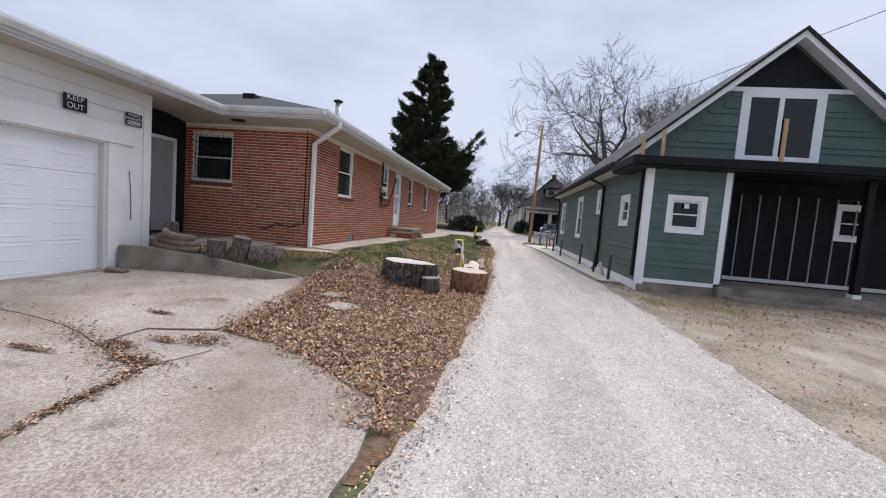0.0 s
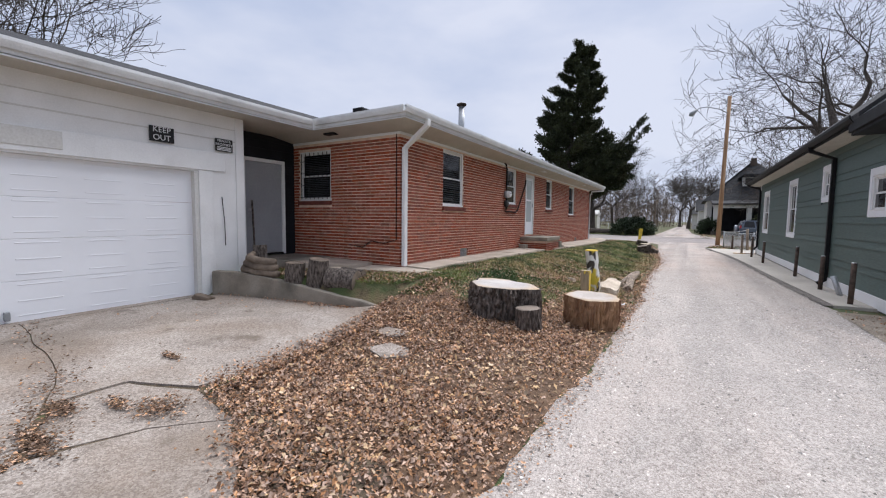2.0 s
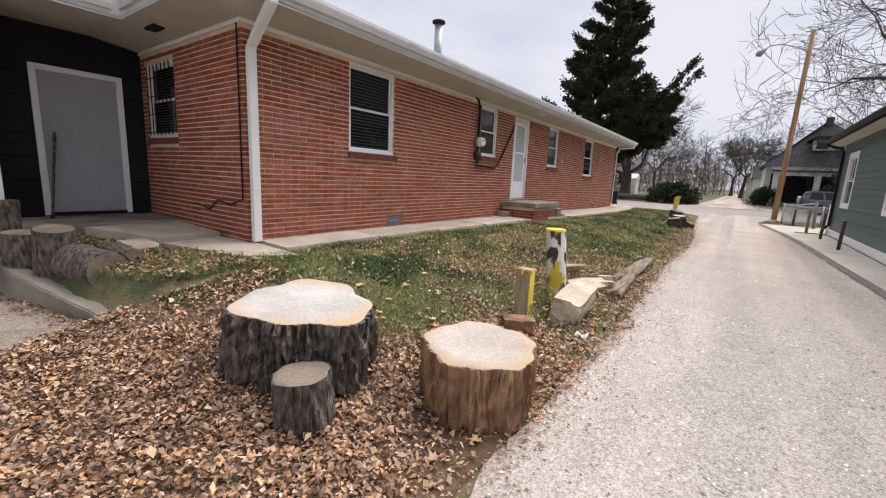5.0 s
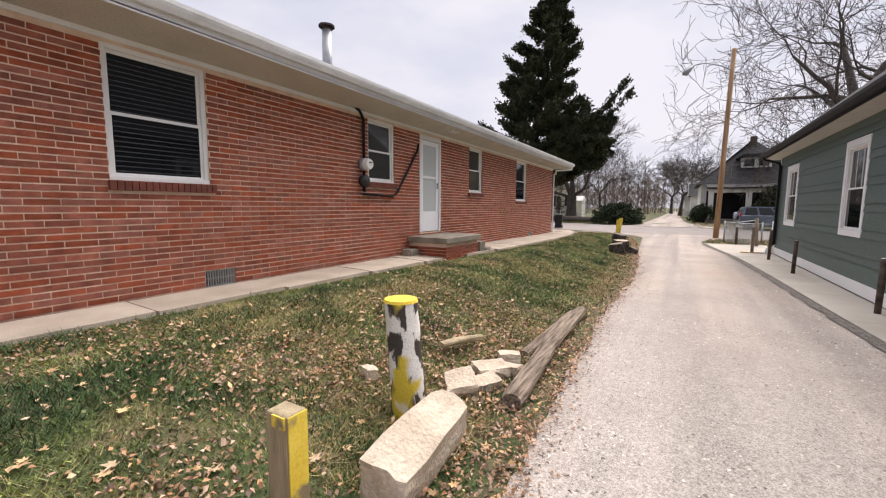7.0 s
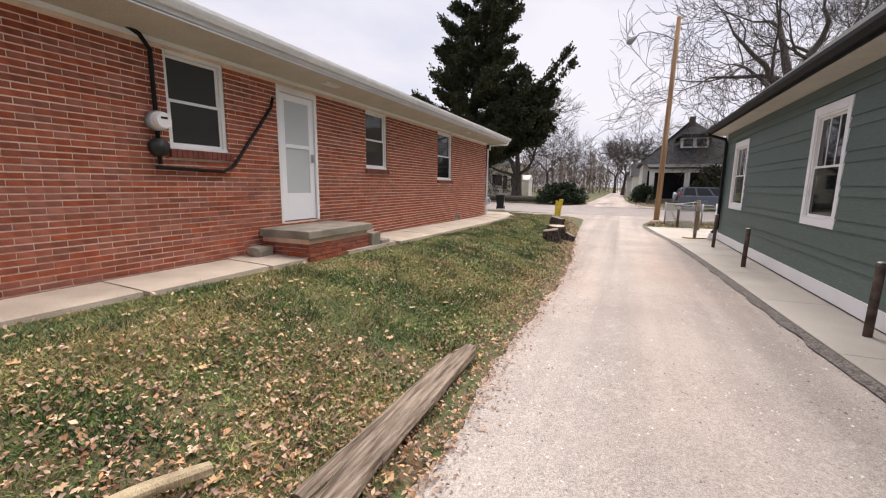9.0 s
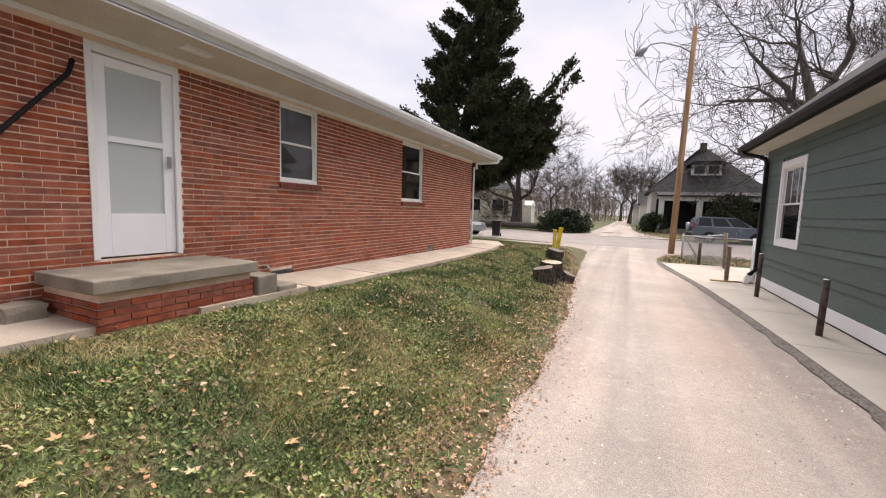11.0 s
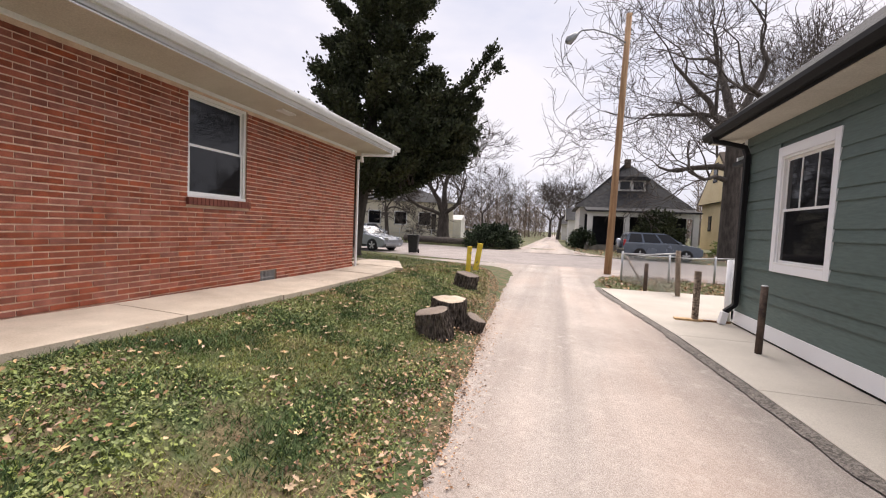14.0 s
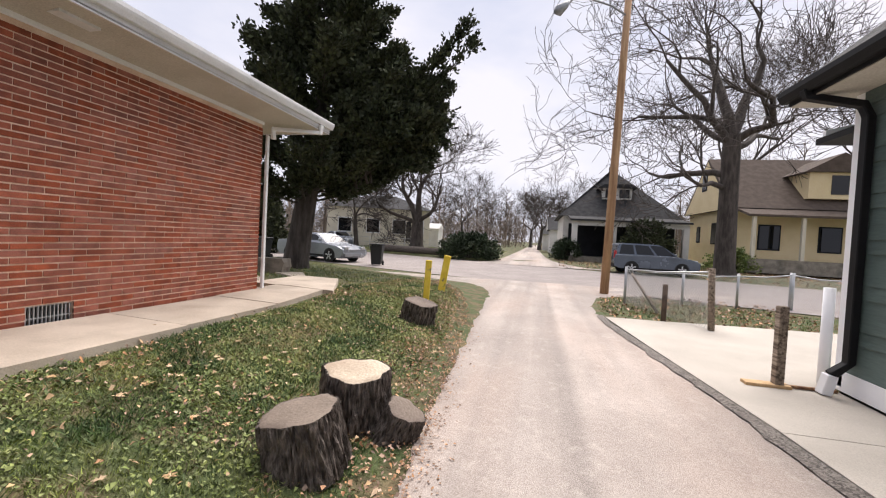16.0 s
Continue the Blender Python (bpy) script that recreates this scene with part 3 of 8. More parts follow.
def brick_geo(cells, axis, plane, out):
    """Joined bricks: front and four returns each, standing proud of the mortar."""
    verts, faces = [], []
    for s, e, c, d, j in cells:
        k = len(verts)
        for p in (plane - out * 0.02, plane + out * j):
            for u, z in ((s, c), (e, c), (e, d), (s, d)):
                verts.append((p, u, z) if axis == "x" else (u, p, z))
        faces += [(k + 4, k + 5, k + 6, k + 7), (k, k + 1, k + 5, k + 4), (k + 1, k + 2, k + 6, k + 5), (k + 2, k + 3, k + 7, k + 6), (k + 3, k, k + 4, k + 7)]
    return verts, faces


holes_e = WIN_E + [DOOR_E] + VENTS_E + SILLS_E
cells_e = list(brick_cells(BY0, BY1, 0.42, BZ1, holes_e, 3))
near_cell = [c for c in cells_e if 12.3 < c[0] < 14.5 and 0.95 < c[2] < 3.1 and c[1] - c[0] > 0.25][:300]
near_set = set(near_cell)
v, f = brick_geo([c for c in cells_e if c not in near_set], "x", BX, 1)
part_py("brick", v, f, M_BRICK, wall_e, kind="stuff")
v, f = brick_geo(brick_cells(-7.5, BX, 0.42, BZ1, [WIN_S, (WIN_S[0] - 0.03, WIN_S[1] + 0.03, 1.88, 1.98)], 5), "y", BY0, -1)
part_py("brick", v, f, M_BRICK, wall_s, kind="stuff")
v, f = brick_geo(brick_cells(-13.0, BX, 0.42, BZ1, [], 6), "y", BY1, 1)
part_py("brick", v, f, M_BRICK, wall_e, kind="stuff")
BRICK_PIECES = near_cell


def hung_window(name, axis, plane, out, u0, u1, z0, z1, parent, label, blind=True, bars=False, depth=0.06, trim=0.05, holder=None, glass=M_GLASS):
    """A double-hung window: frame, two sashes with panes, and a sill."""
    win = holder or sub(name, (plane, (u0 + u1) / 2, z0) if axis == "x" else ((u0 + u1) / 2, plane, z0), label, parent)
    def b(nm, a, c, d, e, p0, p1, material, bev=0.0, under_ob=None):
        p, q = sorted((plane + out * p0, plane + out * p1))
        if axis == "x":
            return box(nm, p, q, a, c, d, e, material, under_ob or win, bev)
        return box(nm, a, c, p, q, d, e, material, under_ob or win, bev)
    zm = (z0 + z1) / 2
    fr = b("window_frame", u0, u0 + trim, z0, z1, -depth, 0.0, M_WHITE, 0.004)
    b("window_frame", u1 - trim, u1, z0, z1, -depth, 0.0, M_WHITE, 0.004)
    b("window_frame", u0 + trim, u1 - trim, z1 - trim, z1, -depth, 0.002, M_WHITE, 0.004)
    b("window_sill", u0 - 0.0, u1 + 0.0, z0, z0 + trim * 0.9, -depth, 0.02, M_WHITE, 0.004)
    a, c = u0 + trim, u1 - trim
    for lo, hi, back in ((z0 + trim * 0.9, zm + 0.02, 0.025), (zm - 0.02, z1 - trim, 0.045)):
        s = b("sash", a, a + 0.03, lo, hi, -back - 0.02, -back, M_WHITE)
        b("sash", c - 0.03, c, lo, hi, -back - 0.02, -back, M_WHITE)
        b("sash", a + 0.03, c - 0.03, lo, lo + 0.035, -back - 0.02, -back + 0.002, M_WHITE)
        b("sash", a + 0.03, c - 0.03, hi - 0.035, hi, -back - 0.02, -back + 0.002, M_WHITE)
        b("pane", a + 0.03, c - 0.03, lo + 0.035, hi - 0.035, -back - 0.014, -back - 0.008, glass)
        if blind:
            n = 11
            for i in range(n):
                z = lo + 0.05 + (hi - lo - 0.1) * i / n
                b("slat", a + 0.04, c - 0.04, z, z + 0.012, -back - 0.008, -back - 0.0065, M_BLIND)
        if bars:
            for i in range(1, 3):
                u = a + (c - a) * i / 3
                if lo > zm - 0.1:
                    b("muntin", u - 0.011, u + 0.011, lo + 0.035, hi - 0.035, -back - 0.014, -back + 0.001, M_WHITE)
    return win


for i, (a, b_, c, d) in enumerate(WIN_E):
    hung_window("window", "x", BX - 0.03, 1, a, b_, c, d, brick_house, "white double-hung window with dark blinds in brick wall" if i == 0 else "white double-hung window with grey curtained panes", i == 0, glass=M_GLASS if i in (0, 3) else M_GLASSG)
    # rowlock brick sill under the window
    s0, s1 = SILLS_E[i][0], SILLS_E[i][1]
    n = round((s1 - s0) / 0.0677)
    for k in range(n):
        u = s0 + (s1 - s0) * k / n
        box("sill_brick", BX - 0.06, BX + 0.045, u + 0.004, u + (s1 - s0) / n - 0.004, c - 0.105, c - 0.004, M_SILL, wall_e, 0.003)
hung_window("window", "y", BY0 + 0.03, -1, *WIN_S, brick_house, "white-framed window in shaded brick wall")
box("sill", WIN_S[0] - 0.02, WIN_S[1] + 0.02, BY0 - 0.04, BY0 + 0.06, 1.885, 1.975, M_SILL, wall_s, 0.004)
guard = sub("window_guard", (-6.7, BY0, 2.0), "black iron window guard", brick_house)
for k in range(7):
    u = WIN_S[0] + 0.1 + k * 0.143
    box("bar", u - 0.006, u + 0.006, BY0 - 0.03, BY0 - 0.018, 2.02, 3.1, M_BLACK, guard)
for z in (2.06, 2.34, 2.62, 2.9):
    box("crossbar", WIN_S[0] + 0.06, WIN_S[1] - 0.06, BY0 - 0.034, BY0 - 0.022, z, z + 0.012, M_BLACK, guard)

# foundation vents
for a, b_, c, d in VENTS_E:
    box("vent_back", BX - 0.16, BX - 0.14, a, b_, c, d, M_SIGN, wall_e)
    box("vent_sill", BX - 0.05, BX + 0.012, a - 0.01, b_ + 0.01, c - 0.025, c, M_CONC2, wall_e, 0.003)
    bm = bmesh.new()
    for k in range(12):
        u = a + 0.02 + (b_ - a - 0.04) * k / 11
        box_bm(BX - 0.05, BX - 0.03, u - 0.005, u + 0.005, c, d, 0, bm)
    for k in (0.0, 0.5, 1.0):
        z = c + 0.01 + (d - c - 0.02) * k
        box_bm(BX - 0.048, BX - 0.032, a, b_, z - 0.006, z + 0.006, 0, bm)
    part("vent_grille", bm, M_GALV, wall_e, "grey metal foundation vent grille")

# back door with storm glass
back_door = sub("door", (BX, 17.3, 1.04), "white storm door with tall milky glass panes", brick_house)
a, b_, c, d = DOOR_E
box("door_frame", BX - 0.1, BX + 0.012, a, a + 0.06, c, d, M_WHITE, back_door, 0.004)
box("door_frame", BX - 0.1, BX + 0.012, b_ - 0.06, b_, c, d, M_WHITE, back_door, 0.004)
box("door_frame", BX - 0.1, BX + 0.014, a + 0.06, b_ - 0.06, d - 0.09, d, M_WHITE, back_door, 0.004)
lo, hi = a + 0.065, b_ - 0.065
for y0, y1, z0, z1 in ((lo, lo + 0.12, c + 0.02, d - 0.1), (hi - 0.12, hi, c + 0.02, d - 0.1), (lo + 0.12, hi - 0.12, c + 0.02, c + 0.48), (lo + 0.12, hi - 0.12, d - 0.2, d - 0.1), (lo + 0.12, hi - 0.12, c + 1.24, c + 1.3)):
    box("stile", BX - 0.06, BX - 0.022, y0, y1, z0, z1, M_DOORWHITE, back_door, 0.003)
box("pane", BX - 0.048, BX - 0.04, lo + 0.12, hi - 0.12, c + 0.48, c + 1.24, M_GLASSB, back_door)
box("pane", BX - 0.048, BX - 0.04, lo + 0.12, hi - 0.12, c + 1.3, d - 0.2, M_GLASSB, back_door)
box("door_handle", BX - 0.022, BX + 0.02, hi - 0.08, hi - 0.05, c + 1.02, c + 1.16, M_ALLOY, back_door, 0.004)

# eaves: soffit, frieze, fascia and gutter round the house and garage
EX, EY, GX = -3.57, 8.66, -5.98
ZS, ZF0, ZF1 = 3.455, 3.455, 3.63
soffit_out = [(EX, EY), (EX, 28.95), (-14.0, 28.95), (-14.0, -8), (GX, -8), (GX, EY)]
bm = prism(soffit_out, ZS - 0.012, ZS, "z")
part("soffit", bm, M_SOFFIT, brick_house, "cream soffit with eave shade in its colour")
for x0, x1, y0, y1 in ((EX - 0.02, EX, EY, 28.95), (GX, EX - 0.02, EY, EY + 0.02), (GX - 0.02, GX, -8, EY + 0.02), (-14.0, EX, 28.95, 28.97)):
    box("fascia", x0, x1, y0, y1, ZF0 - 0.03, ZF1, M_GUTTER, brick_house)


def gutter(p0, p1, nrm):
    """A K-style gutter along p0-p1, its lip facing nrm."""
    prof = [(0, -0.10), (0.05, -0.10), (0.075, -0.05), (0.085, -0.02), (0.085, 0.02), (0.078, 0.02), (0.07, -0.045), (0.045, -0.09), (0.006, -0.09), (0.006, 0.02), (0, 0.02)]
    bm = bmesh.new()
    rings = []
    for p in (p0, p1):
        rings.append([bm.verts.new((p[0] + nrm[0] * u, p[1] + nrm[1] * u, 3.61 + w)) for u, w in prof])
    for k in range(len(prof)):
        j = (k + 1) % len(prof)
        bm.faces.new((rings[0][k], rings[0][j], rings[1][j], rings[1][k]))
    bm.faces.new(rings[0])
    bm.faces.new(rings[1][::-1])
    bmesh.ops.recalc_face_normals(bm, faces=bm.faces)
    part("gutter", bm, M_GUTTER, brick_house, "grey-white metal gutter")


gutter((EX + 0.002, EY - 0.08), (EX + 0.002, 29.0), (1, 0))
gutter((GX + 0.085, EY - 0.002), (EX, EY - 0.002), (0, -1))
gutter((GX + 0.002, -8), (GX + 0.002, EY - 0.085), (1, 0))
box("frieze_board", BX + 0.002, BX + 0.03, BY0, BY1, 3.302, 3.358, M_WHITE, brick_house, 0.008)
box("frieze_board", -7.4, BX + 0.03, BY0 - 0.03, BY0 - 0.002, 3.302, 3.358, M_WHITE, brick_house, 0.008)
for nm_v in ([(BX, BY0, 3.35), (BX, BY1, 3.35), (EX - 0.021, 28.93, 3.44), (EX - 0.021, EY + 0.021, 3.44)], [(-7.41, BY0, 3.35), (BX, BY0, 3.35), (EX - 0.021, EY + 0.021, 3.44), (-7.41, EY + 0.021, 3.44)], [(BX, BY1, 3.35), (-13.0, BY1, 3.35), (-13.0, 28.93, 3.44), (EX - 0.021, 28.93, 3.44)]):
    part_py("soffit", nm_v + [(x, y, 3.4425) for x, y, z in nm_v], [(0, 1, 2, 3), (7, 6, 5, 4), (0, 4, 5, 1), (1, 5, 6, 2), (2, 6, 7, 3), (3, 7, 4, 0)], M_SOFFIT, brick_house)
box("soffit_vent", -5.95, -5.65, 8.92, 9.06, 3.37, 3.42, M_DARKWALL, brick_house)
for y in (17.6, 24.5):
    box("soffit_vent", -3.92, -3.78, y, y + 0.36, 3.385, 3.43, M_GUTTER, brick_house)

# low hip roof
PITCH = 0.33
zr = ZF1 + 0.0
rx = (EX - 14.0) / 2
rh = zr + (EX - rx) * PITCH
half = EX - rx
rv = [(EX + 0.03, EY - 0.03, zr), (EX + 0.03, 28.98, zr), (-14.0, 28.98, zr), (-14.0, EY - 0.03, zr), (rx, EY + half, rh), (rx, 28.95 - half, rh)]
rf = [(0, 1, 5, 4), (1, 2, 5), (2, 3, 4, 5), (3, 0, 4)]
part_py("roof", rv, rf, M_SHINGLE, brick_house, "dark asphalt shingle hip roof")
gh = zr + (GX + 10) * PITCH
gv = [(GX + 0.03, -8, zr), (GX + 0.03, 9.9, zr), (-10, 13.0, gh), (-10, -8, gh), (-14, -8, zr), (-14, 9.9, zr)]
part_py("roof", gv, [(0, 1, 2, 3), (3, 2, 5, 4)], M_SHINGLE, brick_house, "dark asphalt shingle roof over garage")
box("roof_vent", -7.35, -7.0, 11.3, 11.65, 4.4, 4.66, M_BLACK, brick_house, 0.01)

flue = thing("flue_pipe", (-6.8, 16.69, 4.4), "galvanised flue pipe with dark rain cap on roof", "flue pipe")
tube("pipe", [(-6.8, 16.69, 4.35), (-6.8, 16.69, 5.93)], 0.115, M_GALV, flue, 14)
bm = tube_bm([(-6.8, 16.69, 5.95), (-6.8, 16.69, 6.0), (-6.8, 16.69, 6.05)], [0.19, 0.19, 0.06], 14)
part("rain_cap", bm, M_RUST, flue, "dark rusted rain cap")
tube("collar", [(-6.8, 16.69, 5.9), (-6.8, 16.69, 5.96)], 0.13, M_RUST, flue, 14)
tube("flashing", [(-6.8, 16.69, 4.45), (-6.8, 16.69, 4.62)], [0.26, 0.12], M_GALV, flue, 14)
tube("vent_pipe", [(-6.3, 23.6, 4.2), (-6.3, 23.6, 4.75)], 0.05, M_BLACK, brick_house, 8)

# downspouts
dsp = [(EX + 0.04, 9.34, 3.52), (EX + 0.04, 9.34, 3.42), (-3.85, 9.37, 3.20), (BX + 0.07, 9.41, 3.02), (BX + 0.07, 9.41, 0.60)]
def rect_pipe(points, w, t, nm, material, parent, label):
    bm = bmesh.new()
    rings = []
    for i, p in enumerate(points):
        p = Vector(p)
        d = (Vector(points[min(i + 1, len(points) - 1)]) - Vector(points[max(i - 1, 0)])).normalized()
        side = Vector((0, 1, 0))
        nn = d.cross(side).normalized()
        rings.append([bm.verts.new(p + side * sy * w / 2 + nn * sx * t / 2) for sx, sy in ((-1, -1), (1, -1), (1, 1), (-1, 1))])
    for a, b in zip(rings, rings[1:]):
        for k in range(4):
            bm.faces.new((a[k], a[(k + 1) % 4], b[(k + 1) % 4], b[k]))
    bm.faces.new(rings[0][::-1])
    bm.faces.new(rings[-1])
    bmesh.ops.recalc_face_normals(bm, faces=bm.faces)
    bmesh.ops.bevel(bm, geom=bm.edges[:], offset=0.008, segments=1, affect="EDGES")
    return part(nm, bm, material, parent, label)


rect_pipe(dsp, 0.11, 0.08, "downspout", M_WHITE, brick_house, "white metal downspout at brick corner")
rect_pipe([(EX + 0.03, 28.6, 3.5), (EX + 0.03, 28.6, 3.36), (-4.1, 28.0, 3.28), (-4.1, 28.0, 3.1)], 0.09, 0.07, "downspout", M_WHITE, brick_house, "white elbow of a downspout")
rect_pipe([(-4.16, 27.93, 3.15), (-4.16, 27.93, 0.45)], 0.06, 0.05, "downspout", M_WHITE, brick_house, "narrow white downspout")

# electric meter and conduit
meter = thing("electric_meter", (BX, 14.93, 1.87), "grey electric meter with glass dome and bent black conduit", "meter")
tube("conduit", [(BX + 0.05, 14.6, 3.42), (BX + 0.06, 14.82, 3.33), (BX + 0.05, 14.93, 3.2), (BX + 0.05, 14.93, 1.9)], 0.026, M_BLACK, meter, 8)
tube("conduit", [(BX + 0.05, 14.88, 1.86), (BX + 0.05, 15.78, 1.84), (BX + 0.05, 15.95, 1.92), (BX + 0.05, 16.7, 2.86), (BX + 0.04, 16.74, 3.0)], 0.023, M_BLACK, meter, 8)
part("meter_socket", tube_bm([(BX + 0.006, 14.93, 2.40), (BX + 0.1, 14.93, 2.40)], 0.115, 20), M_LAMPG, meter, "round grey meter socket", True)
part("meter_dome", tube_bm([(BX + 0.1, 14.93, 2.40), (BX + 0.17, 14.93, 2.40), (BX + 0.2, 14.93, 2.40)], [0.105, 0.1, 0.085], 20), M_SIGNW, meter, "pale glass meter dome")
box("dial", BX + 0.201, BX + 0.204, 14.89, 14.97, 2.415, 2.44, M_SIGN, meter, 0.0, "dark dial window")
part("junction_box", tube_bm([(BX + 0.006, 14.93, 2.1), (BX + 0.1, 14.93, 2.1)], 0.105, 16), M_BIN, meter, "round dark grey junction box", True)
tube("cable", [(-4.27, BY0 - 0.02, 3.4), (-4.27, BY0 - 0.02, 1.15), (-4.6, BY0 - 0.02, 1.06), (-4.95, BY0 - 0.02, 1.1), (-5.2, BY0 - 0.02, 0.95), (-5.6, BY0 - 0.02, 1.0)], 0.010, M_BLACK, brick_house, 6)
tube("faucet", [(BX, 19.0, 0.72), (BX + 0.1, 19.0, 0.74), (BX + 0.13, 19.0, 0.68)], 0.02, M_LAMPG, brick_house, 8)

# ---- garage front and recessed entry ----
GW = -6.55
GD = (1.2, 6.56, 0.12, 2.38)
wall_body("wall", "x", GW - 0.2, GW, -8, 7.43, 0.05, ZS - 0.012, [GD], M_WHITE, brick_house)
box("wall", -7.3, GW - 0.2, 7.25, 7.43, 0.3, ZS - 0.012, M_WHITE, brick_house)
box("lintel_board", GW + 0.002, GW + 0.035, -8, 7.05, 2.41, 2.74, M_WHITE, brick_house, 0.006)
bm = prism([(7.05, 2.41), (7.05, 2.74), (7.24, 2.74), (7.24, 2.6), (7.17, 2.5), (7.1, 2.44)], GW + 0.002, GW + 0.033, "x")
part("lintel_board", bm, M_WHITE, brick_house)
box("patch_board", GW + 0.036, GW + 0.05, 4.0, 4.75, 2.48, 2.72, M_OFFWHITE, brick_house, 0.004)
box("siding_strip", GW + 0.002, GW + 0.012, -8, 7.3, 2.98, 3.0, M_OFFWHITE, brick_house)
box("siding_strip", GW + 0.002, GW + 0.012, -8, 7.3, 3.2, 3.215, M_OFFWHITE, brick_house)
box("door_jamb", GW - 0.1, GW + 0.03, 6.57, 6.82, 0.12, 2.40, M_WHITE, brick_house, 0.006)
box("door_stop", GW - 0.12, GW + 0.012, 6.50, 6.57, 0.12, 2.40, M_OFFWHITE, brick_house, 0.004)
box("corner_board", GW + 0.002, GW + 0.02, 7.27, 7.44, 0.2, ZS - 0.012, M_WHITE, brick_house, 0.004)
tube("wire", [(GW + 0.02, 6.98, 1.95), (GW + 0.02, 7.02, 1.5), (GW + 0.02, 7.03, 1.05)], 0.007, M_BLACK, brick_house, 5)
gdoor = sub("door", (GW, 4.0, 0.12), "white sectional garage door with embossed panels, closed", brick_house)
sh = (2.38 - 0.15) / 4
for k in range(4):
    z0 = 0.15 + k * sh
    sec = box("section", GW - 0.16, GW - 0.10, GD[0] - 0.05, 6.55, z0 + 0.002, z0 + sh - 0.002, M_DOORWHITE, gdoor, 0.003)
    for j in range(7):
        y0 = 6.24 - 0.46 - j * 0.765
        for zz in (z0 + 0.085, z0 + 0.28, z0 + sh - 0.06):
            box("rib", GW - 0.103, GW - 0.094, y0, y0 + 0.46, zz, zz + 0.014, M_DOORWHITE, gdoor, 0.004)
box("weather_seal", GW - 0.16, GW - 0.09, GD[0], 6.55, 0.115, 0.15, M_BLACK, gdoor)
box("handle", GW - 0.1, GW - 0.04, 4.1, 4.16, 0.2, 0.32, M_LAMPG, gdoor, 0.01, "grey metal lift handle")
# signs
sg = thing("sign", (GW + 0.012, 6.0, 2.9), "black warning sign with white capitals on garage wall", "sign")
box("board", GW + 0.037, GW + 0.043, 5.81, 6.18, 2.785, 3.03, M_SIGN, sg, 0.002)
MS = Matrix(((0, 0, 1, 0), (1, 0, 0, 0), (0, 1, 0, 0), (0, 0, 0, 1)))
text_part("lettering", "KEEP\nOUT", 0.125, M_SIGNW, sg, pose(GW + 0.0445, 5.995, 2.915) @ MS, "white capitals")
sg2 = thing("sign", (GW + 0.012, 7.0, 2.9), "small black and white notice on garage wall", "sign")
box("board", GW + 0.037, GW + 0.043, 6.87, 7.2, 2.78, 3.01, M_SIGN, sg2, 0.002)
text_part("lettering", "PRIVATE\nPROPERTY", 0.068, M_SIGNW, sg2, pose(GW + 0.0445, 7.035, 2.935) @ MS, "white capitals")
for z in (2.80, 2.825, 2.85):
    box("text_line", GW + 0.0435, GW + 0.0445, 6.9, 7.17, z, z + 0.014, M_SIGNW, sg2)

# entry recess
RX = -7.42
wall_body("wall", "x", RX - 0.15, RX - 0.012, 7.43, BY0 + 0.1, 0.4, ZS - 0.012, [(7.95, 9.05, 0.6, 2.88)], M_DARKWALL, brick_house)
for k in range(16):
    z = 0.72 + k * 0.172
    if z > 2.9:
        box("siding_board", RX - 0.012, RX + 0.006, 7.43, BY0, z, min(z + 0.166, 3.44), M_DARKWALL, brick_house, 0.003)
    else:
        box("siding_board", RX - 0.012, RX + 0.006, 9.06, BY0, z, z + 0.166, M_DARKWALL, brick_house, 0.003)
        box("siding_board", RX - 0.012, RX + 0.006, 7.43, 7.94, z, z + 0.166, M_DARKWALL, brick_house, 0.003)
edoor = sub("door", (RX, 8.5, 0.75), "plain grey entry door in white frame, closed", brick_house)
box("door_frame", RX - 0.08, RX + 0.02, 7.95, 8.03, 0.72, 2.9, M_WHITE, edoor, 0.004)
box("door_frame", RX - 0.08, RX + 0.02, 8.97, 9.05, 0.72, 2.9, M_WHITE, edoor, 0.004)
box("door_frame", RX - 0.08, RX + 0.022, 8.03, 8.97, 2.82, 2.9, M_WHITE, edoor, 0.004)
box("door_leaf", RX - 0.06, RX - 0.015, 8.03, 8.97, 0.76, 2.82, M_GREYDOOR, edoor, 0.003)
box("threshold", RX - 0.06, RX + 0.04, 8.03, 8.97, 0.72, 0.76, M_BLACK, edoor, 0.004)
tube("door_handle", [(RX - 0.015, 8.12, 1.75), (RX + 0.04, 8.12, 1.75)], [0.02, 0.03], M_ALLOY, edoor, 10)
box("porch_slab", RX - 0.02, -6.2, 7.44, BY0 - 0.005, 0.45, 0.70, M_CONCD, brick_house, 0.015, "worn grey concrete entry slab")

# ---- driveway, walks, retaining wall, stoop ----
def dz(x, y):
    return land(min(x, -0.2), min(y, ret_line(x) - 0.1 if x < -3.1 else y)) + 0.016


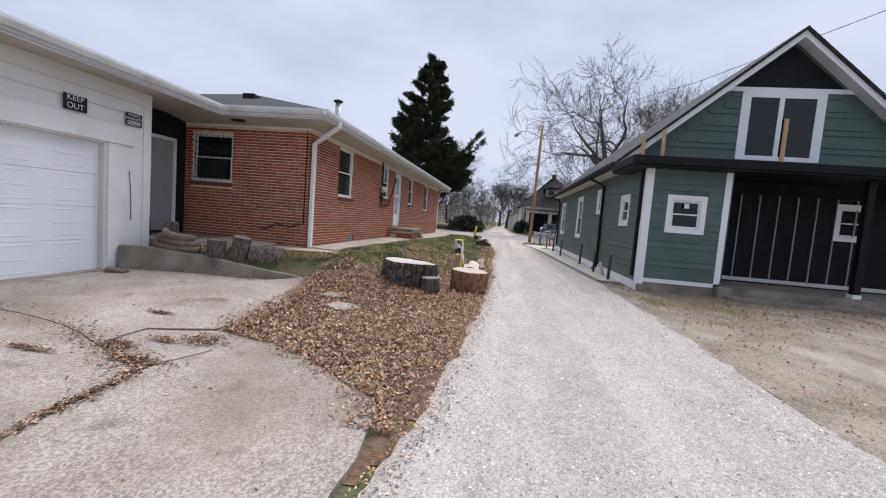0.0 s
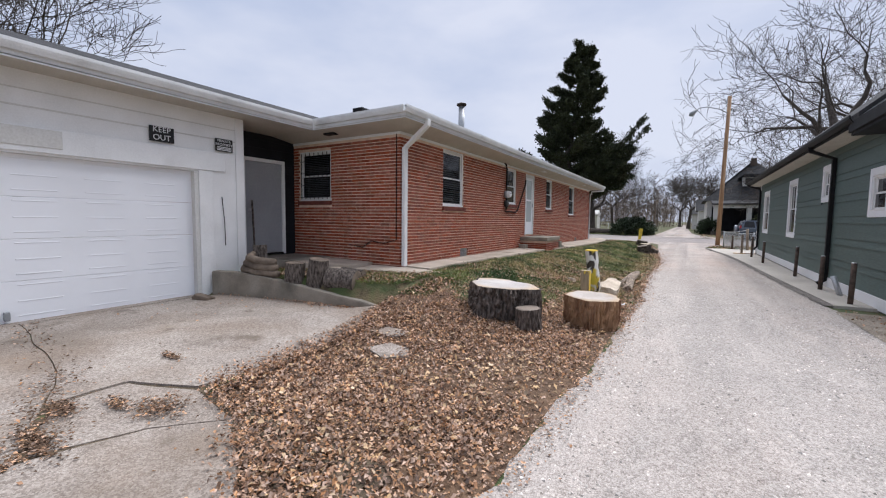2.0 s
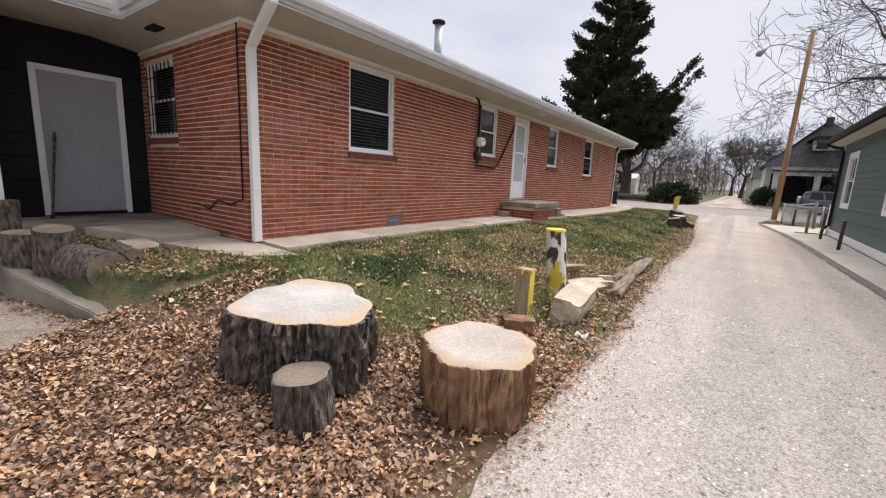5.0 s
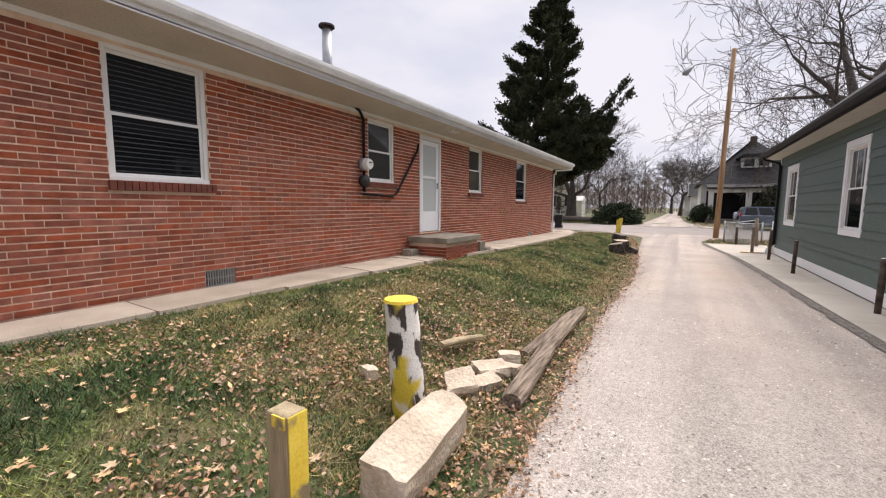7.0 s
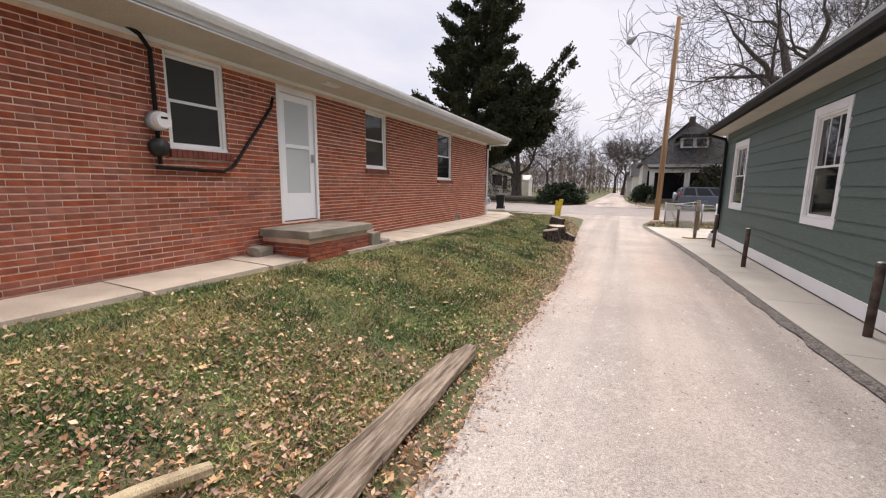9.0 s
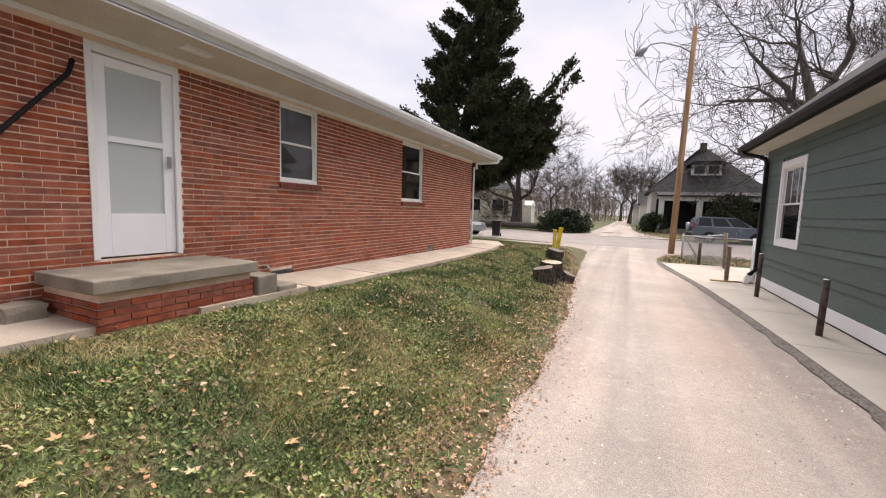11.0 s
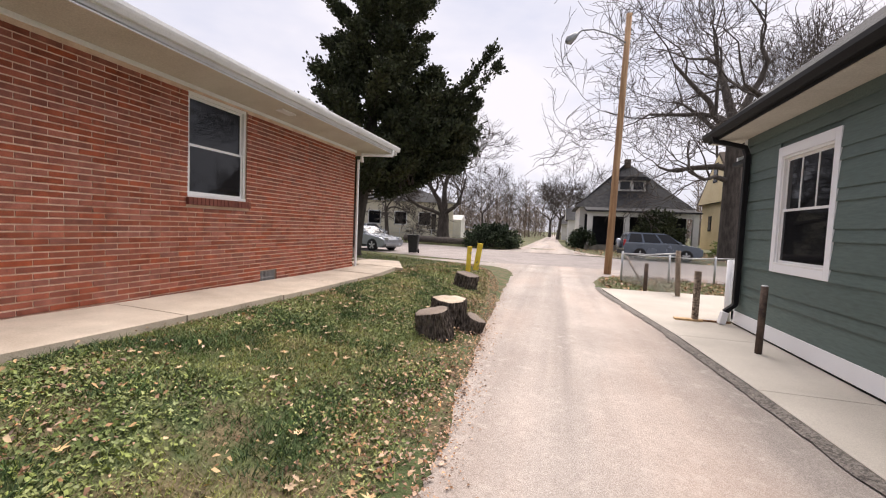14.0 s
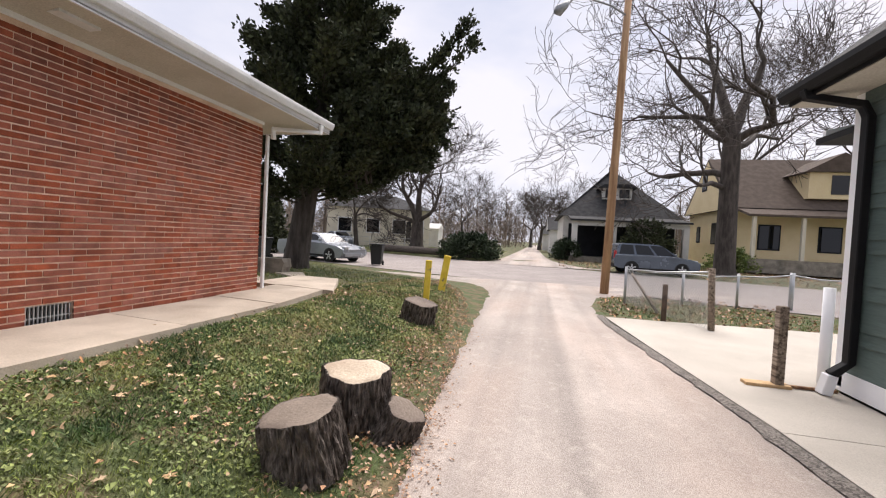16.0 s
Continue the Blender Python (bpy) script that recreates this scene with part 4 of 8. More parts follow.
driveway = thing("driveway", (-4, 3, 0), "cracked weathered concrete driveway slabs with weedy joints", "driveway", "", "structure")
CR1 = [(-1.72, -0.4), (-2.12, 1.2), (-2.44, 2.25), (-2.5, 2.9), (-2.56, 3.3), (-2.9, 3.44), (-3.3, 3.61), (-4.1, 3.94), (-6.4, 4.22)]
DRIVE_EDGE = ((2.6, 3.0, 3.3, 3.64, 3.95, 4.3, 4.5, 5.2, 6.5, 7.3, 10.2), (-0.36, -0.36, -0.40, -0.75, -1.27, -1.82, -2.55, -2.65, -2.75, -3.0, -3.0))
slab("slab", wob([(-0.42, -0.5), (-0.40, 2.6), (-0.43, 3.1), (-0.5, 3.3), (-0.87, 3.64), (-1.41, 3.95), (-1.95, 4.3), (-2.36, 3.9), (-2.53, 3.3), (-2.48, 2.9), (-2.42, 2.25), (-2.1, 1.2), (-1.7, -0.5)], 0.06, 0.12, 1), lambda x, y: dz(x, y) + 0.012, 0.12, M_CONC, "", "", driveway)
slab("slab", wob([(-1.735, -0.5), (-2.135, 1.2), (-2.455, 2.25), (-2.51, 2.9), (-2.575, 3.27), (-2.88, 3.40), (-3.28, 3.57), (-4.1, 3.925), (-6.45, 4.205), (-6.45, -0.5)], 0.06, 0.12, 1), dz, 0.12, M_CONC, "", "", driveway)
slab("slab", wob([(-2.6, 3.35), (-2.42, 3.92), (-2.0, 4.34), (-2.72, 4.46), (-3.35, 4.16), (-3.32, 3.66), (-2.92, 3.48)], 0.06, 0.12, 1), lambda x, y: dz(x, y) - 0.006, 0.1, M_CONC, "", "", driveway)
slab("slab", wob([(-4.11, 3.937), (-3.36, 3.625), (-3.375, 4.18), (-2.78, 4.5), (-2.75, 5.2), (-2.78, 6.5), (-3.1, 7.45), (-3.3, 7.55), (-6.35, 6.75), (-6.45, 4.215)], 0.06, 0.12, 1), lambda x, y: dz(x, y) + 0.004, 0.12, M_CONC, "", "", driveway)
slab("slab", wob([(-6.45, -8), (-6.45, -0.55), (-0.5, -0.55), (-0.6, -8)], 0.02, 0.5, 5), dz, 0.12, M_CONC, "", "", driveway)
slab("slab", wob([(-6.75, 1.0), (-6.75, 6.6), (-6.47, 6.6), (-6.47, 1.0)], 0.008, 0.5, 6), lambda x, y: dz(-6.4, y) + 0.0, 0.1, M_CONC, "", "", driveway)
for cx, cy, r in ((-2.3, 6.62, 0.2), (-1.98, 6.16, 0.26)):
    slab("slab", wob([(cx + r * 1.15 * p_, cy + 0.75 * r * q_) for p_, q_ in ((-1, -0.5), (0.5, -0.95), (1, 0.1), (0.7, 0.85), (-0.35, 0.9))], 0.07, 0.12, 8), lambda x, y: land(x, y) + 0.022, 0.08, M_CONC, "", "", driveway)

# dark soil filling the joints of the driveway
jx, jy = np.arange(-6.4, -0.55, 0.15), np.arange(-0.6, 4.6, 0.15)
jv = [(a, b, dz(a, b) - 0.014) for b in jy for a in jx]
jf = [(r_ * len(jx) + c_, r_ * len(jx) + c_ + 1, (r_ + 1) * len(jx) + c_ + 1, (r_ + 1) * len(jx) + c_) for r_ in range(len(jy) - 1) for c_ in range(len(jx) - 1)]
tagged(new("ground", mesh_from("ground", jv, jf, M_CRACK, True)), "dark soil in driveway joints", "soil", "", "structure")

# dark ragged edge of the lane along the strip
ev, ef = [], []
for j, y in enumerate(np.arange(12.4, 31.0, 0.08)):
    a = along(LANE_R, y)
    w0, w1 = 0.045 + 0.06 * noise.noise(Vector((1, y * 2.1, 3))) + 0.03 * noise.noise(Vector((1, y * 9, 3))), 0.05 + 0.02 * noise.noise(Vector((4, y * 5, 3)))
    ev += [(a - w0 - 0.03, y, land(1, y) + 0.016), (a, y, land(1, y) + 0.03), (a + w1, y, land(1, y) + 0.036)]
    if j:
        k = len(ev) - 6
        ef += [(k, k + 1, k + 4, k + 3), (k + 1, k + 2, k + 5, k + 4)]
tagged(new("trim", mesh_from("trim", ev, ef, M_EDGE, True)), "dark crumbling lane edge beside concrete strip", "lane edge", "", "structure")

# retaining wall with a sloping top
wall_th = 0.16
bm = bmesh.new()
secs = []
for x in np.linspace(-6.5, -3.0, 12):
    y = ret_line(x)
    top = 0.60 - 0.40 * smooth01(-6.2, -2.9, x) ** 1.0 - 0.06 * smooth01(-3.6, -3.0, x)
    base = 0.0
    secs.append([bm.verts.new((x + 0.04, y - wall_th / 2, base)), bm.verts.new((x + 0.04, y - wall_th / 2, top)), bm.verts.new((x - 0.04, y + wall_th / 2, top)), bm.verts.new((x - 0.04, y + wall_th / 2, base))])
for a, b_ in zip(secs, secs[1:]):
    for k in range(4):
        bm.faces.new((a[k], a[(k + 1) % 4], b_[(k + 1) % 4], b_[k]))
bm.faces.new(secs[0][::-1])
bm.faces.new(secs[-1])
bmesh.ops.recalc_face_normals(bm, faces=bm.faces)
bmesh.ops.bevel(bm, geom=[e for e in bm.edges if abs(e.verts[0].co.z - e.verts[1].co.z) < 0.2 and min(e.verts[0].co.z, e.verts[1].co.z) > 0.05], offset=0.012, segments=2, affect="EDGES")
tagged(part("retaining_wall", bm, M_CONCD, None), "low stained concrete retaining wall with sloping top", "retaining wall", "", "structure")

# house walk: slabs along the wall
hw = thing("walkway", (-3.6, 18, 0.5), "pale concrete walkway slabs along the brick wall", "walkway", "", "structure")
def wz(y):
    return 0.61 - 0.115 * smooth01(15, 27, y)
cuts = [9.45, 11.1, 12.6, 14.2, 15.75, 17.3, 18.9, 20.5, 22.1, 23.7, 25.3, 26.9, 28.5, 30.2]
for k, (a, b_) in enumerate(zip(cuts, cuts[1:])):
    tilt = RNG.uniform(-0.012, 0.012)
    w = float(np.interp(a, [9.4, 12.6, 15.7, 19, 30], [-3.55, -3.45, -3.3, -3.1, -3.1])) + RNG.uniform(-0.02, 0.02)
    shift = 0.0 if b_ < 28 else -0.35 * (b_ - 28)
    slab("slab", wob([(BX + 0.03 if b_ < 28 else BX + 0.1 + shift, a + 0.008), (w, a + 0.008), (w + shift, b_ - 0.008), (BX + 0.03 if b_ < 28 else BX + 0.1 + shift, b_ - 0.008)], 0.012, 0.4, k), lambda x, y, t=tilt: wz(y) - 0.03 * smooth01(-4.1, -3.1, x) + 0.4 * t * (y - a), 0.14, M_CONC2, "", "", hw)
slab("slab", wob([(-4.7, 8.5), (-3.55, 8.85), (-3.2, 9.42), (-4.25, 9.4), (-4.8, 9.25)], 0.015, 0.3, 31), lambda x, y: 0.585 - 0.03 * (x + 4.2), 0.12, M_CONC2, "", "", hw)
slab("slab", wob([(-6.15, 8.1), (-4.85, 8.5), (-4.9, 9.3), (-6.2, 9.3)], 0.015, 0.3, 32), lambda x, y: 0.65 - 0.02 * (x + 5), 0.14, M_CONC2, "", "", hw)
slab("slab", wob([(-4.55, 30.2), (-4.2, 29.6), (-6.5, 33), (-7.2, 32.4)], 0.02, 0.4, 33), lambda x, y: land(x, y) + 0.03, 0.1, M_CONC2, "", "", hw)
slab("slab", wob([(-5.0, 28.6), (-4.3, 28.5), (-8.2, 32.6), (-8.8, 32.0)], 0.02, 0.4, 34), lambda x, y: land(x, y) + 0.03, 0.1, M_CONC2, "", "", hw)

# back stoop
stoop = thing("stoop", (-3.7, 17.2, 0.5), "brick stoop with thick concrete slab top", "stoop")
SX, SY0, SY1 = -3.26, 16.42, 18.0
box("slab", BX + 0.004, SX + 0.05, SY0 - 0.05, SY1 + 0.05, 0.865, 0.99, M_CONCD, stoop, 0.015, "thick worn concrete slab")
box("core", BX + 0.004, SX - 0.02, SY0 + 0.02, SY1 - 0.02, 0.35, 0.863, M_MORTAR, stoop)
v1, f1 = brick_geo(brick_cells(SY0, SY1, 0.46, 0.86, [], 11), "x", SX, 1)
v2, f2 = brick_geo(brick_cells(BX + 0.01, SX, 0.46, 0.86, [], 12), "y", SY0, -1)
v3, f3 = brick_geo(brick_cells(BX + 0.01, SX, 0.46, 0.86, [], 13), "y", SY1, 1)
for v_, f_ in ((v1, f1), (v2, f2), (v3, f3)):
    part_py("brick", v_, f_, M_BRICK, stoop, kind="stuff")
box("base", BX + 0.004, SX + 0.02, SY0 - 0.02, SY1 + 0.02, 0.3, 0.455, M_CONC2, stoop, 0.01)
box("step", BX + 0.35, SX + 0.03, SY1 + 0.06, SY1 + 0.36, 0.35, 0.80, M_CONCD, stoop, 0.02, "rough dark concrete step")
box("step", BX + 0.35, SX + 0.03, SY1 + 0.37, SY1 + 0.7, 0.3, 0.63, M_CONCD, stoop, 0.02, "rough dark concrete step")

# new concrete strip by the green house, its slabs and apron
cs = thing("pavement", (3.4, 20, 0), "clean new concrete strip with saw-cut joints beside green house", "pavement", "", "structure")
yc = [12.4, 14.6, 16.8, 19.0, 21.2, 23.4, 25.6]
for a, b_ in zip(yc, yc[1:]):
    slab("slab", [(along(LANE_R, a) + 0.06, a + 0.006), (3.80, a + 0.006), (3.80, b_ - 0.006), (along(LANE_R, b_) + 0.06, b_ - 0.006)], lambda x, y: land(1, y) + 0.045, 0.12, M_CONC3, "", "", cs)
slab("slab", [(along(LANE_R, 25.6) + 0.06, 25.606), (3.80, 25.606), (3.80, 27.3), (6.5, 27.3), (6.5, 28.2), (along(LANE_R, 28.2) + 0.06, 28.2)], lambda x, y: land(1, y) + 0.045, 0.12, M_CONC3, "", "", cs)
slab("slab", [(along(LANE_R, 28.2) + 0.06, 28.21), (7.5, 28.21), (7.5, 31.2), (4.2, 30.9), (3.0, 30.75), (1.95, 30.7)], lambda x, y: land(1, y) + 0.043, 0.12, M_CONC3, "", "", cs)

# ---- green house ----
HX, HY0, HY1 = 3.81, 11.2, 27.05
gh_house = thing("house", (8, 19, 0), "dark green lap-sided house under renovation with white trim", "house")
GWIN = [(24.46, 25.85, 1.13, 2.95), (19.36, 20.6, 1.12, 3.0), (15.85, 16.55, 2.12, 3.03), (12.4, 13.3, 1.72, 2.62)]
GZ0, GZ1 = 0.30, 3.32
side = wall_body("wall", "x", HX + 0.02, HX + 0.2, HY0 + 0.02, HY1 - 0.02, 0.02, GZ1 + 0.1, [(a + 0.09, b + 0.09 - 0.18, c + 0.09, d - 0.09) for a, b, c, d in GWIN], M_GREEN_J, gh_house)


def boards(axis, plane, out, u0, u1, z0, z1, holes, parent, steps=(0.19, 0.19, 0.06)):
    """Lap siding boards, each leaning out at its foot, cut at the openings; wide courses and narrow ones by turns."""
    z, k = z0, 0
    while z < z1 - 0.02:
        h = min(steps[k % len(steps)], z1 - z)
        k += 1
        segs = [(u0, u1)]
        for q in holes:
            if z + h * 0.5 > q[2] and z + h * 0.5 < q[3]:
                segs = [s for a, b in segs for s in ((a, min(b, q[0])), (max(a, q[1]), b)) if s[1] - s[0] > 0.02]
        for a, b in segs:
            lo, hi = plane + out * 0.021, plane + out * 0.002
            bk = plane - out * 0.012
            vs = []
            for u in (a, b):
                for p, zz in ((bk, z - 0.006), (lo, z - 0.006), (lo, z + 0.002), (hi, z + h), (bk, z + h)):
                    vs.append((p, u, zz) if axis == "x" else (u, p, zz))
            fs = [(0, 1, 6, 5), (1, 2, 7, 6), (2, 3, 8, 7), (3, 4, 9, 8), (4, 3, 2, 1, 0), (5, 6, 7, 8, 9)]
            part_py("siding_board", vs, fs, M_GREEN, parent)
        z += h


def trim_window(name, axis, plane, out, u0, u1, z0, z1, parent, label, tw=0.11, bars=True, head=0.14):
    """Wide flat white casing round a double-hung window."""
    win = sub(name, (plane, (u0 + u1) / 2, z0) if axis == "x" else ((u0 + u1) / 2, plane, z0), label, parent)
    p, q = sorted((plane - out * 0.02, plane + out * 0.025))
    for a, b, c, d in ((u0, u0 + tw, z0, z1), (u1 - tw, u1, z0, z1), (u0 + tw, u1 - tw, z1 - head, z1), (u0 + tw, u1 - tw, z0, z0 + tw)):
        (box("casing", p, q, a, b, c, d, M_DOORWHITE, win, 0.003) if axis == "x" else box("casing", a, b, p, q, c, d, M_DOORWHITE, win, 0.003))
    hung_window("window", axis, plane + out * 0.005, out, u0 + tw, u1 - tw, z0 + tw, z1 - head, parent, "", False, bars, 0.05, 0.035, win)
    return win


holes_g = [(a, b, c, d) for a, b, c, d in GWIN]
boards("x", HX, -1, HY0 + 0.12, HY1 - 0.1, 0.33, GZ1, holes_g, gh_house, (0.325, 0.15))
for k, (a, b, c, d) in enumerate(GWIN):
    trim_window("window", "x", HX, -1, a, b, c, d, gh_house, "white-cased double-hung window in green siding", 0.11, k < 2)
box("skirt_board", HX - 0.03, HX + 0.01, HY0, HY1, 0.105, 0.325, M_DOORWHITE, gh_house, 0.004)
box("foundation", HX + 0.02, HX + 0.2, HY0 + 0.1, HY1, -0.05, 0.15, M_CONCD, gh_house)
box("corner_board", HX - 0.03, HX + 0.1, HY1 - 0.11, HY1 + 0.01, 0.15, GZ1, M_DOORWHITE, gh_house, 0.004)
box("corner_board", HX - 0.03, HX + 0.012, HY0 - 0.03, HY0 + 0.12, 0.28, GZ1 - 0.1, M_DOORWHITE, gh_house, 0.004)
box("corner_board", HX + 0.012, HX + 0.15, HY0 - 0.03, HY0 + 0.0, 0.28, GZ1 - 0.1, M_DOORWHITE, gh_house, 0.004)
# eaves
GEX, SL = 3.36, 0.85
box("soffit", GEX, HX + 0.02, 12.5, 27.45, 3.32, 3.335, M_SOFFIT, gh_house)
box("frieze_board", HX - 0.025, HX + 0.01, 12.5, HY1, 3.2, 3.318, M_GREEN_J, gh_house)
box("fascia", GEX - 0.02, GEX, 12.5, 27.45, 3.33, 3.5, M_BLACK, gh_house)
bm = prism([(GEX - 0.02, 3.37), (GEX - 0.075, 3.37), (GEX - 0.12, 3.44), (GEX - 0.12, 3.5), (GEX - 0.11, 3.5), (GEX - 0.1, 3.45), (GEX - 0.07, 3.385), (GEX - 0.03, 3.385), (GEX - 0.03, 3.5), (GEX - 0.02, 3.5)], 12.5, 27.5, "y")
part("gutter", bm, M_BLACK, gh_house, "black metal gutter")
RIDX = 7.6
rz0 = 3.46
rzt = rz0 + (RIDX - GEX) * SL
for nm, sgn in (("roof", 1), ("roof", -1)):
    e = RIDX - sgn * (RIDX - GEX)
    lo, hi = (e - sgn * 0.05, rz0 - 0.04), (RIDX, rzt)
    bm = prism([(lo[0], lo[1]), (hi[0], hi[1]), (hi[0], hi[1] + 0.09), (lo[0], lo[1] + 0.09)], 12.30, 27.5, "y")
    part(nm, bm, M_SHINGLE, gh_house, "dark grey shingle roof slope")
# shingle courses on the visible slope
sv, sf = [], []
nrow = 30
for r in range(nrow):
    x0 = GEX - 0.05 + (RIDX - GEX + 0.05) * r / nrow
    x1 = GEX - 0.05 + (RIDX - GEX + 0.05) * (r + 1) / nrow
    y = 12.42 - (0.15 if r % 2 else 0)
    while y < 27.5:
        a, b = max(12.42, y), min(27.5, y + 0.295)
        y += 0.3
        if b - a < 0.02:
            continue
        k = len(sv)
        za, zb = rz0 + 0.052 + (x0 - GEX) * SL, rz0 + 0.052 + (x1 - GEX) * SL
        sv += [(x0, a, za), (x0, b, za), (x0, b, za + 0.014), (x0, a, za + 0.014), (x1, a, zb + 0.004), (x1, b, zb + 0.004)]
        sf += [(k, k + 1, k + 2, k + 3), (k + 3, k + 2, k + 5, k + 4)]
part_py("shingle", sv, sf, M_SHINGLE, gh_house, kind="stuff")
# gable front
GY = 12.75
gx0, gx1 = 4.0, 2 * RIDX - 4.0
bm = prism([(gx0, 3.2), (gx1, 3.2), (gx1, rz0 + (gx0 - GEX) * SL), (RIDX, rzt - 0.02), (gx0, rz0 + (gx0 - GEX) * SL)], GY, GY + 0.15, "y")
part("gable_wall", bm, M_GREEN_J, gh_house)
z, k = 3.72, 0
while z < rzt - 0.45:
    h = 0.325 if k % 2 == 0 else 0.15
    k += 1
    half_w = (rzt - z - h) / SL - 0.35
    if half_w < 0.1:
        break
    if z > 5.5:
        break
    spans = [(RIDX - half_w, 6.45), (8.55, RIDX + half_w)] if z < 5.62 else [(RIDX - half_w, RIDX + half_w)]
    for a, b in spans:
        if b - a > 0.05:
            vs = [(a, GY + 0.0, z - 0.004), (a, GY - 0.03, z - 0.004), (a, GY - 0.004, z + h), (b, GY, z - 0.004), (b, GY - 0.03, z - 0.004), (b, GY - 0.004, z + h)]
            part_py("siding_board", vs, [(1, 4, 5, 2), (0, 3, 4, 1), (0, 1, 2), (5, 4, 3)], M_GREEN, gh_house)
    z += h
bm = prism([(RIDX - 1.32, 5.72), (RIDX + 1.32, 5.72), (RIDX, rzt - 0.25)], GY - 0.02, GY - 0.004, "y")
part("gable_panel", bm, M_DARKWALL, gh_house, "dark panel in gable peak")
box("trim_band", RIDX - 1.55, RIDX + 1.55, GY - 0.035, GY - 0.002, 5.6, 5.72, M_DOORWHITE, gh_house, 0.003)
for sgn in (1, -1):
    e = RIDX - sgn * (RIDX - GEX)
    bm = prism([(e, rz0 - 0.17), (RIDX, rzt - 0.17), (RIDX, rzt + 0.04), (e, rz0 + 0.04)], 12.36, 12.415, "y")
    part("rake_board", bm, M_DOORWHITE, gh_house, "white rake board")
    bm = prism([(e, rz0 - 0.12), (RIDX, rzt - 0.12), (RIDX, rzt - 0.05), (e, rz0 - 0.05)], 12.415, GY, "y")
    part("rake_soffit", bm, M_DOORWHITE, gh_house)
gwin = sub("window", (7.5, GY, 3.9), "tall white-framed paired gable window with bare lumber brace", gh_house)
for a, b, c, d in ((6.47, 6.7, 3.78, 5.6), (8.3, 8.53, 3.78, 5.6), (6.7, 8.3, 5.45, 5.6), (6.7, 8.3, 3.78, 3.9), (7.4, 7.52, 3.9, 5.45)):
    box("casing", a, b, GY - 0.04, GY - 0.002, c, d, M_DOORWHITE, gwin, 0.003)
box("pane", 6.7, 7.4, GY - 0.016, GY - 0.01, 3.9, 5.45, M_GLASS, gwin)
box("pane", 7.52, 8.3, GY - 0.016, GY - 0.01, 3.9, 5.45, M_GLASS, gwin)
box("brace", 7.56, 7.66, GY - 0.09, GY - 0.042, 3.5, 4.9, M_PINE, gwin, 0.003, "bare lumber brace")
# porch room, porch roof and open porch
prx = 5.74
PWIN = (4.33, 5.24, 1.62, 2.56)
wall_body("wall", "y", HY0 + 0.02, HY0 + 0.15, HX + 0.1, prx, 0.15, 3.2, [(PWIN[0] + 0.1, PWIN[1] - 0.1, PWIN[2] + 0.1, PWIN[3] - 0.1)], M_GREEN_J, gh_house)
boards("y", HY0, -1, HX + 0.15, prx - 0.14, 0.45, 3.05, [PWIN], gh_house, (0.325, 0.15))
trim_window("window", "y", HY0, -1, *PWIN, gh_house, "small white-cased window with paper sticker on pane", 0.11, False, 0.11)
box("skirt_board", HX + 0.15, prx, HY0 - 0.03, HY0 + 0.01, 0.34, 0.44, M_DOORWHITE, gh_house, 0.003)
box("foundation", HX + 0.03, prx, HY0 + 0.0, HY0 + 0.2, -0.05, 0.34, M_CONCD, gh_house)
box("corner_board", prx - 0.14, prx, HY0 - 0.03, HY0 + 0.12, 0.34, 3.2, M_DOORWHITE, gh_house, 0.003)
box("head_board", HX + 0.15, prx - 0.14, HY0 - 0.03, HY0 + 0.0, 3.05, 3.17, M_GREEN_J, gh_house)
box("sticker", 4.72, 4.83, HY0 - 0.036, HY0 - 0.034, 2.24, 2.36, M_SIGNW, gh_house)
box("porch_roof", 3.3, 12.2, 10.75, 12.75, 3.22, 3.42, M_BLACK, gh_house, 0.01, "black-edged low porch roof")
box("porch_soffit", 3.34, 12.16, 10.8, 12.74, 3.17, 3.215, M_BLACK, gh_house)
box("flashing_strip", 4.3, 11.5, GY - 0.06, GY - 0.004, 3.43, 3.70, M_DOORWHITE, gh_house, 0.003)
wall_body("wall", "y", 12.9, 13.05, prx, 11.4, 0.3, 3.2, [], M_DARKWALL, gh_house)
box("wall", prx, prx + 0.12, HY0 + 0.15, 12.9, 0.3, 3.2, M_GREEN_J, gh_house)
for k in range(9):
    x = prx + 0.14 + k * 0.48
    box("batten", x, x + 0.035, 12.86, 12.9, 0.55, 2.86, M_LAMPG, gh_house, 0.003)
box("sill_strip", prx + 0.14, 11.4, 12.84, 12.9, 0.44, 0.54, M_OFFWHITE, gh_house, 0.003)
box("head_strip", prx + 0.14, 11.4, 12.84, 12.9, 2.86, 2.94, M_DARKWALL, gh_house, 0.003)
box("door_casing", prx + 0.14, prx + 0.26, 12.82, 12.9, 0.54, 2.86, M_OFFWHITE, gh_house, 0.003)
trim_window("window", "y", 12.88, -1, 9.25, 10.1, 1.75, 2.75, gh_house, "white-cased window under porch", 0.11, False)
box("porch_floor", prx - 0.1, 12.2, 11.0, 12.9, 0.05, 0.40, M_CONCD, gh_house, 0.01, "grey concrete porch floor")
box("porch_step", prx + 0.05, 12.2, 10.55, 11.0, 0.02, 0.22, M_CONCD, gh_house, 0.01)
box("porch_post", 8.6, 8.75, 11.1, 11.25, 0.5, 3.17, M_BLACK, gh_house, 0.006, "black square porch post")
box("post_base", 8.58, 8.77, 11.08, 11.27, 0.40, 0.5, M_DOORWHITE, gh_house, 0.006)
